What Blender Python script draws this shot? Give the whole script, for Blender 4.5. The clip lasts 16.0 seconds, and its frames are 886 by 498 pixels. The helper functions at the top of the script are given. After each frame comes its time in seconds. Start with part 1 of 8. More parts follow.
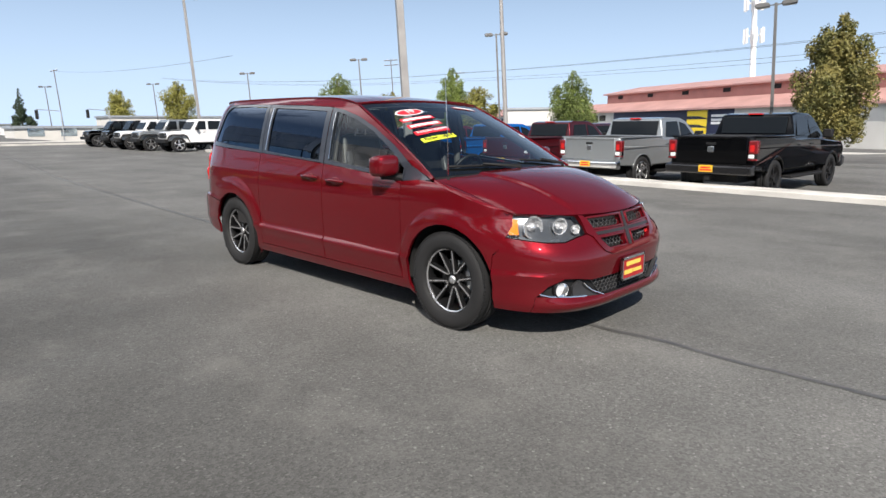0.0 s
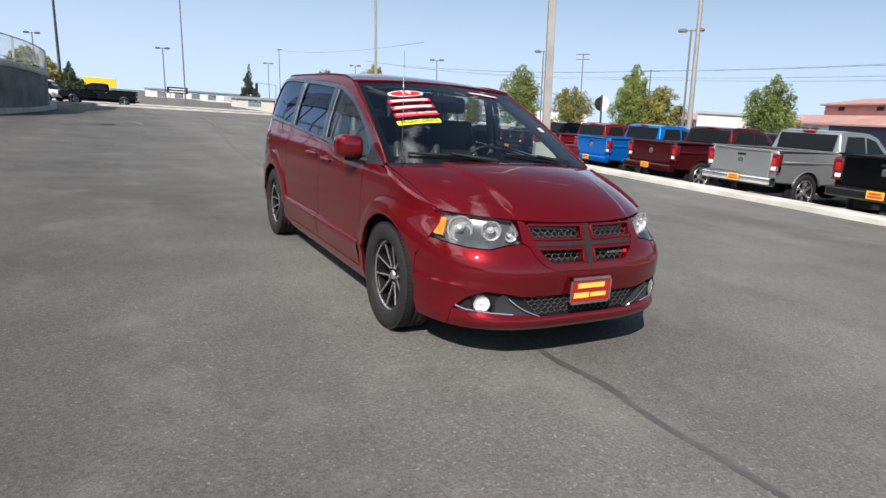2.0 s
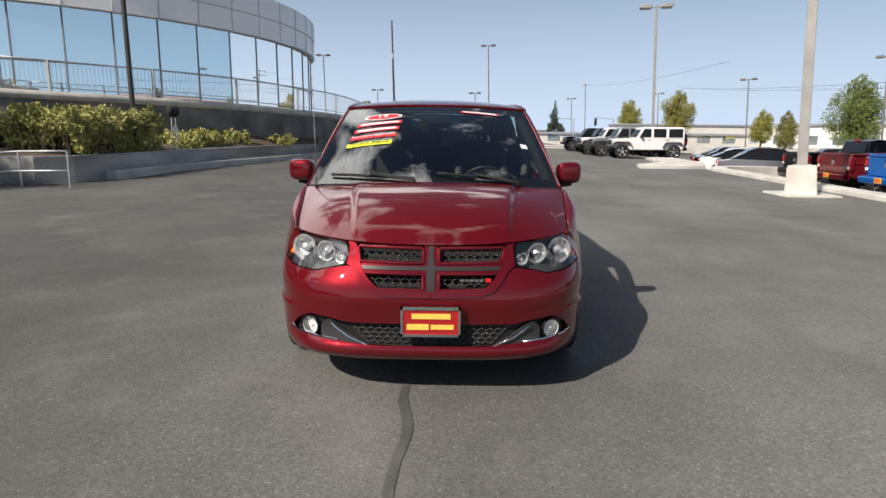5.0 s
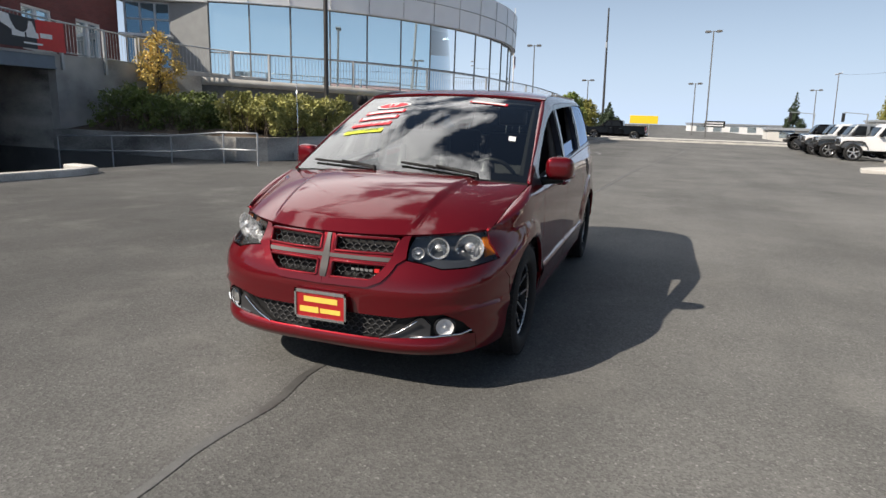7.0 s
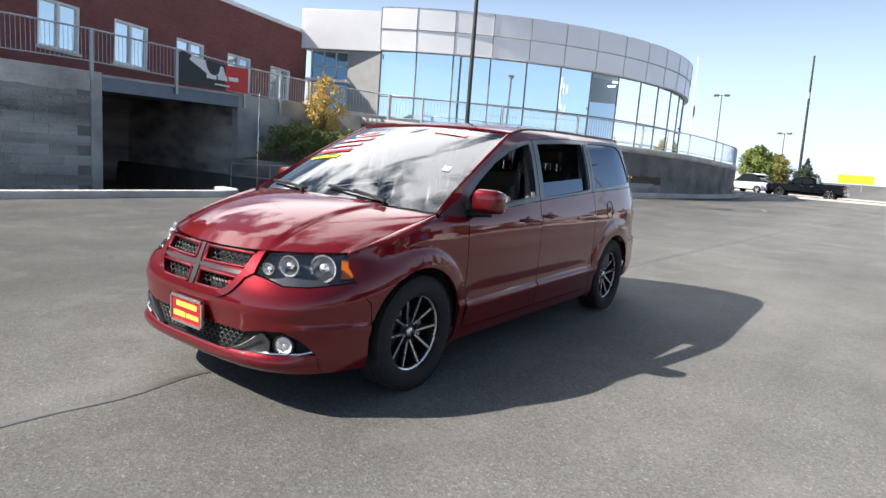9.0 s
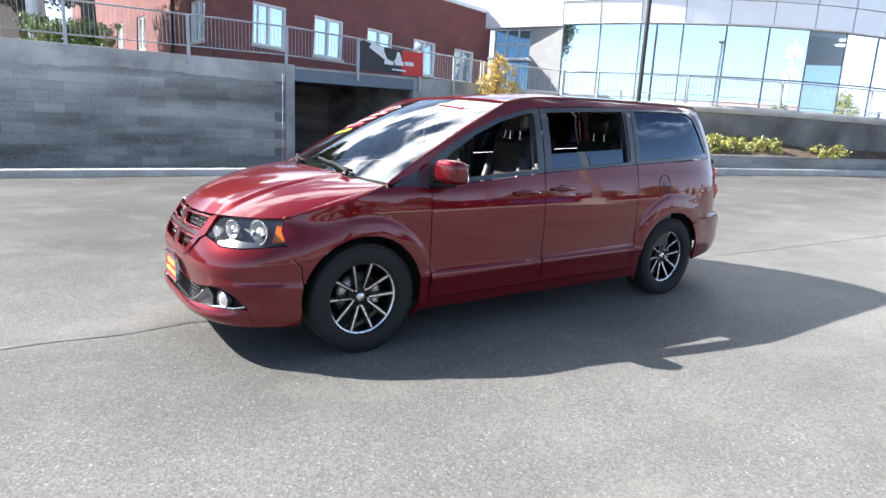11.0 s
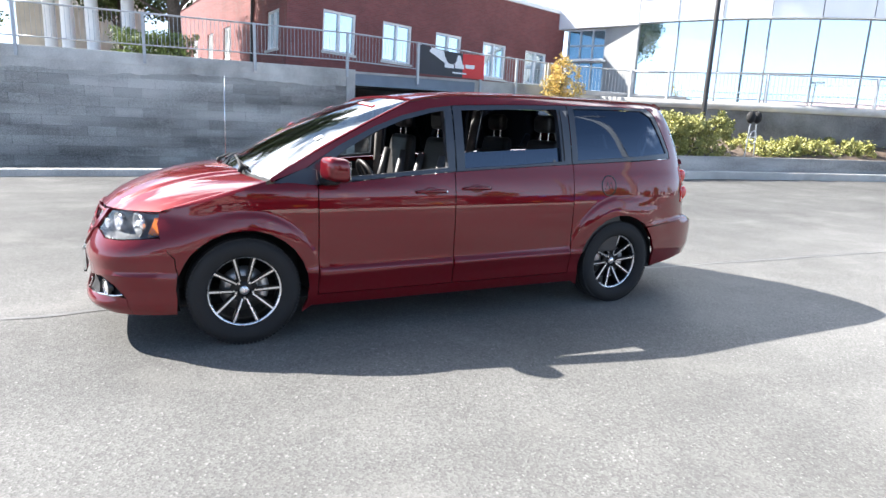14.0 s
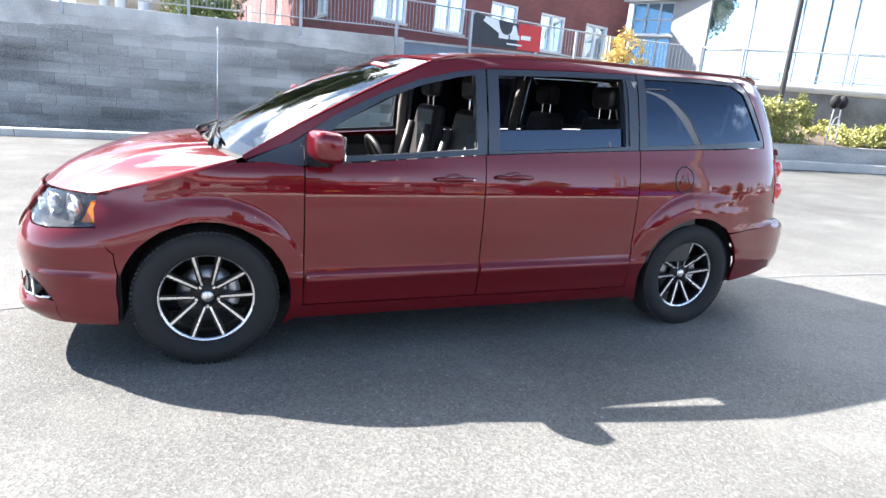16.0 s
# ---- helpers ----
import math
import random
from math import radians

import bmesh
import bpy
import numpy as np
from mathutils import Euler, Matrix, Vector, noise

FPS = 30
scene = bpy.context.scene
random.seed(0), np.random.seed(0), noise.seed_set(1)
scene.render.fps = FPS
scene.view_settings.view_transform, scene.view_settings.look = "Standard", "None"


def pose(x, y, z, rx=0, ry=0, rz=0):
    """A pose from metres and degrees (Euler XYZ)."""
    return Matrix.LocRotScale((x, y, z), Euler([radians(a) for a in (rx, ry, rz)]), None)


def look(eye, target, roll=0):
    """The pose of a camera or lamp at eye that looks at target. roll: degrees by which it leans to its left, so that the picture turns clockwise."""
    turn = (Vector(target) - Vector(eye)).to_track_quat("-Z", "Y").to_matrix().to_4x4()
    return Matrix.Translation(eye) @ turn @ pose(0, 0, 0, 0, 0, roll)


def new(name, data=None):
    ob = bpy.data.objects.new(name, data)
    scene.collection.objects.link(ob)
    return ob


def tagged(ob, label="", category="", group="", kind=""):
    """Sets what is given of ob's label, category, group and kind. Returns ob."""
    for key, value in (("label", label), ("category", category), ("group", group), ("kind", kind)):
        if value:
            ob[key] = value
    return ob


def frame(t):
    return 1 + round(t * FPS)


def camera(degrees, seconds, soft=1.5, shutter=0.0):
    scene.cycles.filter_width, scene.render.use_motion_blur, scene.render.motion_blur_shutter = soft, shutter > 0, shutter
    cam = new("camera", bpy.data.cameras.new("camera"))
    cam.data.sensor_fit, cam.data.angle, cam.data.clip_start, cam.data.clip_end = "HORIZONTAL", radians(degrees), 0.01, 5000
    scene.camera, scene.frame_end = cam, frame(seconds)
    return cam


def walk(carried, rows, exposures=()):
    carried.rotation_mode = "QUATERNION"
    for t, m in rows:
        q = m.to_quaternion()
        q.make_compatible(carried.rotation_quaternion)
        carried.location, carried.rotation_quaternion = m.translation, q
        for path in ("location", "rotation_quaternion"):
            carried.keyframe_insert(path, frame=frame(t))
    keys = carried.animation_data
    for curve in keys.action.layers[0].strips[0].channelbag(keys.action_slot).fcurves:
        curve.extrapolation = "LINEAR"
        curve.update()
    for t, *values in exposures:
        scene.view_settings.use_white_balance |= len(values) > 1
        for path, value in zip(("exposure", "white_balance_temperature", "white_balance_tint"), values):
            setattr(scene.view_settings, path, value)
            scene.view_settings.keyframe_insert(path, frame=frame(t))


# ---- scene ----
cam = camera(72.1, 16.0)
PATH = [
    (0, (4.466, -3.949, 1.449), (3.096, -2.548, 1.048), -0.3),
    (0.5, (4.629, -3.587, 1.434), (3.177, -2.285, 0.992), 0.6),
    (1, (4.776, -3.216, 1.452), (3.28, -1.961, 1.02), 0.6),
    (1.5, (5.018, -2.881, 1.46), (3.39, -1.797, 1.04), 1.9),
    (2, (5.111, -2.488, 1.436), (3.408, -1.537, 0.995), 4.0),
    (2.5, (5.244, -2.094, 1.449), (3.49, -1.223, 1.046), 2.0),
    (3, (5.394, -1.684, 1.451), (3.562, -0.995, 1.043), 0.4),
    (3.5, (5.413, -1.249, 1.459), (3.534, -0.713, 1.033), 0.3),
    (4, (5.521, -0.808, 1.454), (3.593, -0.469, 1.046), -0.7),
    (4.5, (5.497, -0.381, 1.436), (3.561, -0.197, 0.971), 0.2),
    (5, (5.563, 0.058, 1.445), (3.6, 0.061, 1.065), 0.7),
    (5.2, (5.571, 0.222, 1.474), (3.616, 0.109, 1.067), 0.6),
    (7.3, (5.153, 1.914, 1.47), (3.328, 1.196, 1.083), 1.5),
    (7.5, (5.1, 2.086, 1.451), (3.298, 1.304, 1.076), 1.2),
    (7.7, (5.035, 2.250, 1.452), (3.283, 1.374, 1.040), 1.4),
    (8, (4.926, 2.465, 1.445), (3.219, 1.511, 1.03), 0.9),
    (8.2, (4.811, 2.594, 1.439), (3.134, 1.575, 1.059), 2.0),
    (10.3, (3.723, 3.895, 1.436), (2.326, 2.519, 1.044), 2.1),
    (10.5, (3.628, 4.006, 1.455), (2.319, 2.553, 1.04), 2.0),
    (11, (3.255, 4.206, 1.475), (2.133, 2.602, 1.062), 2.7),
    (11.5, (2.925, 4.424, 1.462), (1.867, 2.76, 1.129), 1.6),
    (12, (2.627, 4.61, 1.48), (1.663, 2.906, 1.072), 1.7),
    (12.5, (2.346, 4.662, 1.478), (1.427, 2.937, 1.055), 3.3),
    (13, (2.179, 4.765, 1.473), (1.291, 3.009, 1.115), 2.8),
    (13.5, (2.104, 4.842, 1.49), (1.244, 3.09, 1.054), 2.7),
    (14, (2.086, 4.864, 1.492), (1.217, 3.11, 1.078), 2.4),
    (14.5, (2.055, 4.834, 1.478), (1.251, 3.047, 1.078), 1.7),
    (15, (1.947, 4.583, 1.466), (1.153, 2.803, 1.021), 3.3),
    (15.5, (1.788, 4.338, 1.468), (0.998, 2.552, 1.034), 2.6),
    (16, (1.537, 4.044, 1.458), (0.813, 2.248, 0.958), 4.3),
]
walk(cam, [(t, look(eye, target, roll)) for t, eye, target, roll in PATH],
     exposures=[(0.0, 0.44, 6400, 10), (1.5, 0.42, 6400, 10), (3.0, 0.22, 6600, 10), (3.5, 0.18, 6700, 10), (5.0, 0.22, 6800, 10), (8.2, 0.52, 6650, 10), (10.3, 1.76, 6250, 10), (11.5, 1.74, 6200, 10), (13.0, 1.98, 6200, 10), (14.0, 2.0, 6200, 10), (15.4, 2.07, 6200, 10), (16.0, 2.4, 6200, 10)])

# ---- light ----
SUN_EL, SUN_AZ = radians(39.5), radians(-44.3)
# noise offset picked so that cloud falls in the windscreen's reflection
CLOUD_SHIFT = (-1.91, 3.6, 0.0)
world = bpy.data.worlds.new("sky")
scene.world = world
world.use_nodes = True
wn = world.node_tree
sky = wn.nodes.new("ShaderNodeTexSky")
sky.sky_type = "NISHITA"
sky.sun_disc = False
sky.sun_elevation = SUN_EL
sky.sun_rotation = radians(90) - SUN_AZ
sky.air_density, sky.dust_density, sky.ozone_density = 1.0, 0.5, 1.4
wn.nodes["Background"].inputs["Strength"].default_value = 0.052


def world_node(kind, **values):
    n = wn.nodes.new(kind)
    for k, v in values.items():
        n.inputs[k].default_value = v
    return n


def world_ramp(src, stops):
    r = wn.nodes.new("ShaderNodeValToRGB")
    e = r.color_ramp.elements
    e[0].position, e[0].color = stops[0][0], (stops[0][1],) * 3 + (1,)
    e[1].position, e[1].color = stops[-1][0], (stops[-1][1],) * 3 + (1,)
    for pos, val in stops[1:-1]:
        m = e.new(pos)
        m.color = (val, val, val, 1)
    wn.links.new(src, r.inputs["Fac"])
    return r.outputs["Color"]


def world_mix(fac, a, b):
    x = wn.nodes.new("ShaderNodeMix")
    x.data_type = "RGBA"
    wn.links.new(fac, x.inputs["Factor"])
    wn.links.new(a, x.inputs[6])
    if isinstance(b, tuple):
        x.inputs[7].default_value = b
    else:
        wn.links.new(b, x.inputs[7])
    return x.outputs[2]


# pale dry-season haze over the horizon, and broken fair-weather cloud higher up, out of view and weighted toward -x, -y
coord = wn.nodes.new("ShaderNodeTexCoord")
split = wn.nodes.new("ShaderNodeSeparateXYZ")
wn.links.new(coord.outputs["Generated"], split.inputs[0])
height = split.outputs["Z"]
haze = world_ramp(height, [(0.0, 0.92), (0.05, 0.74), (0.14, 0.52), (0.26, 0.24), (0.42, 0.05), (1.0, 0.0)])
hazy = world_mix(haze, sky.outputs["Color"], (10.5, 13.5, 18.4, 1))
lift_z = wn.nodes.new("ShaderNodeMath")
lift_z.operation = "ADD"
wn.links.new(height, lift_z.inputs[0])
lift_z.inputs[1].default_value = 0.22
flat = wn.nodes.new("ShaderNodeVectorMath")
flat.operation = "DIVIDE"
wn.links.new(coord.outputs["Generated"], flat.inputs[0])
wn.links.new(lift_z.outputs[0], flat.inputs[1])
shift = wn.nodes.new("ShaderNodeVectorMath")
shift.operation = "ADD"
wn.links.new(flat.outputs[0], shift.inputs[0])
shift.inputs[1].default_value = CLOUD_SHIFT
puff = world_node("ShaderNodeTexNoise", Scale=2.6, Detail=7.0, Roughness=0.58, Distortion=0.3)
wn.links.new(shift.outputs[0], puff.inputs["Vector"])
# thickens the unseen cloud where windscreen and bonnet mirror it
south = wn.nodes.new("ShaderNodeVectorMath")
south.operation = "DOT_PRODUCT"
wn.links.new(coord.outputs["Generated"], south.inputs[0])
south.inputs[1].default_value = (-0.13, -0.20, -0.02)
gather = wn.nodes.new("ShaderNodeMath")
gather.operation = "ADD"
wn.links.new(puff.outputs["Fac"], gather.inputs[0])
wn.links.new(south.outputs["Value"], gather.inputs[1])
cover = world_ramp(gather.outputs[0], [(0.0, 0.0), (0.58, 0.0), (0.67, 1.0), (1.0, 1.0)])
band = world_ramp(height, [(0.0, 0.0), (0.30, 0.0), (0.46, 1.0), (1.0, 1.0)])
both_ = wn.nodes.new("ShaderNodeMath")
both_.operation = "MULTIPLY"
wn.links.new(cover, both_.inputs[0])
wn.links.new(band, both_.inputs[1])
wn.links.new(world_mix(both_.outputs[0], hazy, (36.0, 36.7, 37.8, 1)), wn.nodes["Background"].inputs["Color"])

sun = new("sun", bpy.data.lights.new("sun", "SUN"))
sun.data.energy, sun.data.angle, sun.data.color = 5.0, radians(0.53), (1.0, 0.92, 0.83)
to_sun = Vector((math.cos(SUN_EL) * math.cos(SUN_AZ), math.cos(SUN_EL) * math.sin(SUN_AZ), math.sin(SUN_EL)))
sun.matrix_world = look(to_sun * 60, (0, 0, 0))


# ---- helpers for meshes ----
def finish(bm, name, material, smooth=True, sharp=40.0):
    me = bpy.data.meshes.new(name)
    if smooth:
        lim = radians(sharp)
        for f in bm.faces:
            f.smooth = True
        for e in bm.edges:
            if len(e.link_faces) != 2 or e.calc_face_angle(0.0) > lim:
                e.smooth = False
    bm.to_mesh(me)
    bm.free()
    if isinstance(material, (list, tuple)):
        for m in material:
            me.materials.append(m)
    else:
        me.materials.append(material)
    return me


def part(name, bm, material, parent=None, label="", smooth=True, sharp=40.0, bevel=0.0, m=None):
    ob = new(name, finish(bm, name, material, smooth, sharp))
    ob.parent = parent
    if m is not None:
        ob.matrix_basis = m
    if label:
        tagged(ob, label)
    if bevel:
        mod = ob.modifiers.new("edge", "BEVEL")
        mod.width, mod.segments, mod.limit_method = bevel, 2, "ANGLE"
        mod.angle_limit = radians(35)
    return ob


def thing(name, label, category, m=None, group="", kind=""):
    ob = new(name)
    ob.empty_display_size = 0.1
    if m is not None:
        ob.matrix_basis = m
    return tagged(ob, label, category, group, kind)


def add_box(bm, lo, hi, m=None):
    c = [(a + b) / 2 for a, b in zip(lo, hi)]
    s = [abs(b - a) for a, b in zip(lo, hi)]
    mm = Matrix.Translation(c) @ Matrix.Diagonal((*s, 1))
    if m is not None:
        mm = m @ mm
    bmesh.ops.create_cube(bm, size=1, matrix=mm)
    return bm


def box(lo, hi, m=None):
    return add_box(bmesh.new(), lo, hi, m)


def add_rod(bm, a, b, r0, r1=None, seg=10):
    a, b = Vector(a), Vector(b)
    d = b - a
    mm = Matrix.Translation((a + b) / 2) @ d.to_track_quat("Z", "Y").to_matrix().to_4x4()
    bmesh.ops.create_cone(bm, cap_ends=True, segments=seg, radius1=r0, radius2=r0 if r1 is None else r1, depth=d.length, matrix=mm)
    return bm


def rod(a, b, r0, r1=None, seg=10):
    return add_rod(bmesh.new(), a, b, r0, r1, seg)


def add_tube(bm, pts, r, seg=8, closed=False):
    """A bent pipe through the points; r is a number or one radius a point."""
    pts = [Vector(p) for p in pts]
    n = len(pts)
    rings = []
    side = None
    for i, p in enumerate(pts):
        if closed:
            d = pts[(i + 1) % n] - pts[i - 1]
        else:
            d = pts[min(i + 1, n - 1)] - pts[max(i - 1, 0)]
        d.normalize()
        if side is None:
            side = d.orthogonal().normalized()
        side = (side - d * side.dot(d)).normalized()
        up = d.cross(side)
        rr = r[i] if isinstance(r, (list, tuple)) else r
        rings.append([bm.verts.new(p + (side * math.cos(k * math.tau / seg) + up * math.sin(k * math.tau / seg)) * rr) for k in range(seg)])
    for i in range(n if closed else n - 1):
        a, b = rings[i], rings[(i + 1) % n]
        for k in range(seg):
            bm.faces.new((a[k], a[(k + 1) % seg], b[(k + 1) % seg], b[k]))
    if not closed:
        bm.faces.new(rings[0][::-1])
        bm.faces.new(rings[-1])
    return bm


def tube(pts, r, seg=8, closed=False):
    return add_tube(bmesh.new(), pts, r, seg, closed)


def add_grid(bm, f, nu, nv, flip=False):
    """A sheet of the points f(u, v), u and v from 0 to 1."""
    vs = [[bm.verts.new(f(i / nu, j / nv)) for j in range(nv + 1)] for i in range(nu + 1)]
    for i in range(nu):
        for j in range(nv):
            q = (vs[i][j], vs[i + 1][j], vs[i + 1][j + 1], vs[i][j + 1])
            bm.faces.new(q[::-1] if flip else q)
    return bm


def flange(bm, depth):
    """Turns the rim of a sheet inward by depth, so that it reads as a pressed panel."""
    bm.normal_update()
    rim = [e for e in bm.edges if len(e.link_faces) == 1]
    inner = {}
    for e in rim:
        for v in e.verts:
            if v not in inner:
                inner[v] = bm.verts.new(v.co - v.normal * depth)
    for e in rim:
        lp = e.link_loops[0]
        a, b = lp.vert, lp.link_loop_next.vert
        bm.faces.new((b, a, inner[a], inner[b]))
    return bm


def lathe(profile, seg=48, close=False):
    """Turns (radius, y) points round the y axis."""
    bm = bmesh.new()
    rings = [[bm.verts.new((r * math.cos(k * math.tau / seg), y, r * math.sin(k * math.tau / seg))) for k in range(seg)] for r, y in profile]
    n = len(rings)
    for i in range(n if close else n - 1):
        a, b = rings[i], rings[(i + 1) % n]
        for k in range(seg):
            bm.faces.new((a[k], b[k], b[(k + 1) % seg], a[(k + 1) % seg]))
    return bm


def mirror(bm):
    for v in bm.verts:
        v.co.y = -v.co.y
    bmesh.ops.reverse_faces(bm, faces=bm.faces)
    return bm


def loft_prism(profile, half, steps=1):
    """A closed body: an (x, z) outline, as wide at each point as half(x, z) says, on both sides."""
    bm = bmesh.new()
    cols = []
    for k in range(-steps, steps + 1):
        cols.append([bm.verts.new((x, half(x, z) * k / steps, z)) for x, z in profile])
    n = len(profile)
    for a, b in zip(cols, cols[1:]):
        for i in range(n):
            j = (i + 1) % n
            bm.faces.new((a[i], a[j], b[j], b[i]))
    bm.faces.new(cols[0][::-1])
    bm.faces.new(cols[-1])
    bmesh.ops.recalc_face_normals(bm, faces=bm.faces)
    return bm


def lerp(a, b, t):
    return a + (b - a) * t


def step(a, b, x):
    t = min(1.0, max(0.0, (x - a) / (b - a)))
    return t * t * (3 - 2 * t)


def letters(name, text, size, m, material, parent, extrude=0.001, align="CENTER"):
    cu = bpy.data.curves.new(name, "FONT")
    cu.body, cu.size, cu.extrude, cu.align_x, cu.align_y = text, size, extrude, align, "CENTER"
    cu.materials.append(material)
    ob = new(name, cu)
    ob.parent = parent
    ob.matrix_basis = m
    return ob


# ---- materials ----
def nodes_of(name):
    m = bpy.data.materials.new(name)
    m.use_nodes = True
    return m, m.node_tree, m.node_tree.nodes["Principled BSDF"]


def surface(name, base, rough=0.6, metal=0.0, var=0.15, scale=2.0, fine=60.0, bump=0.15, dist=0.01, tint=None, coat=0.0, spec=0.5, rand=0.0, world_space=True):
    """A painted, cast or woven surface: stains at one scale, grain at another, and relief."""
    m, nt, p = nodes_of(name)
    if world_space:
        src = nt.nodes.new("ShaderNodeNewGeometry").outputs["Position"]
    else:
        src = nt.nodes.new("ShaderNodeTexCoord").outputs["Object"]
    big = nt.nodes.new("ShaderNodeTexNoise")
    big.inputs["Scale"].default_value, big.inputs["Detail"].default_value = scale, 6
    small = nt.nodes.new("ShaderNodeTexNoise")
    small.inputs["Scale"].default_value, small.inputs["Detail"].default_value = fine, 4
    for t in (big, small):
        nt.links.new(src, t.inputs["Vector"])
    add = nt.nodes.new("ShaderNodeMath")
    add.operation = "MULTIPLY_ADD"
    nt.links.new(big.outputs["Fac"], add.inputs[0])
    add.inputs[1].default_value = 0.65
    half = nt.nodes.new("ShaderNodeMath")
    half.operation = "MULTIPLY"
    nt.links.new(small.outputs["Fac"], half.inputs[0])
    half.inputs[1].default_value = 0.35
    nt.links.new(half.outputs[0], add.inputs[2])
    ramp = nt.nodes.new("ShaderNodeValToRGB")
    lo = [max(0, c * (1 - var)) for c in base]
    hi = [min(1, c * (1 + var)) for c in (tint or base)]
    ramp.color_ramp.elements[0].position, ramp.color_ramp.elements[0].color = 0.35, (*lo, 1)
    ramp.color_ramp.elements[1].position, ramp.color_ramp.elements[1].color = 0.65, (*hi, 1)
    nt.links.new(add.outputs[0], ramp.inputs["Fac"])
    colour = ramp.outputs["Color"]
    if rand:
        info = nt.nodes.new("ShaderNodeObjectInfo")
        isl = nt.nodes.new("ShaderNodeNewGeometry")
        mix = nt.nodes.new("ShaderNodeMath")
        mix.operation = "ADD"
        nt.links.new(info.outputs["Random"], mix.inputs[0])
        nt.links.new(isl.outputs["Random Per Island"], mix.inputs[1])
        rng = nt.nodes.new("ShaderNodeMapRange")
        rng.inputs["From Max"].default_value = 2.0
        rng.inputs["To Min"].default_value, rng.inputs["To Max"].default_value = 1 - rand, 1 + rand
        nt.links.new(mix.outputs[0], rng.inputs["Value"])
        hsv = nt.nodes.new("ShaderNodeHueSaturation")
        nt.links.new(colour, hsv.inputs["Color"])
        nt.links.new(rng.outputs[0], hsv.inputs["Value"])
        colour = hsv.outputs["Color"]
    nt.links.new(colour, p.inputs["Base Color"])
    rr = nt.nodes.new("ShaderNodeMapRange")
    rr.inputs["To Min"].default_value, rr.inputs["To Max"].default_value = max(0.02, rough - 0.1), min(1, rough + 0.1)
    nt.links.new(big.outputs["Fac"], rr.inputs["Value"])
    nt.links.new(rr.outputs[0], p.inputs["Roughness"])
    p.inputs["Metallic"].default_value = metal
    p.inputs["Coat Weight"].default_value, p.inputs["Coat Roughness"].default_value = coat, 0.04
    p.inputs["Specular IOR Level"].default_value = spec
    if bump:
        b = nt.nodes.new("ShaderNodeBump")
        b.inputs["Strength"].default_value, b.inputs["Distance"].default_value = bump, dist
        nt.links.new(add.outputs[0], b.inputs["Height"])
        nt.links.new(b.outputs["Normal"], p.inputs["Normal"])
    return m


def car_paint(name, base, metal=0.3, rough=0.38, lacquer=1.5):
    """Clear lacquer over coloured flake, with a thin film of dust."""
    m, nt, p = nodes_of(name)
    geo = nt.nodes.new("ShaderNodeNewGeometry")
    flake = nt.nodes.new("ShaderNodeTexNoise")
    flake.inputs["Scale"].default_value, flake.inputs["Detail"].default_value = 900, 2
    dust = nt.nodes.new("ShaderNodeTexNoise")
    dust.inputs["Scale"].default_value, dust.inputs["Detail"].default_value = 3, 8
    for t in (flake, dust):
        nt.links.new(geo.outputs["Position"], t.inputs["Vector"])
    ramp = nt.nodes.new("ShaderNodeValToRGB")
    ramp.color_ramp.elements[0].position, ramp.color_ramp.elements[0].color = 0.3, (*[c * 0.75 for c in base], 1)
    ramp.color_ramp.elements[1].position, ramp.color_ramp.elements[1].color = 0.7, (*[min(1, c * 1.3) for c in base], 1)
    nt.links.new(flake.outputs["Fac"], ramp.inputs["Fac"])
    nt.links.new(ramp.outputs["Color"], p.inputs["Base Color"])
    p.inputs["Metallic"].default_value, p.inputs["Roughness"].default_value = metal, rough
    p.inputs["Specular IOR Level"].default_value = 0.08
    p.inputs["Specular Tint"].default_value = (*[min(1, 0.04 + 3.2 * c) for c in base], 1)
    p.inputs["Coat Weight"].default_value, p.inputs["Coat IOR"].default_value = 1.0, lacquer
    rr = nt.nodes.new("ShaderNodeMapRange")
    rr.inputs["From Min"].default_value, rr.inputs["From Max"].default_value = 0.35, 0.75
    rr.inputs["To Min"].default_value, rr.inputs["To Max"].default_value = 0.005, 0.04
    nt.links.new(dust.outputs["Fac"], rr.inputs["Value"])
    nt.links.new(rr.outputs[0], p.inputs["Coat Roughness"])
    return m


def glass(name, tint=(0.7, 0.78, 0.78), clear=0.5, ior=1.52, sheen=(1, 1, 1)):
    """A thin pane: a mirror-like skin over a tint that lets part of the light straight through."""
    m, nt, p = nodes_of(name)
    out = nt.nodes["Material Output"]
    tr = nt.nodes.new("ShaderNodeBsdfTransparent")
    tr.inputs["Color"].default_value = (*[c * clear for c in tint], 1)
    gl = nt.nodes.new("ShaderNodeBsdfGlossy")
    gl.inputs["Roughness"].default_value = 0.01
    gl.inputs["Color"].default_value = (*sheen, 1)
    fr = nt.nodes.new("ShaderNodeFresnel")
    fr.inputs["IOR"].default_value = ior
    mix = nt.nodes.new("ShaderNodeMixShader")
    nt.links.new(fr.outputs[0], mix.inputs[0])
    nt.links.new(tr.outputs[0], mix.inputs[1])
    nt.links.new(gl.outputs[0], mix.inputs[2])
    nt.links.new(mix.outputs[0], out.inputs["Surface"])
    nt.nodes.remove(p)
    return m


def mirror_glass(name, colour, rough=0.02, metal=0.75):
    m, nt, p = nodes_of(name)
    p.inputs["Base Color"].default_value = (*colour, 1)
    p.inputs["Metallic"].default_value, p.inputs["Roughness"].default_value = metal, rough
    return m


def plain(name, base, rough=0.5, metal=0.0, coat=0.0):
    return surface(name, base, rough, metal, var=0.06, scale=9, fine=140, bump=0.03, coat=coat)


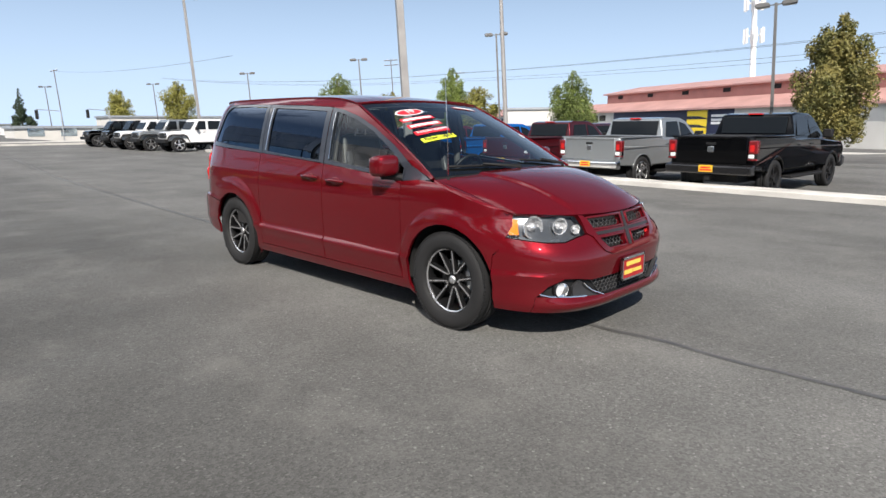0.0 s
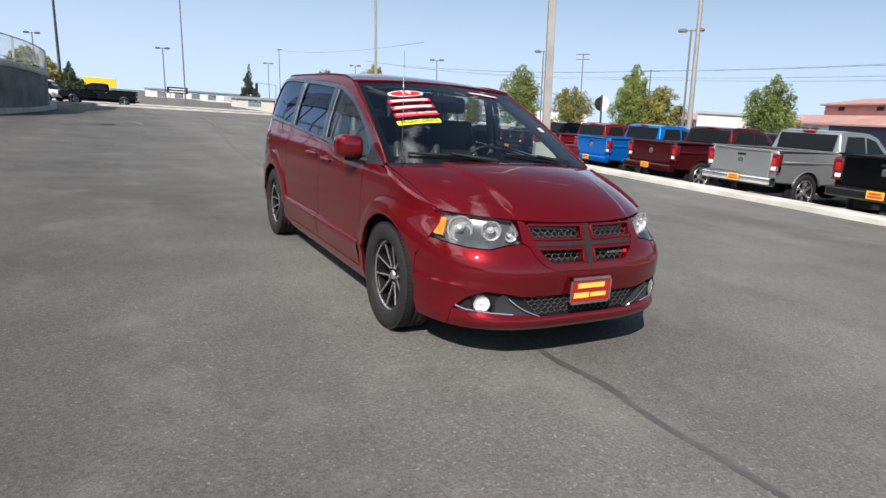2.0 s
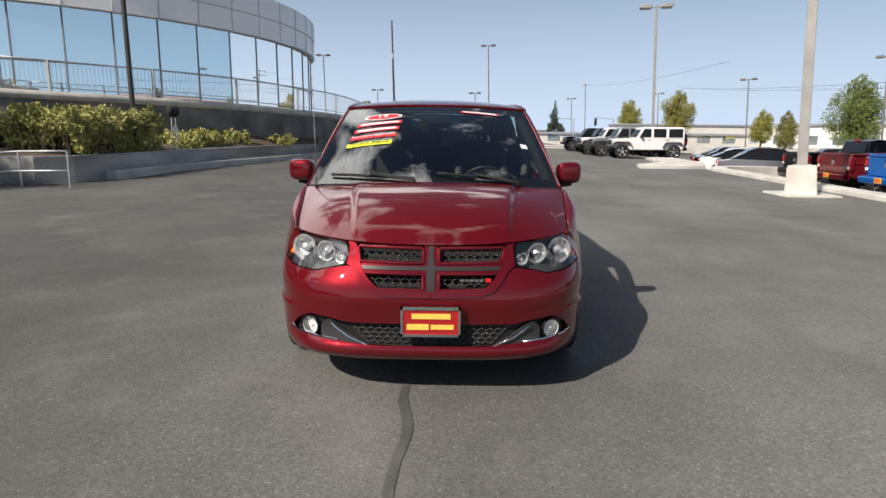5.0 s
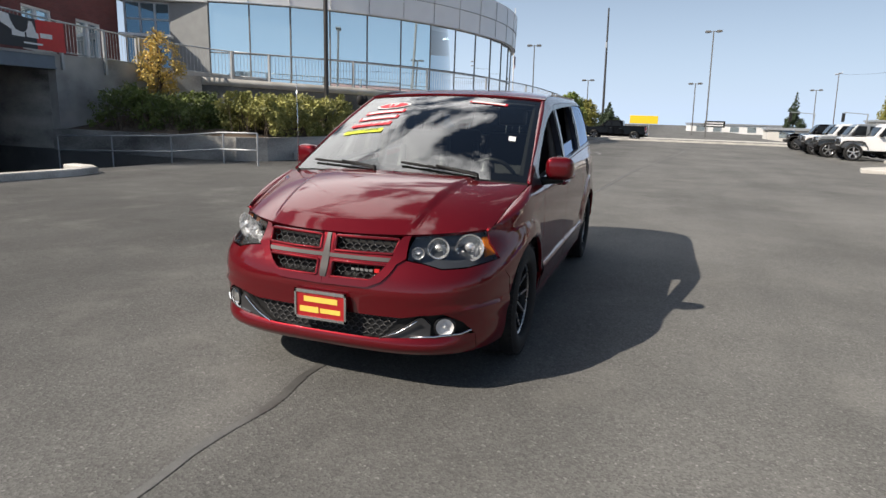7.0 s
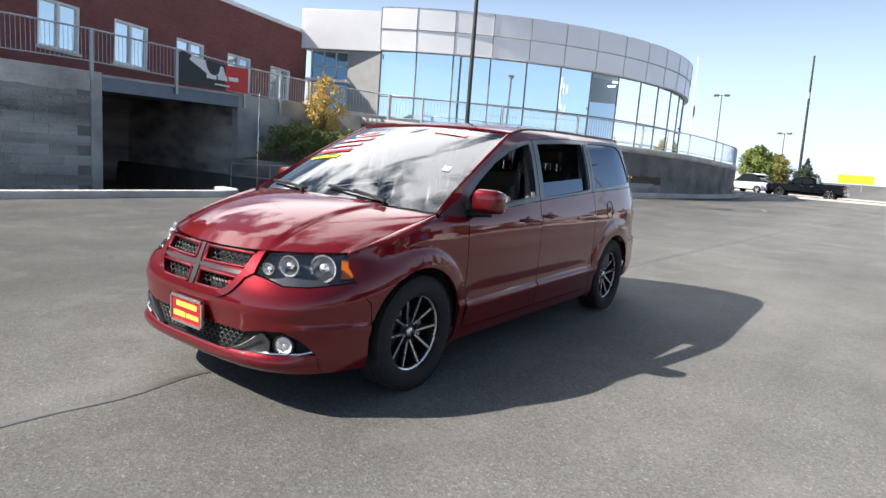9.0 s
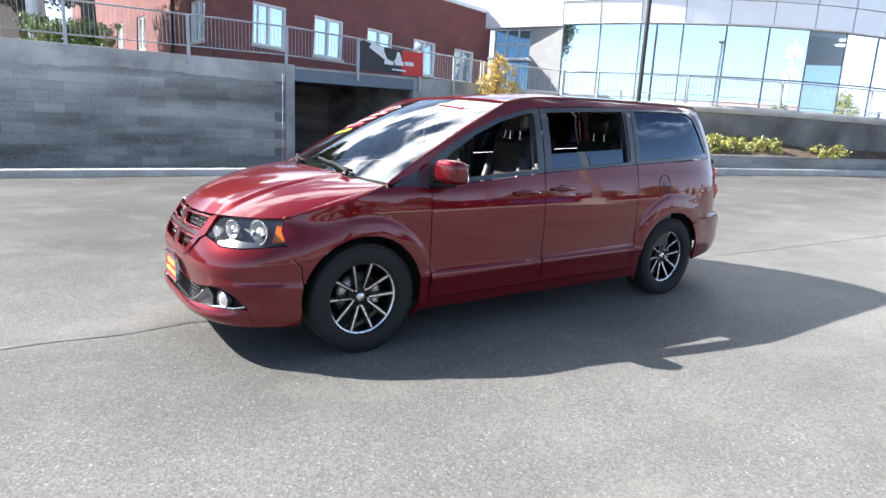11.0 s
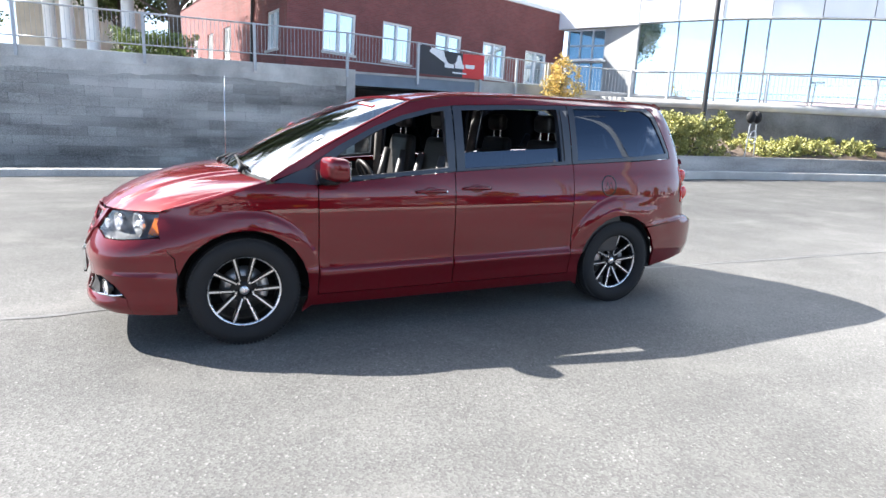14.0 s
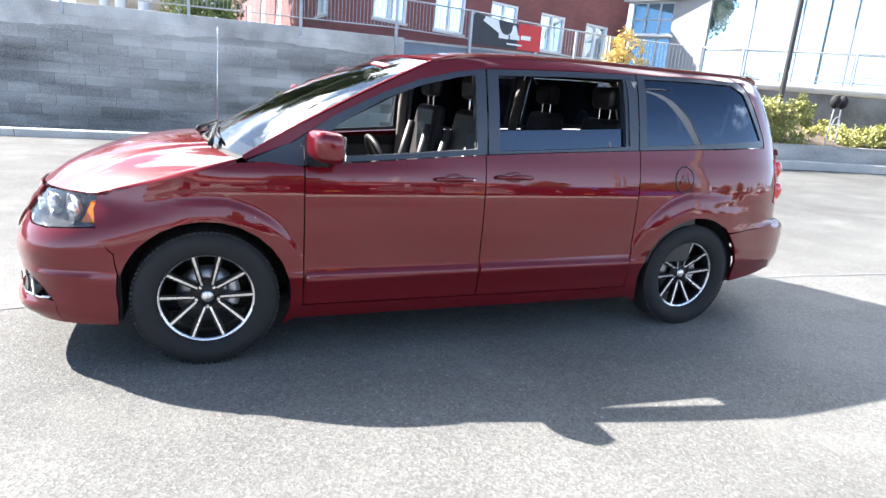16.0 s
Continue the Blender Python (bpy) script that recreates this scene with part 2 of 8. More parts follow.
def asphalt_material():
    m, nt, p = nodes_of("asphalt")
    pos = nt.nodes.new("ShaderNodeNewGeometry").outputs["Position"]

    def noise_tex(scale, detail, rough=0.5, squash=None):
        t = nt.nodes.new("ShaderNodeTexNoise")
        t.inputs["Scale"].default_value, t.inputs["Detail"].default_value, t.inputs["Roughness"].default_value = scale, detail, rough
        if squash:
            mp = nt.nodes.new("ShaderNodeMapping")
            mp.inputs["Scale"].default_value = squash
            nt.links.new(pos, mp.inputs["Vector"])
            nt.links.new(mp.outputs[0], t.inputs["Vector"])
        else:
            nt.links.new(pos, t.inputs["Vector"])
        return t.outputs["Fac"]

    def ramp(src, a, ca, b, cb):
        r = nt.nodes.new("ShaderNodeValToRGB")
        r.color_ramp.elements[0].position, r.color_ramp.elements[0].color = a, (ca, ca, ca, 1)
        r.color_ramp.elements[1].position, r.color_ramp.elements[1].color = b, (cb, cb, cb, 1)
        nt.links.new(src, r.inputs["Fac"])
        return r.outputs["Color"]

    def mix(kind, fac, a, b):
        x = nt.nodes.new("ShaderNodeMix")
        x.data_type, x.blend_type = "RGBA", kind
        if isinstance(fac, float):
            x.inputs["Factor"].default_value = fac
        else:
            nt.links.new(fac, x.inputs["Factor"])
        for sock, val in ((x.inputs[6], a), (x.inputs[7], b)):
            if isinstance(val, tuple):
                sock.default_value = val
            else:
                nt.links.new(val, sock)
        return x.outputs[2]

    # stones: small cells, some of them pale
    vor = nt.nodes.new("ShaderNodeTexVoronoi")
    vor.inputs["Scale"].default_value = 95
    nt.links.new(pos, vor.inputs["Vector"])
    stones = ramp(vor.outputs["Color"], 0.1, 0.74, 0.9, 1.30)
    specks = ramp(vor.outputs["Color"], 0.86, 1.0, 0.96, 1.45)
    grain = ramp(noise_tex(240, 3), 0.3, 0.8, 0.7, 1.2)
    patch = ramp(noise_tex(0.33, 6, 0.6), 0.32, 0.76, 0.68, 1.26)
    dusty = ramp(noise_tex(1.1, 7, 0.65), 0.53, 0.0, 0.72, 1.0)
    lanes = ramp(noise_tex(1.0, 4, 0.5, (0.05, 0.8, 1)), 0.35, 0.9, 0.65, 1.1)
    c = mix("MULTIPLY", 1.0, (0.126, 0.125, 0.119, 1), stones)
    c = mix("MULTIPLY", 1.0, c, specks)
    c = mix("MULTIPLY", 0.8, c, grain)
    c = mix("MULTIPLY", 1.0, c, patch)
    c = mix("MULTIPLY", 1.0, c, lanes)
    # the asphalt is darker toward the terrace, with a ragged border
    xyz = nt.nodes.new("ShaderNodeSeparateXYZ")
    nt.links.new(pos, xyz.inputs[0])
    wob = nt.nodes.new("ShaderNodeMath")
    wob.operation = "MULTIPLY_ADD"
    nt.links.new(noise_tex(0.5, 5), wob.inputs[0])
    wob.inputs[1].default_value = 3.0
    nt.links.new(xyz.outputs["Y"], wob.inputs[2])
    y_tone = nt.nodes.new("ShaderNodeMapRange")
    y_tone.inputs["From Min"].default_value, y_tone.inputs["From Max"].default_value = -1.6, 2.8
    y_tone.inputs["To Min"].default_value, y_tone.inputs["To Max"].default_value = 0.68, 1.0
    nt.links.new(wob.outputs[0], y_tone.inputs["Value"])
    tone = nt.nodes.new("ShaderNodeCombineColor")
    for ch in range(3):
        nt.links.new(y_tone.outputs[0], tone.inputs[ch])
    c = mix("MULTIPLY", 1.0, c, tone.outputs[0])
    c = mix("MIX", mix("MULTIPLY", 1.0, dusty, (0.42, 0.42, 0.42, 1)), c, (0.205, 0.200, 0.187, 1))
    nt.links.new(c, p.inputs["Base Color"])
    rr = nt.nodes.new("ShaderNodeMapRange")
    rr.inputs["To Min"].default_value, rr.inputs["To Max"].default_value = 0.55, 0.8
    nt.links.new(noise_tex(1.7, 4), rr.inputs["Value"])
    nt.links.new(rr.outputs[0], p.inputs["Roughness"])
    p.inputs["Specular IOR Level"].default_value = 0.12
    p.inputs["Diffuse Roughness"].default_value = 0.2
    b = nt.nodes.new("ShaderNodeBump")
    b.inputs["Strength"].default_value, b.inputs["Distance"].default_value = 0.28, 0.007
    nt.links.new(vor.outputs["Distance"], b.inputs["Height"])
    b2 = nt.nodes.new("ShaderNodeBump")
    b2.inputs["Strength"].default_value, b2.inputs["Distance"].default_value = 0.25, 0.05
    nt.links.new(noise_tex(2.5, 5), b2.inputs["Height"])
    nt.links.new(b.outputs["Normal"], b2.inputs["Normal"])
    nt.links.new(b2.outputs["Normal"], p.inputs["Normal"])
    return m


ASPHALT = asphalt_material()
TAR = surface("tar", (0.090, 0.089, 0.085), 0.5, var=0.3, scale=6, fine=90, bump=0.2)
CONCRETE = surface("concrete", (0.50, 0.48, 0.44), 0.85, var=0.18, scale=1.3, fine=70, bump=0.25, tint=(0.56, 0.54, 0.5))
CONCRETE_GREY = surface("weathered concrete", (0.30, 0.30, 0.29), 0.9, var=0.3, scale=0.9, fine=40, bump=0.3, tint=(0.40, 0.395, 0.38))
BLOCK = surface("concrete block", (0.175, 0.171, 0.163), 0.92, var=0.48, scale=0.55, fine=38, bump=0.6, tint=(0.325, 0.32, 0.302), rand=0.34)
CAP_STONE = surface("pale worn concrete", (0.42, 0.41, 0.385), 0.9, var=0.26, scale=1.1, fine=40, bump=0.3, tint=(0.52, 0.51, 0.48))
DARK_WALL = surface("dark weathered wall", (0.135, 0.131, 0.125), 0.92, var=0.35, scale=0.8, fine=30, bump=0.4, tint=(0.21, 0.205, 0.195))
MORTAR = surface("mortar", (0.185, 0.18, 0.17), 0.95, var=0.2, bump=0.3)
GALV = surface("galvanised steel", (0.42, 0.44, 0.46), 0.5, 0.6, var=0.14, scale=6, fine=60, bump=0.05)
BLUE_STEEL = surface("blue grey painted steel", (0.16, 0.20, 0.25), 0.5, 0.1, var=0.12, scale=2, bump=0.05)
DARK_STEEL = surface("dark bronze steel", (0.045, 0.042, 0.04), 0.45, 0.3, var=0.15, scale=4, bump=0.04)
GREY_POLE = surface("grey painted pole", (0.30, 0.29, 0.28), 0.5, 0.2, var=0.12, scale=3, bump=0.04)
FAR_POLE = surface("dark grey painted pole", (0.13, 0.128, 0.125), 0.5, 0.2, var=0.12, scale=3, bump=0.04)
WHITE_PAINT = surface("white paint", (0.78, 0.78, 0.77), 0.5, var=0.05, scale=2, bump=0.03)
METAL_PANEL = surface("silver cladding", (0.74, 0.745, 0.76), 0.36, 0.15, var=0.05, scale=0.7, bump=0.02)
SOIL = surface("soil and bark", (0.10, 0.072, 0.05), 0.95, var=0.4, scale=5, fine=50, bump=0.7, dist=0.04)
BARK = surface("bark", (0.11, 0.085, 0.065), 0.95, var=0.35, scale=9, fine=60, bump=0.8, dist=0.02)


def leaf_material(name, a, b):
    m = surface(name, a, 0.6, var=0.3, scale=1.5, fine=30, bump=0.0, tint=b, rand=0.4)
    p = m.node_tree.nodes["Principled BSDF"]
    p.inputs["Transmission Weight"].default_value = 0.0
    p.inputs["Subsurface Weight"].default_value = 0.0
    return m


LEAF = leaf_material("green leaves", (0.085, 0.125, 0.028), (0.16, 0.20, 0.045))
LEAF_OLIVE = leaf_material("olive leaves", (0.13, 0.14, 0.03), (0.24, 0.22, 0.045))
LEAF_YELLOW = leaf_material("yellow leaves", (0.48, 0.33, 0.07), (0.62, 0.46, 0.14))
LEAF_RUST = leaf_material("rusty leaves", (0.095, 0.115, 0.028), (0.20, 0.165, 0.045))
LEAF_DARK = leaf_material("dark green leaves", (0.055, 0.085, 0.022), (0.10, 0.13, 0.035))
NEEDLE = leaf_material("fir needles", (0.028, 0.05, 0.024), (0.05, 0.075, 0.035))
HEDGE_LEAF = leaf_material("hedge leaves", (0.20, 0.22, 0.055), (0.43, 0.41, 0.13))

RED = car_paint("deep red pearl paint", (0.122, 0.0044, 0.0084), 0.32, 0.36, 1.52)
RUBBER = surface("rubber", (0.009, 0.009, 0.0095), 0.8, var=0.2, scale=8, fine=120, bump=0.1)
GLOSS_BLACK = surface("gloss black", (0.010, 0.010, 0.011), 0.3, var=0.06, scale=9, fine=140, bump=0.0, coat=0.9, spec=0.08)
GRAPHITE = surface("satin graphite", (0.030, 0.027, 0.027), 0.42, 0.2, var=0.05, scale=8, bump=0.02)
MESH_BLACK = surface("satin black mesh", (0.050, 0.050, 0.052), 0.35, var=0.06, scale=9, fine=140, bump=0.0, spec=0.6)
TRIM_BLACK = surface("grained black plastic", (0.014, 0.014, 0.0145), 0.6, spec=0.22, var=0.15, scale=10, fine=300, bump=0.1)
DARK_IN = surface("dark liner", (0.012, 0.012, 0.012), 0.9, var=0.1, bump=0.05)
ALLOY = plain("machined alloy", (0.72, 0.72, 0.73), 0.28, 0.9)
CHROME = plain("chrome", (0.75, 0.75, 0.76), 0.1, 1.0)
# slate-blue base puts the mirrored sky into the black trim's colour
PILLAR = surface("satin black pillar trim", (0.030, 0.034, 0.044), 0.32, var=0.06, scale=9, fine=140, bump=0.0, coat=0.6, spec=0.35)
FOG_BOWL = plain("satin bright reflector", (0.66, 0.66, 0.67), 0.5, 0.1)
FACETED = plain("faceted bright reflector", (0.86, 0.87, 0.88), 0.22, 0.75)
LEATHER = surface("black leather", (0.022, 0.021, 0.021), 0.45, var=0.2, scale=6, fine=150, bump=0.2)
CLOTH = surface("grey trim", (0.16, 0.155, 0.15), 0.85, var=0.15, scale=6, fine=150, bump=0.2)
GLASS = glass("window glass", (0.78, 0.88, 0.86), 0.72, 1.72)
SCREEN = glass("laminated windscreen", (0.74, 0.86, 0.84), 0.66, 2.1)
TINT = glass("tinted glass", (0.26, 0.36, 0.50), 0.10, 1.85, (0.62, 0.76, 1.0))
LENS = glass("clear lens", (0.95, 0.95, 0.95), 0.98)
AMBER = plain("amber lens", (0.75, 0.22, 0.01), 0.2, 0, 0.8)
RED_LENS = plain("red lens", (0.50, 0.012, 0.012), 0.18, 0, 0.9)
SIGN_RED = plain("sign red", (0.62, 0.02, 0.02), 0.4)
SIGN_YELLOW = plain("sign yellow", (0.85, 0.62, 0.03), 0.4)
PLATE_YELLOW = plain("dealer plate yellow", (0.80, 0.58, 0.10), 0.5)
PLATE_RED = plain("dealer plate red", (0.36, 0.012, 0.014), 0.4)
LIME = plain("lime vinyl", (0.78, 0.86, 0.05), 0.5)
WHITE_VINYL = plain("white vinyl", (0.82, 0.82, 0.82), 0.5)
RED_VINYL = plain("red vinyl", (0.60, 0.015, 0.03), 0.5)
BLACK_INK = plain("black ink", (0.02, 0.02, 0.02), 0.6)


def add_facets(m, scale, strength):
    """Cut facets on a bright reflector."""
    nt = m.node_tree
    p = nt.nodes["Principled BSDF"]
    v = nt.nodes.new("ShaderNodeTexVoronoi")
    v.inputs["Scale"].default_value = scale
    nt.links.new(nt.nodes.new("ShaderNodeNewGeometry").outputs["Position"], v.inputs["Vector"])
    b = nt.nodes.new("ShaderNodeBump")
    b.inputs["Strength"].default_value, b.inputs["Distance"].default_value = strength, 0.01
    nt.links.new(v.outputs["Distance"], b.inputs["Height"])
    nt.links.new(b.outputs["Normal"], p.inputs["Normal"])


add_facets(FACETED, 70, 0.35)


def stretch_stains(m, scale):
    """Draws the large stains of a surface out along its courses."""
    nt = m.node_tree
    big = [n for n in nt.nodes if n.bl_idname == "ShaderNodeTexNoise"][0]
    mp = nt.nodes.new("ShaderNodeMapping")
    mp.inputs["Scale"].default_value = scale
    nt.links.new(big.inputs["Vector"].links[0].from_socket, mp.inputs["Vector"])
    nt.links.new(mp.outputs[0], big.inputs["Vector"])


stretch_stains(BLOCK, (0.45, 1.0, 2.6))

# ---- ground ----
def kerb_y(x):
    return 9.35 - 0.08 * x


def ground_z(x, y):
    z = 0.0
    n = y - kerb_y(x)
    if n > 0.3:
        z = max(-0.75, -0.17 + 0.020 * min(0, x) - 0.012 * max(0, n - 4))
    if y < -10.9 and x > -9.6:
        z = -0.95 * step(-10.9, -16.5, y)
    return z


gx = sorted(set([-2500, -900, -400, -200, -120, -80] + list(range(-60, 40, 4)) + [-9.65, -9.55, 60, 120, 300, 900, 2500]))
gv = [-2500, -900, -400, -200, -100, -60, -40, -30, -25, -18, -17, -16, -15, -14, -13, -12, -11, -10, -8, -6, -4, -2, 0, 2, 4, 6, 8, 9.3, 9.62, 9.68, 11, 14, 17, 20, 24, 28, 34, 44, 60, 90, 150, 400, 900, 2500]
bm = bmesh.new()
rows = [[bm.verts.new((x, (v - 0.08 * x) if 5 < v < 60 and abs(x) < 70 else v, 0)) for v in gv] for x in gx]
for r in rows:
    for v in r:
        v.co.z = ground_z(v.co.x, v.co.y)
for a, b in zip(rows, rows[1:]):
    for j in range(len(gv) - 1):
        bm.faces.new((a[j], b[j], b[j + 1], a[j + 1]))
tagged(part("ground", bm, ASPHALT), "dusty grey asphalt of a car lot with cracks", "ground", kind="structure")


def sweep(pts, profile, name, material, label, category="kerb", kind="structure", parent=None):
    """A kerb or wall: the (offset to the left, z) profile drawn along the points."""
    bm = bmesh.new()
    pts = [Vector((*p[:2], p[2] if len(p) > 2 else 0)) for p in pts]
    cols = []
    for i, p in enumerate(pts):
        d = (pts[min(i + 1, len(pts) - 1)] - pts[max(i - 1, 0)])
        d.z = 0
        d.normalize()
        n = Vector((-d.y, d.x, 0))
        cols.append([bm.verts.new(p + n * o + Vector((0, 0, z))) for o, z in profile])
    m = len(profile)
    for a, b in zip(cols, cols[1:]):
        for j in range(m):
            bm.faces.new((a[j], b[j], b[(j + 1) % m], a[(j + 1) % m]))
    bm.faces.new(cols[0])
    bm.faces.new(cols[-1][::-1])
    bmesh.ops.recalc_face_normals(bm, faces=bm.faces)
    ob = part(name, bm, material, parent, sharp=30)
    return tagged(ob, label, category, kind=kind) if parent is None else ob


def along(pts, n):
    """n + 1 points spread evenly along a bent line."""
    pts = [Vector(p) for p in pts]
    ls = [(b - a).length for a, b in zip(pts, pts[1:])]
    total, out = sum(ls), []
    for k in range(n + 1):
        d = total * k / n
        for (a, b), ln in zip(zip(pts, pts[1:]), ls):
            if d <= ln + 1e-6:
                out.append(a.lerp(b, d / ln))
                break
            d -= ln
    return out


# the long seam in the asphalt, and a few branches
def crack(pts, w, name="asphalt_seam"):
    bm = bmesh.new()
    last = None
    fine = along([(x, y, 0) for x, y in pts], max(6, int(sum(math.dist(a, b) for a, b in zip(pts, pts[1:])) / 0.12)))
    for i, p in enumerate(fine):
        d = (fine[min(i + 1, len(fine) - 1)] - fine[max(i - 1, 0)]).normalized()
        n = Vector((-d.y, d.x, 0))
        q = p + n * (noise.noise(p * 2.2) * 0.035 + noise.noise(p * 9) * 0.010)
        hw = w * (0.75 + 0.5 * abs(noise.noise(p * 4))) / 2
        z = ground_z(q.x, q.y) + 0.004
        row = [bm.verts.new((q.x + n.x * s, q.y + n.y * s, z)) for s in (-hw, hw)]
        if last:
            bm.faces.new((last[0], row[0], row[1], last[1]))
        last = row
    bmesh.ops.recalc_face_normals(bm, faces=bm.faces)
    for f in bm.faces:
        if f.normal.z < 0:
            f.normal_flip()
    return tagged(part(name, bm, TAR), "dark tar-filled seam running across the asphalt", "seam", kind="structure")


crack([(5.2, -0.08), (4.0, -0.12), (3.3, -0.15), (2.75, -0.12), (2.45, -0.15)], 0.06)
crack([(2.45, -0.15), (1.2, -0.1), (-2, 0.0), (-7.3, 0.3), (-16, 0.9), (-29, 2.4), (-44, 3.6)], 0.045)
crack([(-26.6, -1.6), (-25.6, -1.3), (-24.3, -1.15)], 0.16, "asphalt_patch")
crack([(-26.4, -6.2), (-26.2, -3.0), (-25.8, 1.5)], 0.03)

KERB = [(0.0, -0.4), (0.0, 0.125), (-0.02, 0.150), (-0.28, 0.150), (-0.30, 0.125), (-0.30, -0.4)]
south = [(26, -10.55), (12, -10.55), (4, -10.55), (0, -10.52), (-3.0, -10.40), (-4.4, -10.30), (-4.85, -10.42), (-5.02, -10.75), (-5.04, -11.0), (-5.04, -11.25)]
sweep(south[::-1], [(-o, z) for o, z in KERB][::-1], "kerb_south", CAP_STONE, "pale concrete kerb with joints beside a wall")
for jx in range(-1, 26, 3):
    part("kerb_joint", box((jx - 0.006, -10.553, -0.05), (jx + 0.006, -10.246, 0.1515)), TAR, bpy.data.objects["kerb_south"])
west = [(-11.45, -9.02), (-11.9, -8.97), (-14.8, -8.85), (-18.2, -8.30), (-23.0, -7.35), (-27.0, -6.55), (-30.5, -6.0), (-34.0, -5.35), (-38.0, -5.05), (-42.5, -5.3)]
sweep(west, [(0.0, -0.1), (0.0, 0.22), (0.02, 0.24), (0.30, 0.24), (0.32, 0.22), (0.32, -0.1)], "kerb_west", CONCRETE, "pale concrete kerb in front of planted beds")
north = [(30, kerb_y(30)), (14, kerb_y(14)), (2, kerb_y(2)), (-8, kerb_y(-8)), (-18.0, kerb_y(-18)), (-19.6, 11.0), (-20.6, 11.6), (-21.2, 12.6), (-21.4, 16.0)]
sweep(north, [(0.0, -0.05), (0.0, 0.10), (-0.02, 0.12), (-0.58, 0.12), (-0.60, 0.10), (-0.60, -0.9)], "kerb_north", CONCRETE, "wide pale concrete kerb between two parking lots")
isl = [(-20.3, 8.35), (-20.2, 9.6), (-20.7, 11.3), (-24, 12.6), (-29.5, 13.2), (-29.5, 11.6), (-24, 10.6), (-21.5, 8.6)]
bm = bmesh.new()
bm.faces.new([bm.verts.new((x, y, 0.13)) for x, y in isl])
bmesh.ops.recalc_face_normals(bm, faces=bm.faces)
g = bmesh.ops.extrude_face_region(bm, geom=bm.faces[:])
bmesh.ops.translate(bm, vec=(0, 0, -0.3), verts=[e for e in g["geom"] if isinstance(e, bmesh.types.BMVert)])
bmesh.ops.recalc_face_normals(bm, faces=bm.faces)
tagged(part("kerb_island", bm, CONCRETE, bevel=0.02), "low pale concrete traffic island", "kerb", kind="structure")

# far pavement strips beyond the lots
bm = bmesh.new()
for x0, x1, y0, y1, z in ((-52.5, -51.9, -14, 60, 0.0), (-66, -62, -60, 90, -0.1)):
    add_box(bm, (x0, y0, z - 0.3), (x1, y1, z + 0.14))
tagged(part("pavement_west", bm, CONCRETE), "pale concrete kerb and pavement at the lot's far edge", "pavement", kind="structure")
bm = bmesh.new()
for y0, y1 in ((27.5, 28.1), (30.5, 34.0), (44, 47)):
    add_box(bm, (-90, y0, -1.0), (60, y1, -0.62))
tagged(part("pavement_north", bm, CONCRETE), "pale concrete pavement along a street", "pavement", kind="structure")

# ---- the minivan ----
# x ahead, y to its left; the midpoint between the axles is the origin
AXLE, HUB, TYRE_R = 1.539, 0.350, 0.354


def table(xs, ys):
    """A smooth line through the points that never overshoots them."""
    x, y = np.array(xs, float), np.array(ys, float)
    h = np.diff(x)
    d = np.diff(y) / h
    m = np.concatenate([[d[0]], np.where(d[:-1] * d[1:] > 0, 2 * d[:-1] * d[1:] / np.where(d[:-1] + d[1:] == 0, 1, d[:-1] + d[1:]), 0), [d[-1]]])
    q = np.linspace(x[0], x[-1], 1500)
    i = np.clip(np.searchsorted(x, q) - 1, 0, len(h) - 1)
    t = (q - x[i]) / h[i]
    v = y[i] * (1 + 2 * t) * (1 - t) ** 2 + m[i] * h[i] * t * (1 - t) ** 2 + y[i + 1] * t * t * (3 - 2 * t) + m[i + 1] * h[i] * t * t * (t - 1)
    lo, hi, n = float(x[0]), float(x[-1]), 1499
    v = v.tolist()

    def at(p):
        k = (min(hi, max(lo, p)) - lo) / (hi - lo) * n
        j = min(n - 1, int(k))
        return v[j] + (v[j + 1] - v[j]) * (k - j)
    return at


half_w = table([0.18, 0.24, 0.30, 0.40, 0.44, 0.465, 0.50, 0.60, 0.75, 0.90, 1.00, 1.08, 1.14, 1.30, 1.50, 1.60, 1.66, 1.70, 1.74],
               [0.870, 0.900, 0.915, 0.924, 0.930, 0.932, 0.920, 0.924, 0.930, 0.927, 0.918, 0.902, 0.886, 0.850, 0.793, 0.755, 0.715, 0.66, 0.58])
nose = table([0.18, 0.24, 0.29, 0.33, 0.40, 0.48, 0.56, 0.62, 0.70, 0.78, 0.87, 0.95],
             [0.90, 0.945, 0.962, 0.952, 0.945, 0.955, 0.968, 0.955, 0.925, 0.895, 0.855, 0.80])
tail = table([0.2, 0.36, 0.55, 0.68, 0.72, 0.95, 1.2, 1.45, 1.66, 1.74],
             [1.07, 1.21, 1.27, 1.25, 1.12, 1.09, 1.04, 0.94, 0.82, 0.75])
belt = table([-2.3, 0.04, 1.10, 1.4], [1.245, 1.125, 1.035, 1.01])
rail_top = table([-2.25, -1.9, -0.9, -0.5, 0.0, 0.20, 0.36], [1.66, 1.698, 1.694, 1.688, 1.668, 1.645, 1.612])


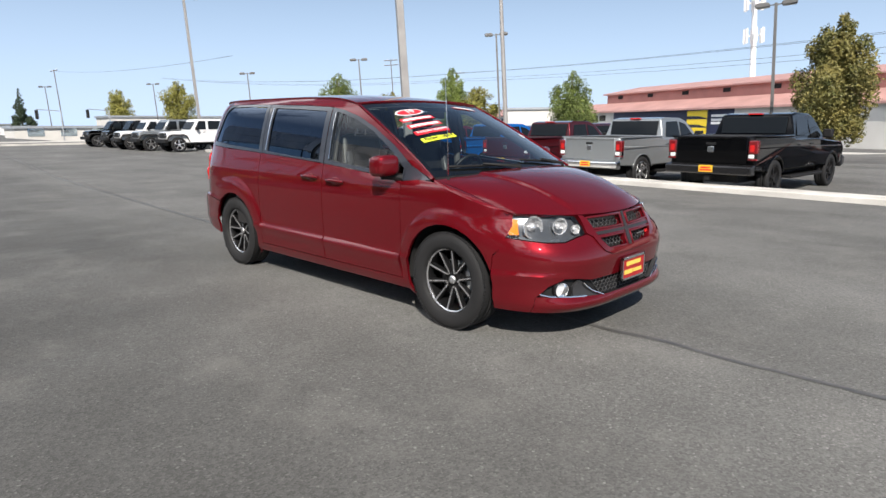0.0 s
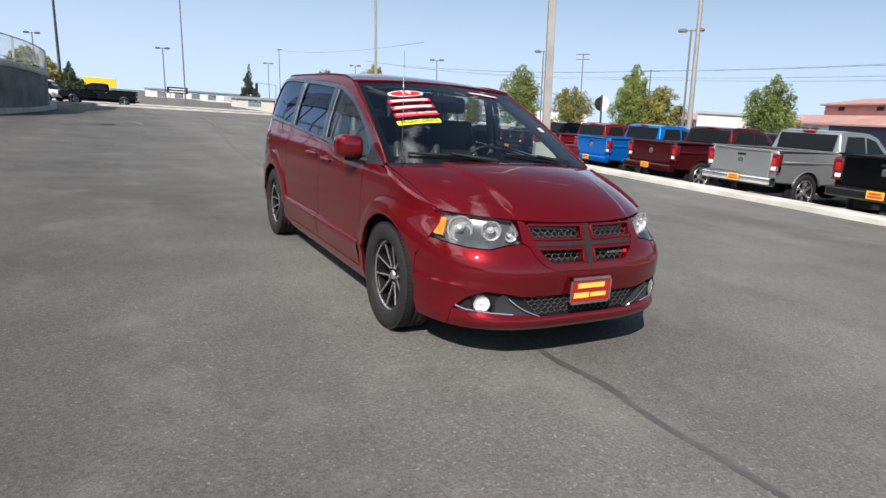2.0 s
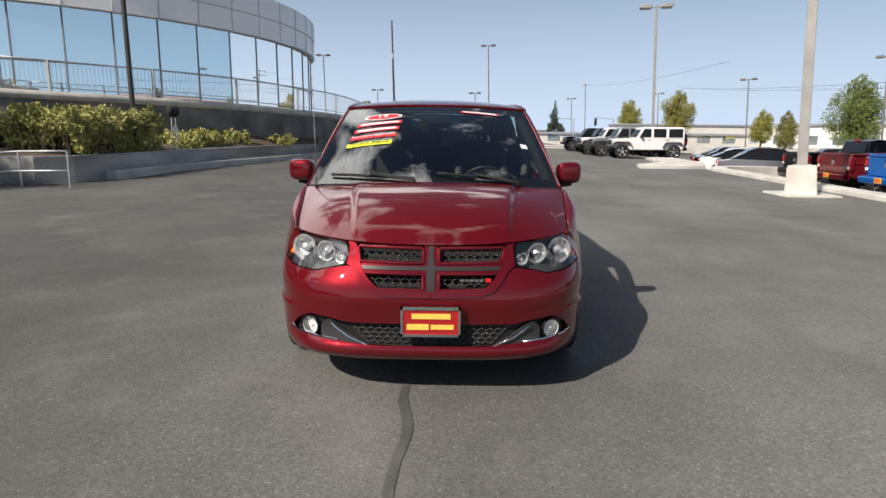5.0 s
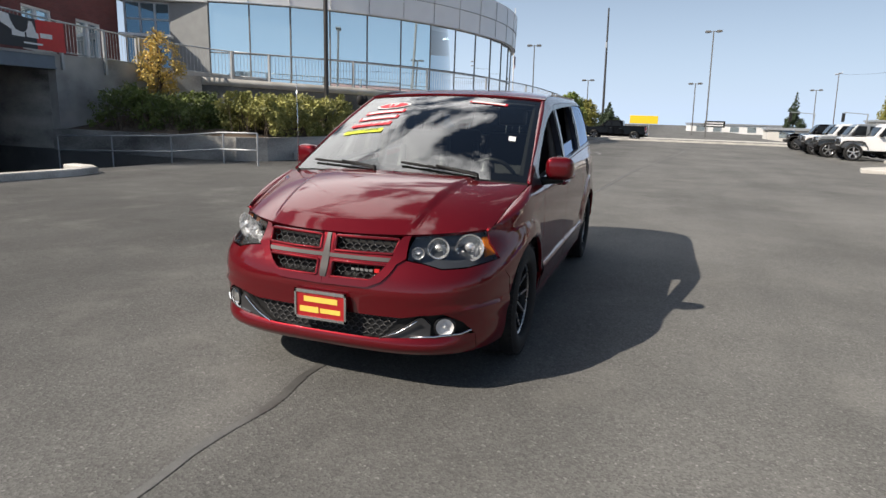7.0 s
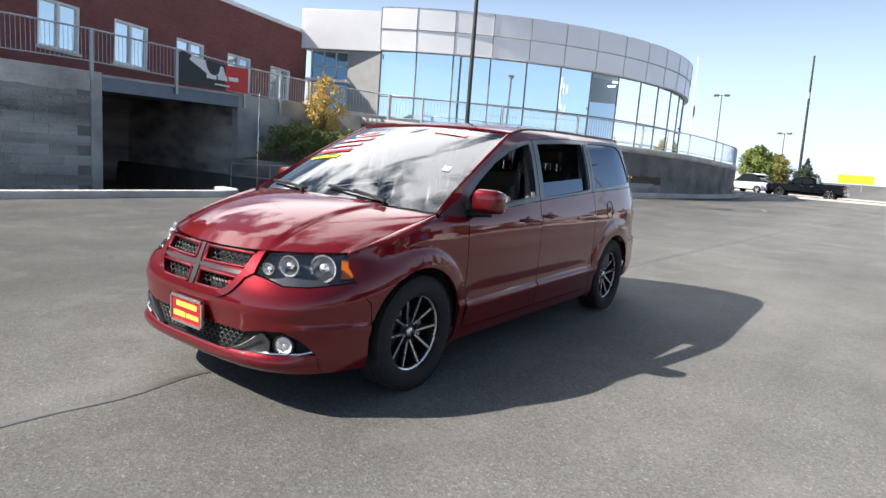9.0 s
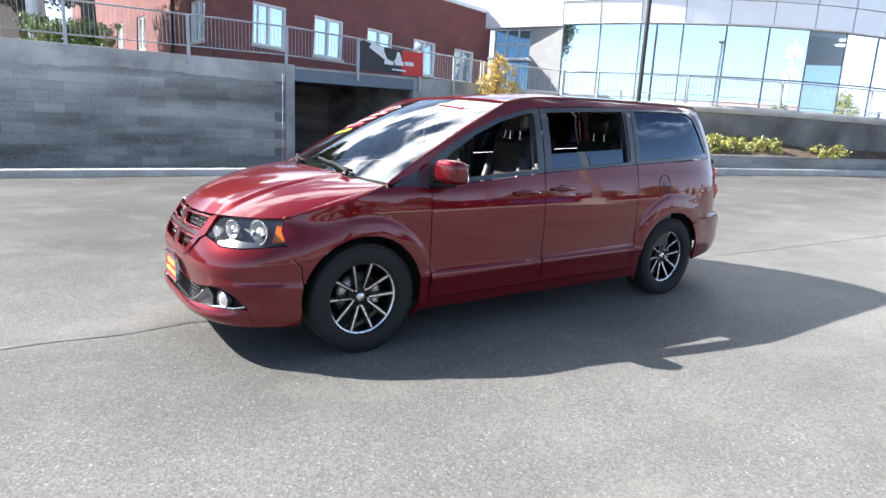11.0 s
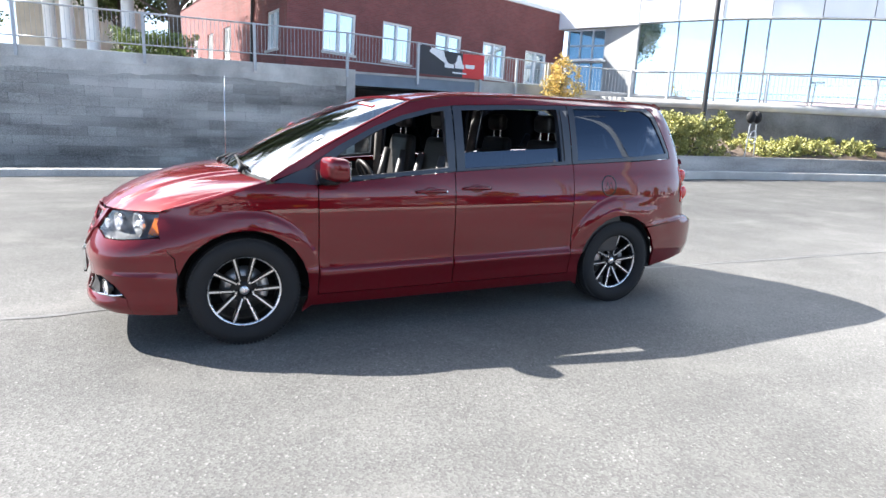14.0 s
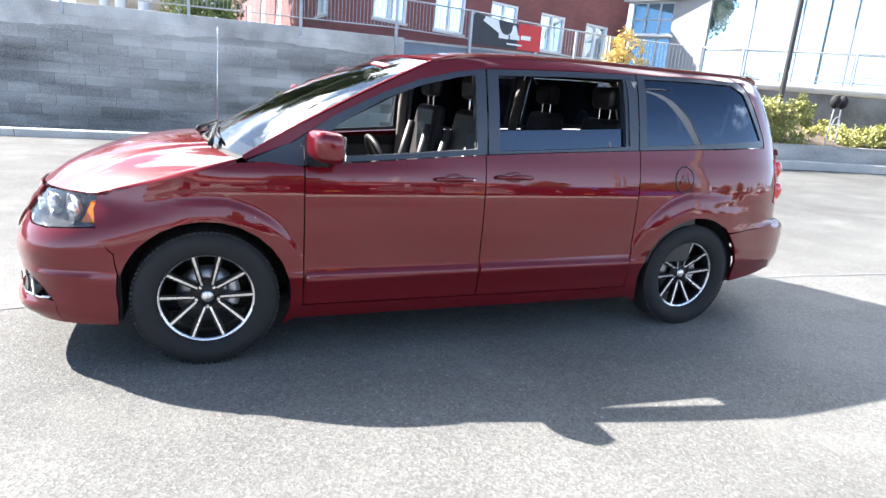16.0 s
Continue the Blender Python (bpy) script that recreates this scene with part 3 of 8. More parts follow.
def body(s, z):
    """The skin. s: on the flank 1.5 - x; -1 the middle of the nose, 4 the middle of the tail. Below -1 and above 4 the right-hand side."""
    if s < -1:
        p = body(-2 - s, z)
        return Vector((p.x, -p.y, z))
    if s > 4:
        p = body(8 - s, z)
        return Vector((p.x, -p.y, z))
    b = half_w(z)
    if s < 0:
        a = -s * math.pi / 2
        e = 2 / (3.5 - 1.2 * step(0.60, 0.86, z))
        x, y = 1.5 + nose(z) * math.sin(a) ** e, b * max(0.0, math.cos(a)) ** e
    elif s <= 3:
        x, y = 1.5 - s, b
    else:
        a = (s - 3) * math.pi / 2
        e = 2 / 3.6
        x, y = -1.5 - tail(z) * math.sin(a) ** e, b * max(0.0, math.cos(a)) ** e
    # the pillars beside the windscreen stand further in
    y -= 0.028 * step(1.0, 1.09, z) * min(1, max(0, (x - 0.2) / 1.0))
    # swollen lips over the wheels
    for ax in (AXLE, -AXLE):
        lip = 0.525 if ax > 0 else 0.555
        r = math.hypot(x - ax, z - HUB - (0.0 if ax > 0 else 0.02))
        if r < lip and z > 0.3:
            y += (1 - 0.7 * step(1.55, 1.92, x)) * (0.012 * step(lip, lip - 0.020, r) + 0.014 * step(lip, lip - 0.11, r)) * step(0.34, 0.56, z)
    return Vector((x, y, z))


def SX(x, z=0.6):
    if -1.5 <= x <= 1.5:
        return 1.5 - x
    if x > 1.5:
        e = 2 / (3.5 - 1.2 * step(0.60, 0.86, z))
        return -math.asin(min(1, (x - 1.5) / nose(z)) ** (1 / e)) / (math.pi / 2)
    return 3 + math.asin(min(1, (-1.5 - x) / tail(z)) ** 1.8) / (math.pi / 2)


def SY(y, z=0.6):
    e = 2 / (3.5 - 1.2 * step(0.60, 0.86, z))
    a = math.acos(min(1, abs(y) / half_w(z)) ** (1 / e)) / (math.pi / 2)
    return -a if y >= 0 else -2 + a


def panel(outline, inset=0.0, depth=0.022, right=False, ds=0.04, dz=0.035, lift=None):
    """A piece of the skin inside an outline of (s, z) points."""
    bm = bmesh.new()
    bm.faces.new([bm.verts.new((s, 0, z)) for s, z in outline])
    ss, zz = [p[0] for p in outline], [p[1] for p in outline]
    cuts = []
    v = math.floor(min(ss) / 0.02) * 0.02
    while v < max(ss):
        cuts.append(((v, 0, 0), (1, 0, 0)))
        v += 0.05 if (v < 0 or v >= 2.98) else ds
    v = math.floor(min(zz) / dz) * dz
    while v < max(zz):
        cuts.append(((0, 0, v), (0, 0, 1)))
        v += dz
    for co, no in cuts:
        bmesh.ops.bisect_plane(bm, geom=bm.verts[:] + bm.edges[:] + bm.faces[:], dist=1e-5, plane_co=co, plane_no=no)
    for vert in bm.verts:
        s, z = vert.co.x, vert.co.z
        p = body(s, z)
        if inset or lift:
            d = 0.003
            n = (body(s + d, z) - body(s - d, z)).cross(body(s, z + d) - body(s, z - d)).normalized()
            if n.dot(Vector((p.x * 0.2, p.y, 0))) < 0:
                n.negate()
            p = p - n * (inset - (lift(s, z) if lift else 0))
        vert.co = p
    bm.normal_update()
    c = sum((f.calc_center_median() for f in bm.faces), Vector()) / len(bm.faces)
    n = sum((f.normal * f.calc_area() for f in bm.faces), Vector())
    if n.dot(Vector((c.x * 0.35 if abs(c.x) > 1.7 else 0, c.y, 0.001))) < 0:
        bmesh.ops.reverse_faces(bm, faces=bm.faces)
    if depth:
        flange(bm, depth)
    return mirror(bm) if right else bm


def flank(points):
    return [(SX(x, z), z) for x, z in points]


def arch(ax, r, a0, a1, n=14):
    """Points along a wheel opening from angle a0 to a1 (degrees, 0 ahead, 90 up)."""
    return [(ax + r * math.cos(radians(lerp(a0, a1, i / n))), HUB + r * math.sin(radians(lerp(a0, a1, i / n)))) for i in range(n + 1)]


van = thing("minivan", "dark red pearl minivan with black alloy wheels parked on asphalt", "minivan")

# windscreen, roof and bonnet as lofts
def screen(w, v):
    """w from -1 (right) to 1, v from 0 (scuttle) to 1 (roof)."""
    b = Vector((1.36 + 0.17 * (1 - w * w), 0.862 * w, 1.075 + 0.028 * (1 - w * w)))
    t = Vector((0.36 + 0.05 * (1 - w * w), 0.718 * w, 1.615 + 0.030 * (1 - w * w)))
    p = b.lerp(t, v)
    bulge = 0.046 * 4 * v * (1 - v) * (1 - 0.6 * w * w)
    return p + Vector((0.45, 0, 0.89)) * bulge


def screen_frame(w, v):
    d = 0.004
    p = screen(w, v)
    x = (screen(w + d, v) - p).normalized()
    up = (screen(w, v + d) - p).normalized()
    n = x.cross(up).normalized()
    up = n.cross(x)
    return Matrix.Translation(p) @ Matrix((x, up, n)).transposed().to_4x4()


bm = add_grid(bmesh.new(), lambda u, v: screen(2 * u - 1, v), 24, 12)
part("windscreen", bm, SCREEN, van, "raked glass windscreen with price stickers").visible_shadow = False
# black ceramic edge along the screen's foot and head
bm = bmesh.new()
for v0, v1 in ((0.0, 0.07), (0.94, 1.0)):
    add_grid(bm, lambda u, v: screen(2 * u - 1, lerp(v0, v1, v)) - Vector((0.002, 0, 0.004)), 24, 2)
for w0, w1 in ((-1, -0.955), (0.955, 1)):
    add_grid(bm, lambda u, v: screen(lerp(w0, w1, u), lerp(0.07, 0.94, v)) - Vector((0.002, 0, 0.004)), 2, 10)
part("screen_border", bm, GLOSS_BLACK, van)

def roof(u, v):
    x = lerp(0.345, -2.22, u)
    z = rail_top(x)
    y = body(SX(x, z), z).y
    w = 2 * v - 1
    xx = x + 0.05 * (1 - w * w) * max(0, 1 - u * 6) - 0.10 * (1 - w * w) * max(0, u * 6 - 5)
    crown = 0.030 + 0.02 * step(0, 0.3, u)
    rib = -0.006 * (1 - step(0.012, 0.03, abs(abs(w) - 0.62)))
    return Vector((xx, y * w, z + crown * (1 - abs(w) ** 2.6) + rib * step(0.05, 0.12, u)))


part("roof", flange(add_grid(bmesh.new(), roof, 40, 40), 0.015), RED, van)


def bonnet(u, v):
    """u from the nose to the scuttle, v from left to right."""
    w = 1 - 2 * v
    aw = abs(w)
    y0 = 0.80 * w
    zf = 0.846 + 0.026 * aw ** 2
    f = body(SY(y0, zf), zf)
    f = Vector((f.x - 0.012, y0, zf))
    r = Vector((1.395 + 0.17 * (1 - w * w), 0.868 * w, 1.062 + 0.038 * (1 - w * w)))
    p = f.lerp(r, u)
    p.z += (0.050 * (1 - aw ** 2.5) + 0.012) * 4 * u * (1 - u) * (1.15 - 0.3 * u)
    ridge = lerp(0.53, 0.60, u)
    p.z += 0.017 * step(ridge + 0.026, ridge - 0.014, aw) * step(0, 0.12, u)
    return p


part("bonnet", flange(add_grid(bmesh.new(), bonnet, 26, 110), 0.02), RED, van, "creased red bonnet")
bm = add_grid(bmesh.new(), lambda u, v: Vector((lerp(1.40, 1.355, u) + 0.17 * (1 - (1 - 2 * v) ** 2), lerp(0.865, 0.857, u) * (1 - 2 * v), lerp(1.055, 1.074, u) + 0.026 * (1 - (1 - 2 * v) ** 2))), 3, 24)
part("scuttle", bm, TRIM_BLACK, van)

# wipers, lying on the glass
for w0, w1, pv in ((-0.83, -0.18, 0.03), (0.02, 0.62, 0.02)):
    bm = bmesh.new()
    pts = [screen(lerp(w0, w1, k / 8), 0.025 + 0.05 * (1 - k / 8)) + Vector((0.010, 0, 0.014)) for k in range(9)]
    add_tube(bm, pts, 0.009, 6)
    a = screen(w1 + 0.03, 0.0) + Vector((0.05, 0, 0.0))
    add_tube(bm, [a, a + Vector((-0.01, 0, 0.03)), pts[4] + Vector((0.01, 0, 0.014)), pts[4]], [0.016, 0.014, 0.008, 0.006], 6)
    part("wiper", bm, TRIM_BLACK, van)

OPEN_R = 0.415
G = 0.0035
for right in (False, True):
    side = "right" if right else "left"
    k = -1 if right else 1
    # wing
    ft = [(2.02, 0.858), (1.85, 0.915), (1.65, 0.975), (1.50, 1.015), (1.392, 1.045)]
    out = [(1.062 + G, 0.245), (1.062 + G, 1.035), (1.09, 1.04), (1.25, 1.056)] + ft[::-1] + [(2.035, 0.80), (2.02, 0.70), (1.945, 0.60), (1.934, 0.50)] + arch(AXLE, OPEN_R, 20, 206)
    part("wing", panel(flank(out), right=right, ds=0.02, dz=0.018), RED, van)
    # rolled top of the wing up to the bonnet gap
    def crown(u, v, kk=k):
        x = lerp(2.025, 1.392, u)
        zt = float(np.interp(-x, [-q[0] for q in ft], [q[1] for q in ft]))
        a = body(SX(x, zt), zt)
        b = bonnet(min(1, max(0, u * 1.0)), 0.0)
        b = Vector((a.x * 0.4 + b.x * 0.6, b.y + 0.005, b.z - 0.002))
        p = a.lerp(b, v) + Vector((0, 0.006, 0.013)) * math.sin(v * math.pi)
        return Vector((p.x, p.y * kk, p.z))
    part("wing_top", flange(add_grid(bmesh.new(), crown, 16, 5, flip=right), 0.015), RED, van)
    # doors
    part("front_door", panel(flank([(1.062 - G, 0.30), (1.062 - G, 1.035)] + [(x, belt(x)) for x in (0.8, 0.5, 0.25)] + [(0.045 + G, belt(0.045)), (0.045 + G, 0.30)]), right=right), RED, van)
    part("sliding_door", panel(flank([(0.045 - G, 0.30), (0.045 - G, belt(0.045))] + [(x, belt(x)) for x in (-0.3, -0.65)] + [(-1.03 + G, belt(-1.03)), (-1.03 + G, 0.60), (-1.03 + G, 0.30)]), right=right), RED, van)
    quarter = [(-1.03 - G, 0.245), (-1.03 - G, belt(-1.03)), (-1.5, belt(-1.5)), (-1.9, belt(-1.9)), (-2.13, belt(-2.13)), (-2.13, 1.29), (-1.985, 1.60), (-1.93, 1.662), (-2.05, 1.70), (-2.18, 1.67), (-2.27, 1.50), (-2.33, 1.30), (-2.36, 1.18), (-2.30, 1.16), (-2.30, 0.85), (-2.41, 0.83), (-2.43, 0.72), (-1.97, 0.67)]
    quarter += arch(-AXLE, OPEN_R, 132, -26)
    part("quarter_panel", panel(flank(quarter), right=right, ds=0.02, dz=0.018), RED, van)
    part("sill", panel(flank([(1.10, 0.215), (1.10, 0.293), (-1.09, 0.293), (-1.09, 0.215)]), right=right), RED, van)
    # rear bumper corner
    bum = [(SX(-1.975, 0.6), 0.664), (SX(-2.43, 0.7), 0.714), (4.0, 0.714), (4.0, 0.36), (SX(-2.35, 0.4), 0.355), (SX(-1.99, 0.3), 0.30)]
    back = [(-AXLE - OPEN_R * math.cos(radians(q)), HUB + OPEN_R * math.sin(radians(q))) for q in (-8, 6, 20, 34, 46)]
    bum += [(SX(x, z), z) for x, z in back]
    part("rear_bumper", panel(bum, right=right), RED, van)
    # dark sheet added behind the gaps, so they read as deep shade
    part("gap_backing", panel(flank([(1.95, 0.80), (1.30, 1.02), (0.0, 1.10), (-2.1, 1.20), (-2.2, 0.80), (-1.09, 0.80), (-1.09, 0.25), (1.07, 0.25), (1.07, 0.80)]), inset=0.045, depth=0, right=right), DARK_IN, van)
    for ax in (AXLE, -AXLE):
        bm = bmesh.new()
        add_grid(bm, lambda u, v: Vector((ax + 0.43 * math.cos(radians(lerp(-6, 186, u))), k * lerp(0.885, 0.55, v), HUB + 0.43 * math.sin(radians(lerp(-6, 186, u))))), 20, 2)
        add_grid(bm, lambda u, v: Vector((ax + 0.43 * math.cos(radians(lerp(-6, 186, u))) * v, k * 0.55, HUB + 0.43 * math.sin(radians(lerp(-6, 186, u))) * v)), 20, 1)
        part("wheel_housing", bm, DARK_IN, van)
    # black sail behind the wing, pillars, frames
    ap = lambda x: 1.085 + (1.36 - x) * 0.525
    sail = [(1.345, 1.058), (1.062, 1.042), (1.062, 1.135), (1.13, 1.15)]
    part("mirror_sail", panel(flank(sail), right=right, inset=0.004), PILLAR, van)
    lo_edge = [(1.13, 1.150), (0.90, 1.300), (0.645, 1.430), (0.43, 1.515), (0.21, 1.573), (0.0, 1.605), (-0.45, 1.63), (-0.95, 1.648), (-1.5, 1.662), (-1.93, 1.662)]
    up_edge = [(-2.05, 1.697), (-1.9, 1.698), (-0.9, 1.694), (-0.5, 1.688), (0.0, 1.668), (0.2, 1.643), (0.36, 1.610), (0.55, ap(0.55) + 0.008), (0.8, ap(0.8) + 0.012), (1.1, ap(1.1) + 0.008), (1.365, 1.080), (1.35, 1.064)]
    part("roof_rail", panel(flank(lo_edge + up_edge), right=right, dz=0.04), RED, van)

    def pillar_face(u, v, kk=k):
        a = screen(1.0, u)
        b = body(SX(a.x, a.z), a.z)
        p = a.lerp(b, v) + Vector((0.004, 0.0, 0.006)) * math.sin(v * math.pi)
        return Vector((p.x, p.y * kk, p.z))
    part("pillar_face", flange(add_grid(bmesh.new(), pillar_face, 14, 4, flip=not right), 0.01), RED, van)
    # unseen trim, made thick to block sun slipping past the screen's edge
    inner = [screen(0.955, q) - Vector((0.05, 0.0, 0.05)) for q in (0.02, 0.25, 0.5, 0.75, 0.97)]
    part("pillar_trim", tube([(p.x, p.y * k, p.z) for p in inner], [0.045, 0.042, 0.04, 0.04, 0.04], 8), DARK_IN, van)
    # glazing frames: black bands round the side windows
    wf = [(1.035, 1.075), (1.04, 1.13), (0.86, 1.268), (0.63, 1.398), (0.415, 1.485), (0.21, 1.540), (0.105, 1.560), (0.095, 1.155), (0.5, 1.118)]
    fr = [(1.058, 1.046), (1.058, 1.135), (1.12, 1.148)] + lo_edge[1:6] + [(0.035, 1.598), (0.035, belt(0.035) + 0.004), (0.5, belt(0.5) + 0.004)]

    def frame_band(outer, inner, y_in=0.008, name="window_frame"):
        bm = bmesh.new()
        vo = [bm.verts.new((x, 0, z)) for x, z in outer]
        ve = [bm.verts.new((x, 0, z)) for x, z in inner]
        eo = [bm.edges.new((a, b)) for a, b in zip(vo, vo[1:] + vo[:1])]
        ei = [bm.edges.new((a, b)) for a, b in zip(ve, ve[1:] + ve[:1])]
        bmesh.ops.triangle_fill(bm, use_beauty=True, use_dissolve=False, edges=eo + ei)
        for kk in range(32):
            bmesh.ops.bisect_plane(bm, geom=bm.verts[:] + bm.edges[:] + bm.faces[:], dist=1e-5, plane_co=(1.1 - 0.1 * kk, 0, 0), plane_no=(1, 0, 0))
        for kk in range(18):
            bmesh.ops.bisect_plane(bm, geom=bm.verts[:] + bm.edges[:] + bm.faces[:], dist=1e-5, plane_co=(0, 0, 1.03 + 0.04 * kk), plane_no=(0, 0, 1))
        for v in bm.verts:
            v.co = body(SX(v.co.x, v.co.z), v.co.z) - Vector((0, 0.004, 0))
        vi = [bm.verts.new(body(SX(x, z), z) - Vector((0, 0.004, 0))) for x, z in inner]
        vd = [bm.verts.new(body(SX(x, z), z) - Vector((0, 0.045, 0))) for x, z in inner]
        bm.normal_update()
        for f in bm.faces:
            if f.normal.y < 0:
                f.normal_flip()
        for i in range(len(vi)):
            j = (i + 1) % len(vi)
            bm.faces.new((vi[i], vi[j], vd[j], vd[i]))
        if right:
            mirror(bm)
        return part(name, bm, PILLAR, van, sharp=60)

    frame_band(fr, wf)
    ws = [(-0.045, 1.150), (-0.045, 1.568), (-0.45, 1.592), (-0.915, 1.612), (-0.925, 1.205), (-0.5, 1.175)]
    fs = [(0.025, belt(0.025) + 0.004), (0.025, 1.600), (-0.45, 1.626), (-1.02, 1.648), (-1.02, belt(-1.02) + 0.004), (-0.5, belt(-0.5) + 0.004)]
    frame_band(fs, ws)
    wq = [(-1.085, 1.215), (-1.085, 1.625), (-1.5, 1.637), (-1.83, 1.638), (-1.93, 1.590), (-2.09, 1.285), (-1.6, 1.245)]
    fq = [(-1.028, belt(-1.028) + 0.004), (-1.028, 1.648), (-1.5, 1.660), (-1.915, 1.660), (-1.985, 1.600), (-2.128, 1.290), (-2.125, belt(-2.12) + 0.004), (-1.6, belt(-1.6) + 0.004)]
    frame_band(fq, wq)
    pane_q = part("quarter_window", panel(flank(wq), inset=0.012, depth=0, right=right), TINT, van, "dark tinted glass")
    if right:
        part("front_window", panel(flank(wf), inset=0.014, depth=0, right=True), GLASS, van, "closed clear glass").visible_shadow = False
        part("sliding_window", panel(flank(ws), inset=0.014, depth=0, right=True), TINT, van, "closed tinted glass")
    else:
        half_open = [(-0.045, 1.150), (-0.045, 1.268), (-0.45, 1.292), (-0.918, 1.318), (-0.925, 1.205), (-0.5, 1.175)]
        part("sliding_window", panel(flank(half_open), inset=0.03, depth=0), TINT, van, "tinted glass wound most of the way down")
    # run-channels at the door edges; chrome on the right puts their sunlit glint into the colour
    for x0, x1, z0, z1 in ((0.108, 0.100, 1.165, 1.555), (-0.948, -0.940, 1.215, 1.61)):
        bm = bmesh.new()
        pts = [body(SX(lerp(x0, x1, t), lerp(z0, z1, t)), lerp(z0, z1, t)) + Vector((0, 0.002, 0)) for t in (0, 0.35, 0.7, 1)]
        add_tube(bm, pts, 0.0038, 6)
        part("window_channel", mirror(bm) if right else bm, CHROME if right else GLOSS_BLACK, van)
    # moulding ledge low on the doors
    for x0, x1 in ((1.05, 0.055), (0.035, -1.02)):
        bm = bmesh.new()
        def ledge(u, v, a=x0, b=x1):
            x = lerp(a, b, u)
            z = lerp(0.452, 0.492, (1.05 - x) / 2.07) + lerp(-0.140, 0.030, v)
            p = body(SX(x, z), z)
            return Vector((p.x, p.y + 0.010 * (step(0, 0.74, v) if v < 0.74 else (1 - v) / 0.26) + 0.001, z))
        add_grid(bm, ledge, 24, 16, flip=True)
        if right:
            mirror(bm)
        part("door_moulding", bm, RED, van)
    # handles in shallow cups
    for x0, x1 in ((0.36, 0.12), (-0.015, -0.25)):
        xm, zm = (x0 + x1) / 2, 0.985 if x0 > 0 else 1.003
        hp = body(SX(xm, zm), zm)
        cup = bmesh.new()
        bmesh.ops.create_uvsphere(cup, u_segments=16, v_segments=8, radius=1, matrix=Matrix.Translation((hp.x, (hp.y + 0.000), hp.z + 0.002)) @ Matrix.Diagonal((0.062, 0.006, 0.034, 1)))
        if right:
            mirror(cup)
        cup_ob = part("handle_cup", cup, RED, van)
        bm = tube([(x0, hp.y + 0.008, zm + 0.002), (lerp(x0, x1, 0.12), hp.y + 0.026, zm + 0.006), (xm, hp.y + 0.032, zm + 0.010), (lerp(x0, x1, 0.88), hp.y + 0.026, zm + 0.006), (x1, hp.y + 0.008, zm + 0.002)], [0.010, 0.014, 0.015, 0.014, 0.010], 10)
        if right:
            mirror(bm)
        h = part("door_handle", bm, RED, van)
        if x0 > 0 and not right:
            bm = bmesh.new()
            bmesh.ops.create_uvsphere(bm, u_segments=10, v_segments=6, radius=0.010, matrix=Matrix.Translation((x1 + 0.012, hp.y + 0.03, zm + 0.005)))
            part("lock_cylinder", bm, CHROME, h)
    # door mirror
    bm = bmesh.new()
    bmesh.ops.create_uvsphere(bm, u_segments=24, v_segments=16, radius=1)
    for v in bm.verts:
        c = v.co.copy()
        e = 0.55
        c = Vector([math.copysign(abs(q) ** e, q) for q in c])
        v.co = Vector((0.965 + 0.085 * c.x - 0.02 * c.y * (1 if c.x > 0 else 0.3), 0.998 + 0.093 * c.y, 1.150 + 0.080 * c.z + 0.008 * c.x))
        v.co.x = max(v.co.x, 0.895)
    if right:
        mirror(bm)
    mir = part("door_mirror", bm, RED, van, "red body-coloured mirror housing")
    part("mirror_glass", (lambda b: mirror(b) if right else b)(box((0.888, 0.925, 1.09), (0.893, 1.072, 1.205))), mirror_glass("mirror silver" + side, (0.8, 0.8, 0.8)), mir)
    bm = tube([(1.03, 0.86, 1.055), (0.99, 0.93, 1.068), (0.965, 1.02, 1.072)], [0.03, 0.028, 0.022], 8)
    if right:
        mirror(bm)
    part("mirror_foot", bm, TRIM_BLACK, mir)

    # headlamp: dark bowl, two round reflectors, amber corner, clear lens
    hl_out = [(SX(2.005, 0.86), 0.866), (SY(0.66, 0.86), 0.862), (SY(0.47, 0.85), 0.846), (SY(0.445, 0.80), 0.79), (SY(0.452, 0.74), 0.735), (SY(0.54, 0.72), 0.722), (SY(0.63, 0.70), 0.698), (SY(0.74, 0.70), 0.700), (SX(2.025, 0.72), 0.725), (SX(2.035, 0.80), 0.80)]
    lamp = part("headlamp", panel(hl_out, inset=0.050, depth=0, right=right, dz=0.03), plain("lamp bowl " + side, (0.11, 0.12, 0.13), 0.25, 0.55, 0.8), van, "clear headlamp with dark bowl and amber corner")
    part("lens", panel(hl_out, inset=0.004, depth=0, right=right, dz=0.03), LENS, lamp).visible_shadow = False
    part("lamp_rim", panel(hl_out, inset=0.052, depth=-0.05, right=right, dz=0.03), GLOSS_BLACK, lamp)
    for yy, zz, r in ((0.732, 0.785, 0.068), (0.590, 0.788, 0.052), (0.500, 0.765, 0.030)):
        c = body(SY(yy, zz), zz)
        d = Vector((0.93, 0.36, 0)).normalized()
        m = Matrix.Translation(c - d * 0.055) @ d.to_track_quat("Z", "Y").to_matrix().to_4x4()
        bm = bmesh.new()
        rr = [(r * math.sin(a), 0.05 * (1 - math.cos(a))) for a in [q * math.pi / 2 / 6 for q in range(7)]]
        rings = [[bm.verts.new(m @ Vector((q * math.cos(t * math.tau / 20), q * math.sin(t * math.tau / 20), h - 0.01))) for t in range(20)] for q, h in [(max(0.004, a), b) for a, b in rr] + [(r * 1.12, 0.052)]]
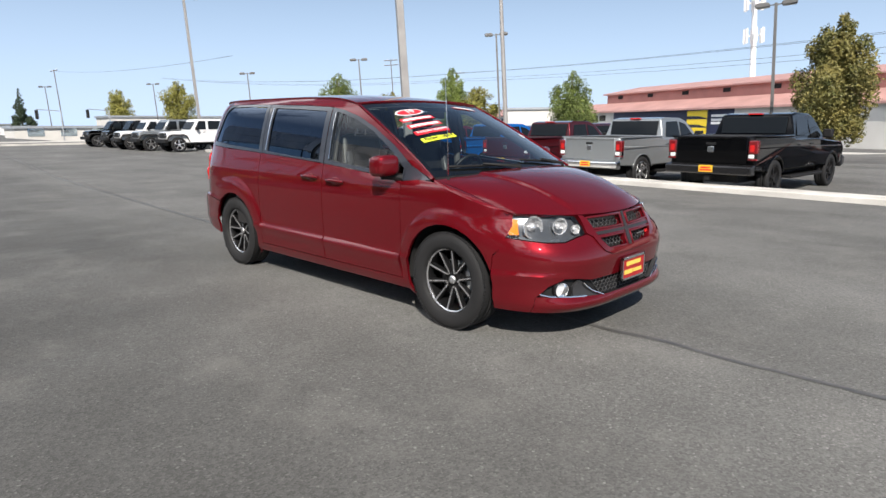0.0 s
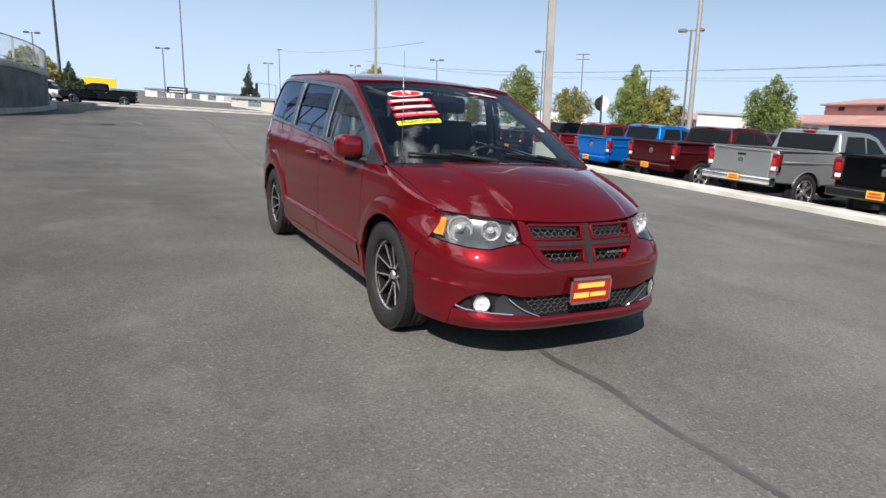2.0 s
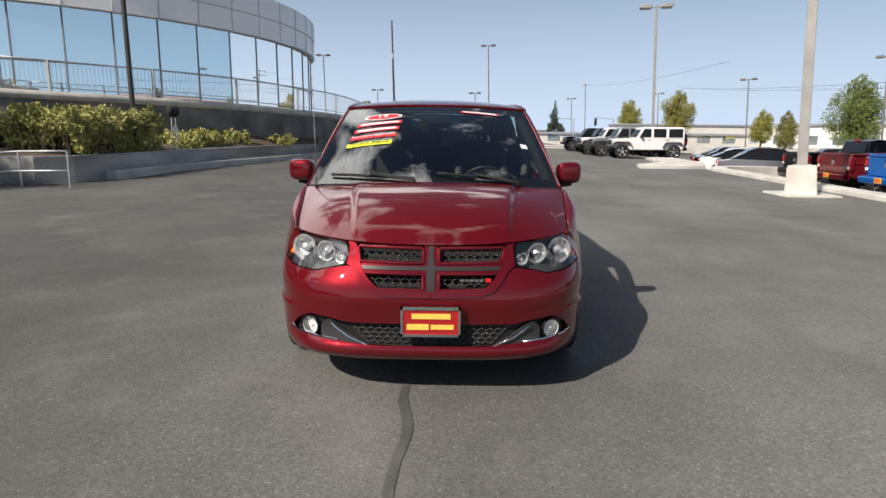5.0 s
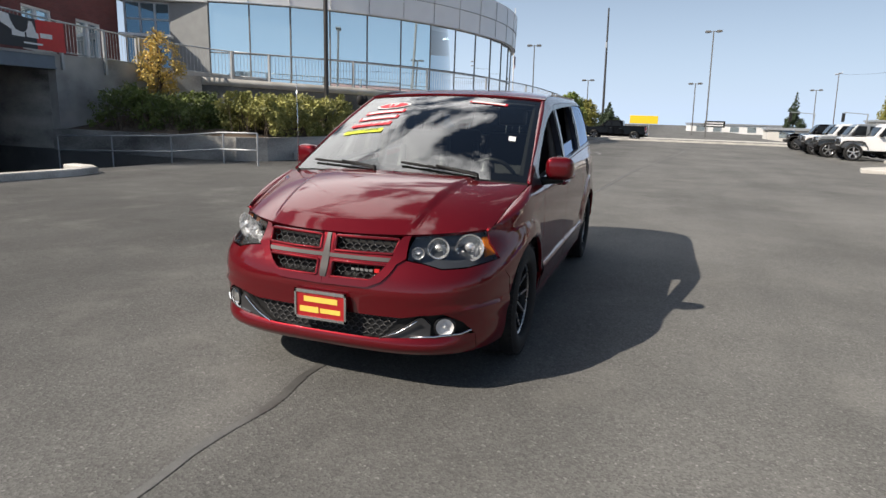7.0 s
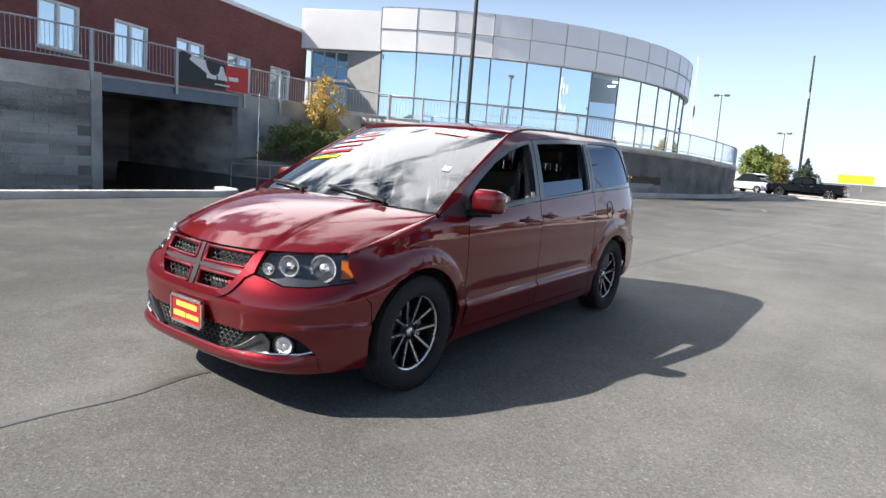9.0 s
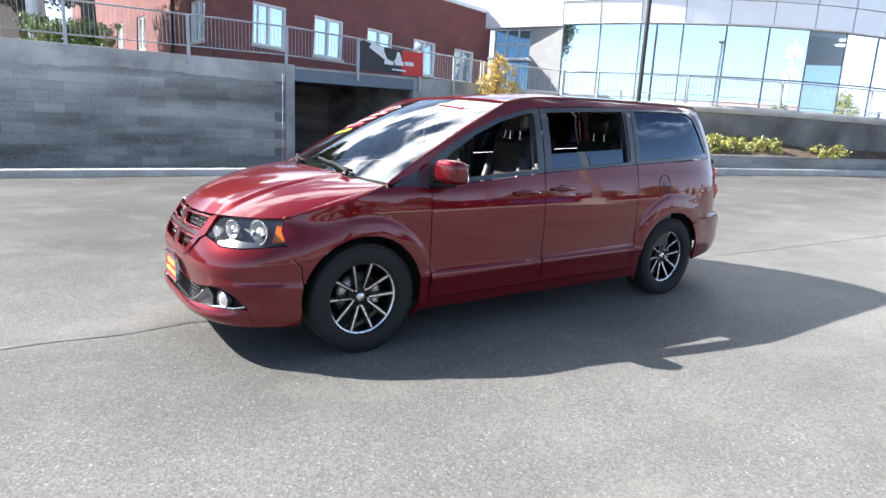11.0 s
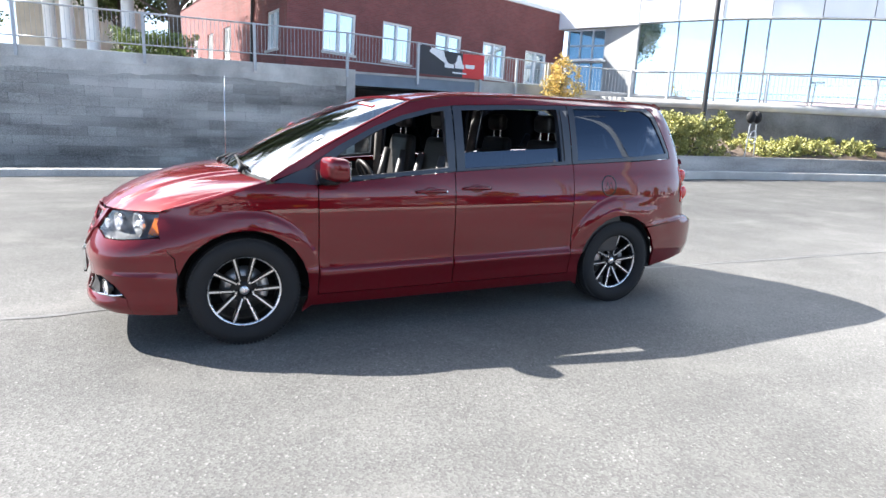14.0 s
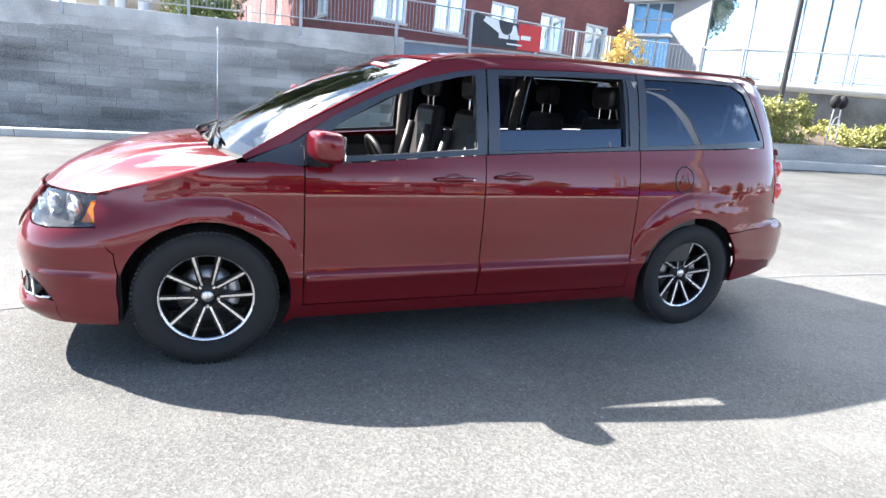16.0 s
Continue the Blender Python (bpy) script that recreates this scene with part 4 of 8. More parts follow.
        for ra, rb in zip(rings, rings[1:]):
            for t in range(20):
                bm.faces.new((ra[t], ra[(t + 1) % 20], rb[(t + 1) % 20], rb[t]))
        bmesh.ops.create_uvsphere(bm, u_segments=12, v_segments=8, radius=r * 0.42, matrix=m @ Matrix.Translation((0, 0, 0.022)))
        if right:
            mirror(bm)
        part("reflector", bm, FACETED, lamp)
    am = [(SX(2.018, 0.80), 0.838), (SX(2.062, 0.82), 0.836), (SX(2.080, 0.76), 0.745), (SX(2.040, 0.74), 0.745)]
    part("turn_signal", panel(am, inset=0.012, depth=0.02, right=right, dz=0.03), AMBER, lamp)
    # fog lamp: dark ring, bright bowl, bulb and clear lens
    c = body(SY(0.668, 0.385), 0.385)
    d = Vector((0.92, 0.39 * k, 0)).normalized()
    c = Vector((c.x, c.y * k, c.z)) - d * 0.014
    m = Matrix.Translation(c) @ d.to_track_quat("Z", "Y").to_matrix().to_4x4() @ Matrix.Rotation(radians(90), 4, "X")
    bowl = [(0.002, -0.012), (0.018, -0.011), (0.032, -0.007), (0.043, 0.000), (0.047, 0.009)]
    fog = part("fog_lamp", lathe([(0.060, -0.02), (0.060, 0.010), (0.052, 0.016), (0.047, 0.008)], 28), GLOSS_BLACK, van, "round clear fog lamp", m=m)
    part("fog_bowl", lathe(bowl, 28), FOG_BOWL, fog)
    bm = bmesh.new()
    bmesh.ops.create_uvsphere(bm, u_segments=12, v_segments=8, radius=0.011, matrix=Matrix.Translation((0, -0.006, 0)))
    part("fog_bulb", bm, WHITE_VINYL, fog)
    part("fog_lens", lathe([(0.002, 0.016), (0.025, 0.0135), (0.046, 0.007)], 28), LENS, fog).visible_shadow = False
    # tail lamp
    tl = [(SX(-2.302, 1.0), 0.853), (SX(-2.302, 1.1), 1.158), (SX(-2.358, 1.15), 1.176), (SX(-2.455, 1.1), 1.165), (SX(-2.475, 0.9), 0.96), (SX(-2.412, 0.85), 0.835)]
    tlamp = part("tail_lamp", panel(tl, inset=-0.006, right=right), RED_LENS, van, "red ribbed tail lamp")
    for zz in (0.93, 1.08):
        c = body(SX(-2.37, zz), zz)
        bm = bmesh.new()
        bmesh.ops.create_uvsphere(bm, u_segments=14, v_segments=8, radius=1, matrix=Matrix.Translation((c.x, c.y + 0.004, c.z)) @ Matrix.Diagonal((0.05, 0.02, 0.06, 1)))
        if right:
            mirror(bm)
        part("lamp_bulge", bm, RED_LENS, tlamp)
    if not right:
        c = body(SX(-1.39, 1.015), 1.015)
        ring_pts = [(-1.39 + 0.074 * math.cos(a), 1.015 + 0.082 * math.sin(a)) for a in [q * math.tau / 32 for q in range(32)]]
        part("fuel_flap", tube([body(SX(x, z), z) + Vector((0, 0.001, 0)) for x, z in ring_pts], 0.0045, 6, True), GLOSS_BLACK, van)
        part("fuel_mark", tube([body(SX(x, z), z) for x, z in ((-1.43, 0.985), (-1.41, 1.045), (-1.39, 0.995), (-1.37, 1.045), (-1.35, 0.985))], 0.0035, 6), GLOSS_BLACK, van)

# nose: bumper skin, lower lip, grille
def sy(y, z):
    return (SY(y, z), z)


def both(half):
    """Completes a left-hand outline, listed from the middle outward or back, by its mirror image."""
    return half + [(-2 - s, z) for s, z in half[::-1]]


bump_half = [sy(0.001, 0.583), sy(0.26, 0.588), sy(0.33, 0.618), sy(0.40, 0.706), sy(0.445, 0.735 - 0.004), sy(0.54, 0.716), sy(0.63, 0.692), sy(0.74, 0.694), (SX(2.025, 0.72) - 0.004, 0.719), (SX(2.012, 0.69), 0.692), (SX(1.950, 0.6), 0.595), (SX(1.94, 0.5), 0.50), (SX(1.95, 0.4), 0.40), (SX(1.945, 0.30), 0.30), (SX(1.95, 0.25), 0.232), sy(0.80, 0.232), sy(0.80, 0.335), sy(0.745, 0.415), sy(0.66, 0.462), sy(0.55, 0.452), sy(0.45, 0.432), sy(0.20, 0.432), sy(0.001, 0.432)]
def swage(s, z):
    """A short crease beside the plate on each cheek."""
    s = max(s, -2 - s)
    return 0.010 * step(0.505, 0.49, z) * step(0.465, 0.485, z) * step(-0.1, -0.3, s) * step(-0.75, -0.5, s)


part("front_bumper", panel(both(bump_half), dz=0.02, lift=swage), RED, van)
def spoiler(s, z):
    return 0.022 * step(0.345, 0.29, z) * step(0.23, 0.27, z) * step(SY(0.79, 0.29), SY(0.60, 0.29), max(s, -2 - s))


lip_half = [sy(0.001, 0.310), sy(0.30, 0.312), sy(0.50, 0.328), sy(0.74, 0.345), sy(0.798, 0.340), sy(0.798, 0.232), sy(0.4, 0.228), sy(0.001, 0.228)]
part("bumper_lip", panel(both(lip_half), dz=0.02, lift=spoiler), RED, van)
for right in (False, True):
    insert_half = [sy(0.001, 0.434), sy(0.45, 0.434), sy(0.55, 0.454), sy(0.66, 0.464), sy(0.747, 0.417), sy(0.797, 0.338), sy(0.74, 0.343), sy(0.50, 0.326), sy(0.001, 0.308)]
    part("lower_insert", panel(insert_half, inset=0.03, depth=0, right=right, dz=0.02), TRIM_BLACK, van)
    wing_half = [sy(0.33, 0.314), sy(0.47, 0.385), sy(0.535, 0.43), sy(0.56, 0.44), sy(0.60, 0.40), sy(0.60, 0.337), sy(0.50, 0.326)]
    part("intake_blade", panel(wing_half, inset=0.004, depth=0.02, right=right, dz=0.02), plain("satin grey" + str(right), (0.032, 0.032, 0.034), 0.4, 0.0), van)
    strip = bmesh.new()
    pts = [body(*sy(y, z)) + Vector((0.012, 0, 0.0)) for y, z in ((0.34, 0.316), (0.44, 0.355), (0.50, 0.395), (0.535, 0.425))]
    add_tube(strip, pts, 0.005, 6)
    pts = [body(*sy(y, z)) + Vector((0.004, 0, 0.0)) for y, z in ((0.50, 0.330), (0.62, 0.338), (0.74, 0.347), (0.785, 0.362))]
    add_tube(strip, pts, 0.007, 6)
    part("intake_trim", mirror(strip) if right else strip, CHROME, van)


def honeycomb(y0, y1, z0, z1, inset, inside, cell=0.046, r=0.0042):
    """A net of six-sided cells on the skin."""
    bm = bmesh.new()
    off, rise, amp = Vector((inset, 0, 0)), 0.024, 0.0065

    def knot(i, k):
        y, z = y0 + i * cell / 2, z0 + k * rise + (amp if (i + k) % 2 else -amp)
        return body(*sy(y, z)) - off if inside(y, z) else None
    for k in range(int((z1 - z0) / rise) + 1):
        for i in range(int((y1 - y0) / cell * 2) + 1):
            a, b = knot(i, k), knot(i + 1, k)
            if a and b:
                add_tube(bm, [a, b], r, 5)
            c = knot(i, k + 1) if (i + k) % 2 else None
            if a and c:
                add_tube(bm, [a, c], r, 4)
    return bm


def in_grille(y, z):
    a = abs(y)
    lim = float(np.interp(z, [0.611, 0.656, 0.756, 0.831], [0.29, 0.345, 0.40, 0.425]))
    return 0.616 < z < 0.828 and 0.030 < a < lim - 0.012 and abs(z - 0.728) > 0.022


g_half = [sy(0.001, 0.842), sy(0.43, 0.842), sy(0.405, 0.756), sy(0.355, 0.656), sy(0.295, 0.604), sy(0.001, 0.598)]
for right in (False, True):
    part("grille_back", panel(g_half, inset=0.06, depth=0, right=right, dz=0.03), DARK_IN, van)
    # the red surround, swept down from the lamps and under the grille
    sur = [sy(0.447, 0.850), sy(0.443, 0.79), sy(0.449, 0.738), sy(0.405, 0.708), sy(0.335, 0.616), sy(0.26, 0.586), sy(0.001, 0.580), sy(0.001, 0.614), sy(0.265, 0.620), sy(0.325, 0.666), sy(0.380, 0.756), sy(0.408, 0.842)]
    part("grille_surround", panel(sur, inset=-0.010, depth=0.07, right=right, dz=0.02), RED, van)
tagged(part("grille_mesh", honeycomb(-0.437, 0.437, 0.620, 0.834, 0.03, in_grille, r=0.0028), MESH_BLACK, van), "black honeycomb mesh", kind="stuff")
tagged(part("intake_mesh", honeycomb(-0.46, 0.46, 0.325, 0.43, 0.022, lambda y, z: 0.318 < z < 0.43 and abs(y) < 0.36 + (z - 0.31) * 0.9, r=0.0028), MESH_BLACK, van), "black honeycomb mesh", kind="stuff")
# the cross of the grille, in red with a dark middle line
for mt, hw, lift_by, nm in ((RED, 0.034, -0.002, "grille_cross"), (GRAPHITE, 0.012, -0.007, "cross_inlay")):
    bm = panel([sy(hw, 0.840), (SY(hw, 0.60), 0.602), (SY(-hw, 0.60), 0.602), (SY(-hw, 0.84), 0.840)], inset=lift_by, depth=0.04, dz=0.02)
    hz = hw * 0.8
    bm2 = panel([sy(0.392, 0.728 + hz), sy(0.385, 0.728 - hz), (SY(-0.385, 0.728), 0.728 - hz), (SY(-0.392, 0.728), 0.728 + hz)], inset=lift_by + 0.001, depth=0.04, dz=0.02)
    me = bpy.data.meshes.new("tmp")
    bm2.to_mesh(me)
    bm2.free()
    bm.from_mesh(me)
    bpy.data.meshes.remove(me)
    part(nm, bm, mt, van)
# a rounded red ring round each opening
ring_up = [(0.040, 0.758), (0.040, 0.824), (0.050, 0.830), (0.20, 0.831), (0.385, 0.830), (0.395, 0.822), (0.380, 0.764), (0.370, 0.757), (0.20, 0.755), (0.05, 0.754)]
ring_low = [(0.040, 0.625), (0.040, 0.694), (0.050, 0.701), (0.20, 0.702), (0.350, 0.703), (0.358, 0.694), (0.328, 0.652), (0.298, 0.628), (0.270, 0.622), (0.15, 0.620), (0.05, 0.619)]
for ring in (ring_up, ring_low):
    for k in (1, -1):
        pts = [body(*sy(y, z)) + Vector((0.001, 0, 0)) for y, z in ring]
        part("grille_ring", tube([(p.x, p.y * k, p.z) for p in pts], 0.0095, 8, True), RED, van)
# small maker's badge, drawn as plain bars
bm = bmesh.new()
for i in range(5):
    p = body(*sy(0.165 + 0.026 * i, 0.668))
    add_box(bm, (-0.004, -0.010, -0.007), (0.004, 0.010, 0.007), Matrix.Translation(p + Vector((-0.016, 0, 0))))
badge = part("badge", bm, CHROME, van)
p = body(*sy(0.305, 0.670))
part("badge_stripe", box((-0.004, -0.014, -0.01), (0.004, 0.014, 0.01), Matrix.Translation(p + Vector((-0.010, 0, 0)))), SIGN_RED, badge)
# dealer plate
pl = Vector((2.486, 0.002, 0.458))
plate = part("number_plate", box((-0.006, -0.152, -0.076), (0.004, 0.152, 0.076), Matrix.Translation(pl)), PLATE_RED, van, "red dealer plate with yellow bars in a chrome frame")
bm = bmesh.new()
for lo, hi in (((-0.008, -0.158, -0.082), (0.009, 0.158, -0.068)), ((-0.008, -0.158, 0.064), (0.009, 0.158, 0.082)), ((-0.008, -0.158, -0.082), (0.009, -0.146, 0.082)), ((-0.008, 0.146, -0.082), (0.009, 0.158, 0.082))):
    add_box(bm, lo, hi, Matrix.Translation(pl))
part("plate_frame", bm, CHROME, plate)
bm = bmesh.new()
for y0, y1, zc, h in ((-0.100, 0.105, 0.030, 0.015), (-0.126, -0.010, -0.028, 0.016), (0.000, 0.122, -0.028, 0.013)):
    add_box(bm, (0.004, y0, zc - h), (0.0055, y1, zc + h), Matrix.Translation(pl))
part("plate_bar", bm, PLATE_YELLOW, plate)
for yy in (-0.09, 0.09):
    bm = bmesh.new()
    bmesh.ops.create_cone(bm, cap_ends=True, segments=12, radius1=0.008, radius2=0.008, depth=0.006, matrix=Matrix.Translation(pl + Vector((0.010, yy, 0.070))) @ Matrix.Rotation(radians(90), 4, "Y"))
    part("plate_bolt", bm, CHROME, plate)

# tail: hatch and its glass
hatch = [(SX(-2.40, 0.8), 0.735), (SX(-2.46, 0.9), 1.18), (3.62, 1.20), (4.0, 1.20), (4.0, 0.735)]
glass_r = [(3.50, 1.21), (3.42, 1.40), (3.36, 1.64), (4.0, 1.66), (4.0, 1.21)]
for right in (False, True):
    part("hatch", panel(hatch, right=right), RED, van)
    part("rear_glass", panel(glass_r, inset=0.006, depth=0, right=right), TINT, van)
    part("rear_pillar", panel([(3.50, 1.21), (3.42, 1.40), (3.36, 1.64), (4.0, 1.66), (4.0, 1.69), (SX(-2.05, 1.69), 1.695), (SX(-2.18, 1.67), 1.67), (SX(-2.27, 1.50), 1.50), (SX(-2.33, 1.30), 1.30), (SX(-2.36, 1.18), 1.18), (SX(-2.46, 1.15), 1.185)], right=right), RED, van)

part("underbody", box((-2.2, -0.72, 0.22), (1.95, 0.72, 0.30)), DARK_IN, van, bevel=0.03)
tray = [body(-2 + 2 * q / 24, 0.25) * 0.992 for q in range(25)]
bm = bmesh.new()
f = bm.faces.new([bm.verts.new((max(1.93, p.x), p.y * 0.97, 0.245)) for p in tray])
g = bmesh.ops.extrude_face_region(bm, geom=[f])
bmesh.ops.translate(bm, vec=(0, 0, 0.05), verts=[e for e in g["geom"] if isinstance(e, bmesh.types.BMVert)])
bmesh.ops.recalc_face_normals(bm, faces=bm.faces)
part("undertray", bm, DARK_IN, van)
for k in (1, -1):
    part("wheel_housing_front", box((1.93, k * 0.55, 0.29), (1.95, k * 0.855, 0.62)), DARK_IN, van)
part("floor_pan", box((-2.25, -0.72, 0.42), (1.0, 0.72, 0.46)), DARK_IN, van)
part("firewall", box((1.02, -0.84, 0.30), (1.06, 0.84, 1.02)), DARK_IN, van)
part("headliner", add_grid(bmesh.new(), lambda u, v: roof(u, v) - Vector((0, 0, 0.045)), 12, 10), CLOTH, van)
for y in (-0.885, 0.885):
    part("door_lining", box((-1.55, y - 0.02, 0.45), (1.0, y + 0.02, 1.0)), LEATHER, van, bevel=0.01)

# cabin
dash = loft_prism([(1.20, 1.02), (1.02, 1.075), (0.78, 1.05), (0.70, 0.96), (0.74, 0.80), (0.80, 0.62), (1.05, 0.60)], lambda x, z: 0.84)
part("dashboard", dash, TRIM_BLACK, van, bevel=0.03)
wheel_m = Matrix.Translation((0.52, 0.40, 1.00)) @ Matrix.Rotation(radians(-62), 4, "Y")
bm = tube([wheel_m @ Vector((0.185 * math.cos(a), 0.185 * math.sin(a), 0)) for a in [q * math.tau / 28 for q in range(28)]], 0.016, 8, True)
steer = part("steering_wheel", bm, LEATHER, van)
bm = bmesh.new()
for a in (0, 180, 270):
    add_box(bm, (0, -0.02, -0.01), (0.18, 0.02, 0.01), wheel_m @ Matrix.Rotation(radians(a + 90), 4, "Z"))
bmesh.ops.create_uvsphere(bm, u_segments=12, v_segments=8, radius=0.07, matrix=wheel_m @ Matrix.Diagonal((1, 1, 0.5, 1)))
part("wheel_spokes", bm, TRIM_BLACK, steer)
part("steering_column", rod(wheel_m @ Vector((0, 0, 0)), wheel_m @ Vector((0, 0, -0.3)), 0.04), TRIM_BLACK, steer)


def car_seat(x, y, wide=0.25, tall=0.62):
    seat = part("seat", (loft_prism([(x + 0.28, 0.72), (x + 0.26, 0.80), (x, 0.78), (x - 0.22, 0.76), (x - 0.24, 0.62), (x + 0.24, 0.62)], lambda a, b: wide)), LEATHER, van, bevel=0.035)
    back = part("backrest", loft_prism([(x - 0.16, 0.74), (x - 0.24, 0.95), (x - 0.31, 0.74 + tall), (x - 0.40, 0.73 + tall), (x - 0.37, 0.95), (x - 0.28, 0.72)], lambda a, b: wide - 0.03 * step(1.0, 1.35, b)), LEATHER, seat, bevel=0.04)
    for o in (seat, back):
        o.matrix_basis = Matrix.Identity(4)
    seat.location.y = y
    bm = loft_prism([(x - 0.30, 1.42), (x - 0.29, 1.55), (x - 0.35, 1.58), (x - 0.40, 1.54), (x - 0.39, 1.42)], lambda a, b: 0.12)
    part("headrest", bm, LEATHER, seat, bevel=0.03)
    for q in (-0.06, 0.06):
        part("headrest_post", rod((x - 0.345, q, 1.33), (x - 0.345, q, 1.45), 0.007), CHROME, seat)
    # grey bolsters, made paler to carry the sun's sheen on the seat edges
    for q in (-1, 1):
        bm = bmesh.new()
        add_tube(bm, [(x - 0.165, q * (wide - 0.045), 0.78), (x - 0.215, q * (wide - 0.040), 0.95), (x - 0.27, q * (wide - 0.055), 1.22)], [0.035, 0.045, 0.028], 8)
        part("seat_bolster", bm, surface("grey sheen leather", (0.075, 0.075, 0.08), 0.4, var=0.1, scale=6, bump=0.05) if "grey sheen leather" not in bpy.data.materials else bpy.data.materials["grey sheen leather"], seat)
    return seat


for sx in (0.28, -0.72):
    for sy_ in (-0.40, 0.40):
        car_seat(sx, sy_)
car_seat(-1.62, 0.0, 0.62, 0.55)
part("console", box((-0.2, -0.12, 0.46), (0.75, 0.12, 0.78)), TRIM_BLACK, van, bevel=0.03)
for y in (-0.80, 0.80):
    part("inner_pillar", tube([(0.05, y, 0.9), (0.04, y * 0.99, 1.15), (0.05, y * 0.90, 1.58)], 0.035, 8), CLOTH, van)
    part("inner_pillar", tube([(-0.98, y, 0.9), (-0.98, y * 0.99, 1.2), (-1.0, y * 0.90, 1.6)], 0.04, 8), CLOTH, van)
# rear-view mirror
part("rear_view_mirror", box((0.50, -0.11, 1.50), (0.53, 0.11, 1.56)), TRIM_BLACK, van, bevel=0.01)

# aerial on the right wing
bm = tube([(1.440, -0.795, 1.04), (1.436, -0.800, 1.40), (1.428, -0.812, 1.79)], [0.0034, 0.0028, 0.002], 6)
part("aerial", bm, CHROME, van)
bm = bmesh.new()
bmesh.ops.create_cone(bm, cap_ends=True, segments=12, radius1=0.018, radius2=0.010, depth=0.05, matrix=Matrix.Translation((1.440, -0.795, 1.055)))
part("aerial_foot", bm, TRIM_BLACK, van)

# windscreen stickers
def sticker(name, w, v, sx, sz, mt, tilt=0.0, oval=False, up=0.006):
    m = screen_frame(w, v) @ Matrix.Rotation(radians(tilt), 4, "Z")
    bm = bmesh.new()
    if oval:
        bmesh.ops.create_circle(bm, cap_ends=True, segments=32, radius=1, matrix=Matrix.Diagonal((sx / 2, sz / 2, 1, 1)))
        for vv in bm.verts:
            vv.co.z = 0.0
    else:
        add_grid(bm, lambda a, b: Vector(((a - 0.5) * sx, (b - 0.5) * sz, 0)), 8, 2)
    for vv in bm.verts:
        q = m @ vv.co
        # lay it on the curved pane
        ww = w + (q.y - screen(w, v).y) / 0.76
        for _ in range(4):
            ww += (q.y - screen(ww, vfind(ww, q)).y) / 0.76
        pp = screen(ww, vfind(ww, q))
        vv.co = pp + Vector((0.45, 0, 0.89)) * up
    bmesh.ops.recalc_face_normals(bm, faces=bm.faces)
    return part(name, bm, mt, van)


def vfind(w, q):
    """The height on the pane nearest to the point q."""
    a, b = screen(w, 0), screen(w, 1)
    d = b - a
    return min(1, max(0, (q - a).dot(d) / d.dot(d)))


SW = -0.56
sticker("sticker_oval", SW, 0.795, 0.300, 0.118, WHITE_VINYL, 6, True, 0.005)
sticker("sticker_oval_inner", SW, 0.795, 0.258, 0.092, RED_VINYL, 6, True, 0.007)
letters("sticker_text", "19", 0.095, screen_frame(SW, 0.795) @ pose(0, -0.006, 0.012, 0, 0, 6), WHITE_VINYL, van)
letters("sticker_text", "3rd ROW SEATING", 0.039, screen_frame(SW - 0.028, 0.505) @ pose(0, -0.004, 0.012, 0, 0, 6), WHITE_VINYL, van)
for i, vv in enumerate((0.690, 0.598, 0.505)):
    dw = -0.008 * i - 0.012
    sticker("sticker_strip", SW + dw, vv, 0.345, 0.058, RED_VINYL, 6, False, 0.005)
    if i < 2:
        sticker("sticker_bar", SW + dw, vv, 0.300, 0.030, WHITE_VINYL, 6, False, 0.007)
sticker("sticker_drive", SW - 0.045, 0.412, 0.335, 0.058, LIME, 6, False, 0.005)
letters("sticker_text", "FRONT DRIVE", 0.047, screen_frame(SW - 0.045, 0.412) @ pose(0, -0.004, 0.010, 0, 0, 6), BLACK_INK, van)
sticker("sticker_top", 0.47, 0.875, 0.300, 0.042, RED_VINYL, -4, False, 0.005)
sticker("sticker_top_bar", 0.47, 0.875, 0.270, 0.026, WHITE_VINYL, -4, False, 0.007)
sticker("sticker_small", 0.815, 0.42, 0.050, 0.060, WHITE_VINYL, -2, False, 0.005)


# wheels
def tyre_profile(r, wd, rim):
    h = wd / 2
    return [(rim, -h * 0.82), (rim + 0.02, -h * 0.93), ((r + rim) / 2, -h * 1.0), (r - 0.035, -h * 0.97), (r - 0.010, -h * 0.84), (r, -h * 0.66), (r, -h * 0.22), (r - 0.007, -h * 0.19), (r - 0.007, -h * 0.13), (r, -h * 0.10), (r, h * 0.10), (r - 0.007, h * 0.13), (r - 0.007, h * 0.19), (r, h * 0.22), (r, h * 0.66), (r - 0.010, h * 0.84), (r - 0.035, h * 0.97), ((r + rim) / 2, h * 1.0), (rim + 0.02, h * 0.93), (rim, h * 0.82)]


def tread(bm, r, wd, n=84):
    """Shoulder blocks cut into the tyre's edge."""
    for i in range(n):
        a = i * math.tau / n
        m = Matrix.Rotation(a, 4, "Y")
        for sgn in (-1, 1):
            add_box(bm, (-0.0095, sgn * wd * 0.35 - wd * 0.09, r - 0.010), (0.0095, sgn * wd * 0.35 + wd * 0.09, r + 0.0005), m)
    return bm


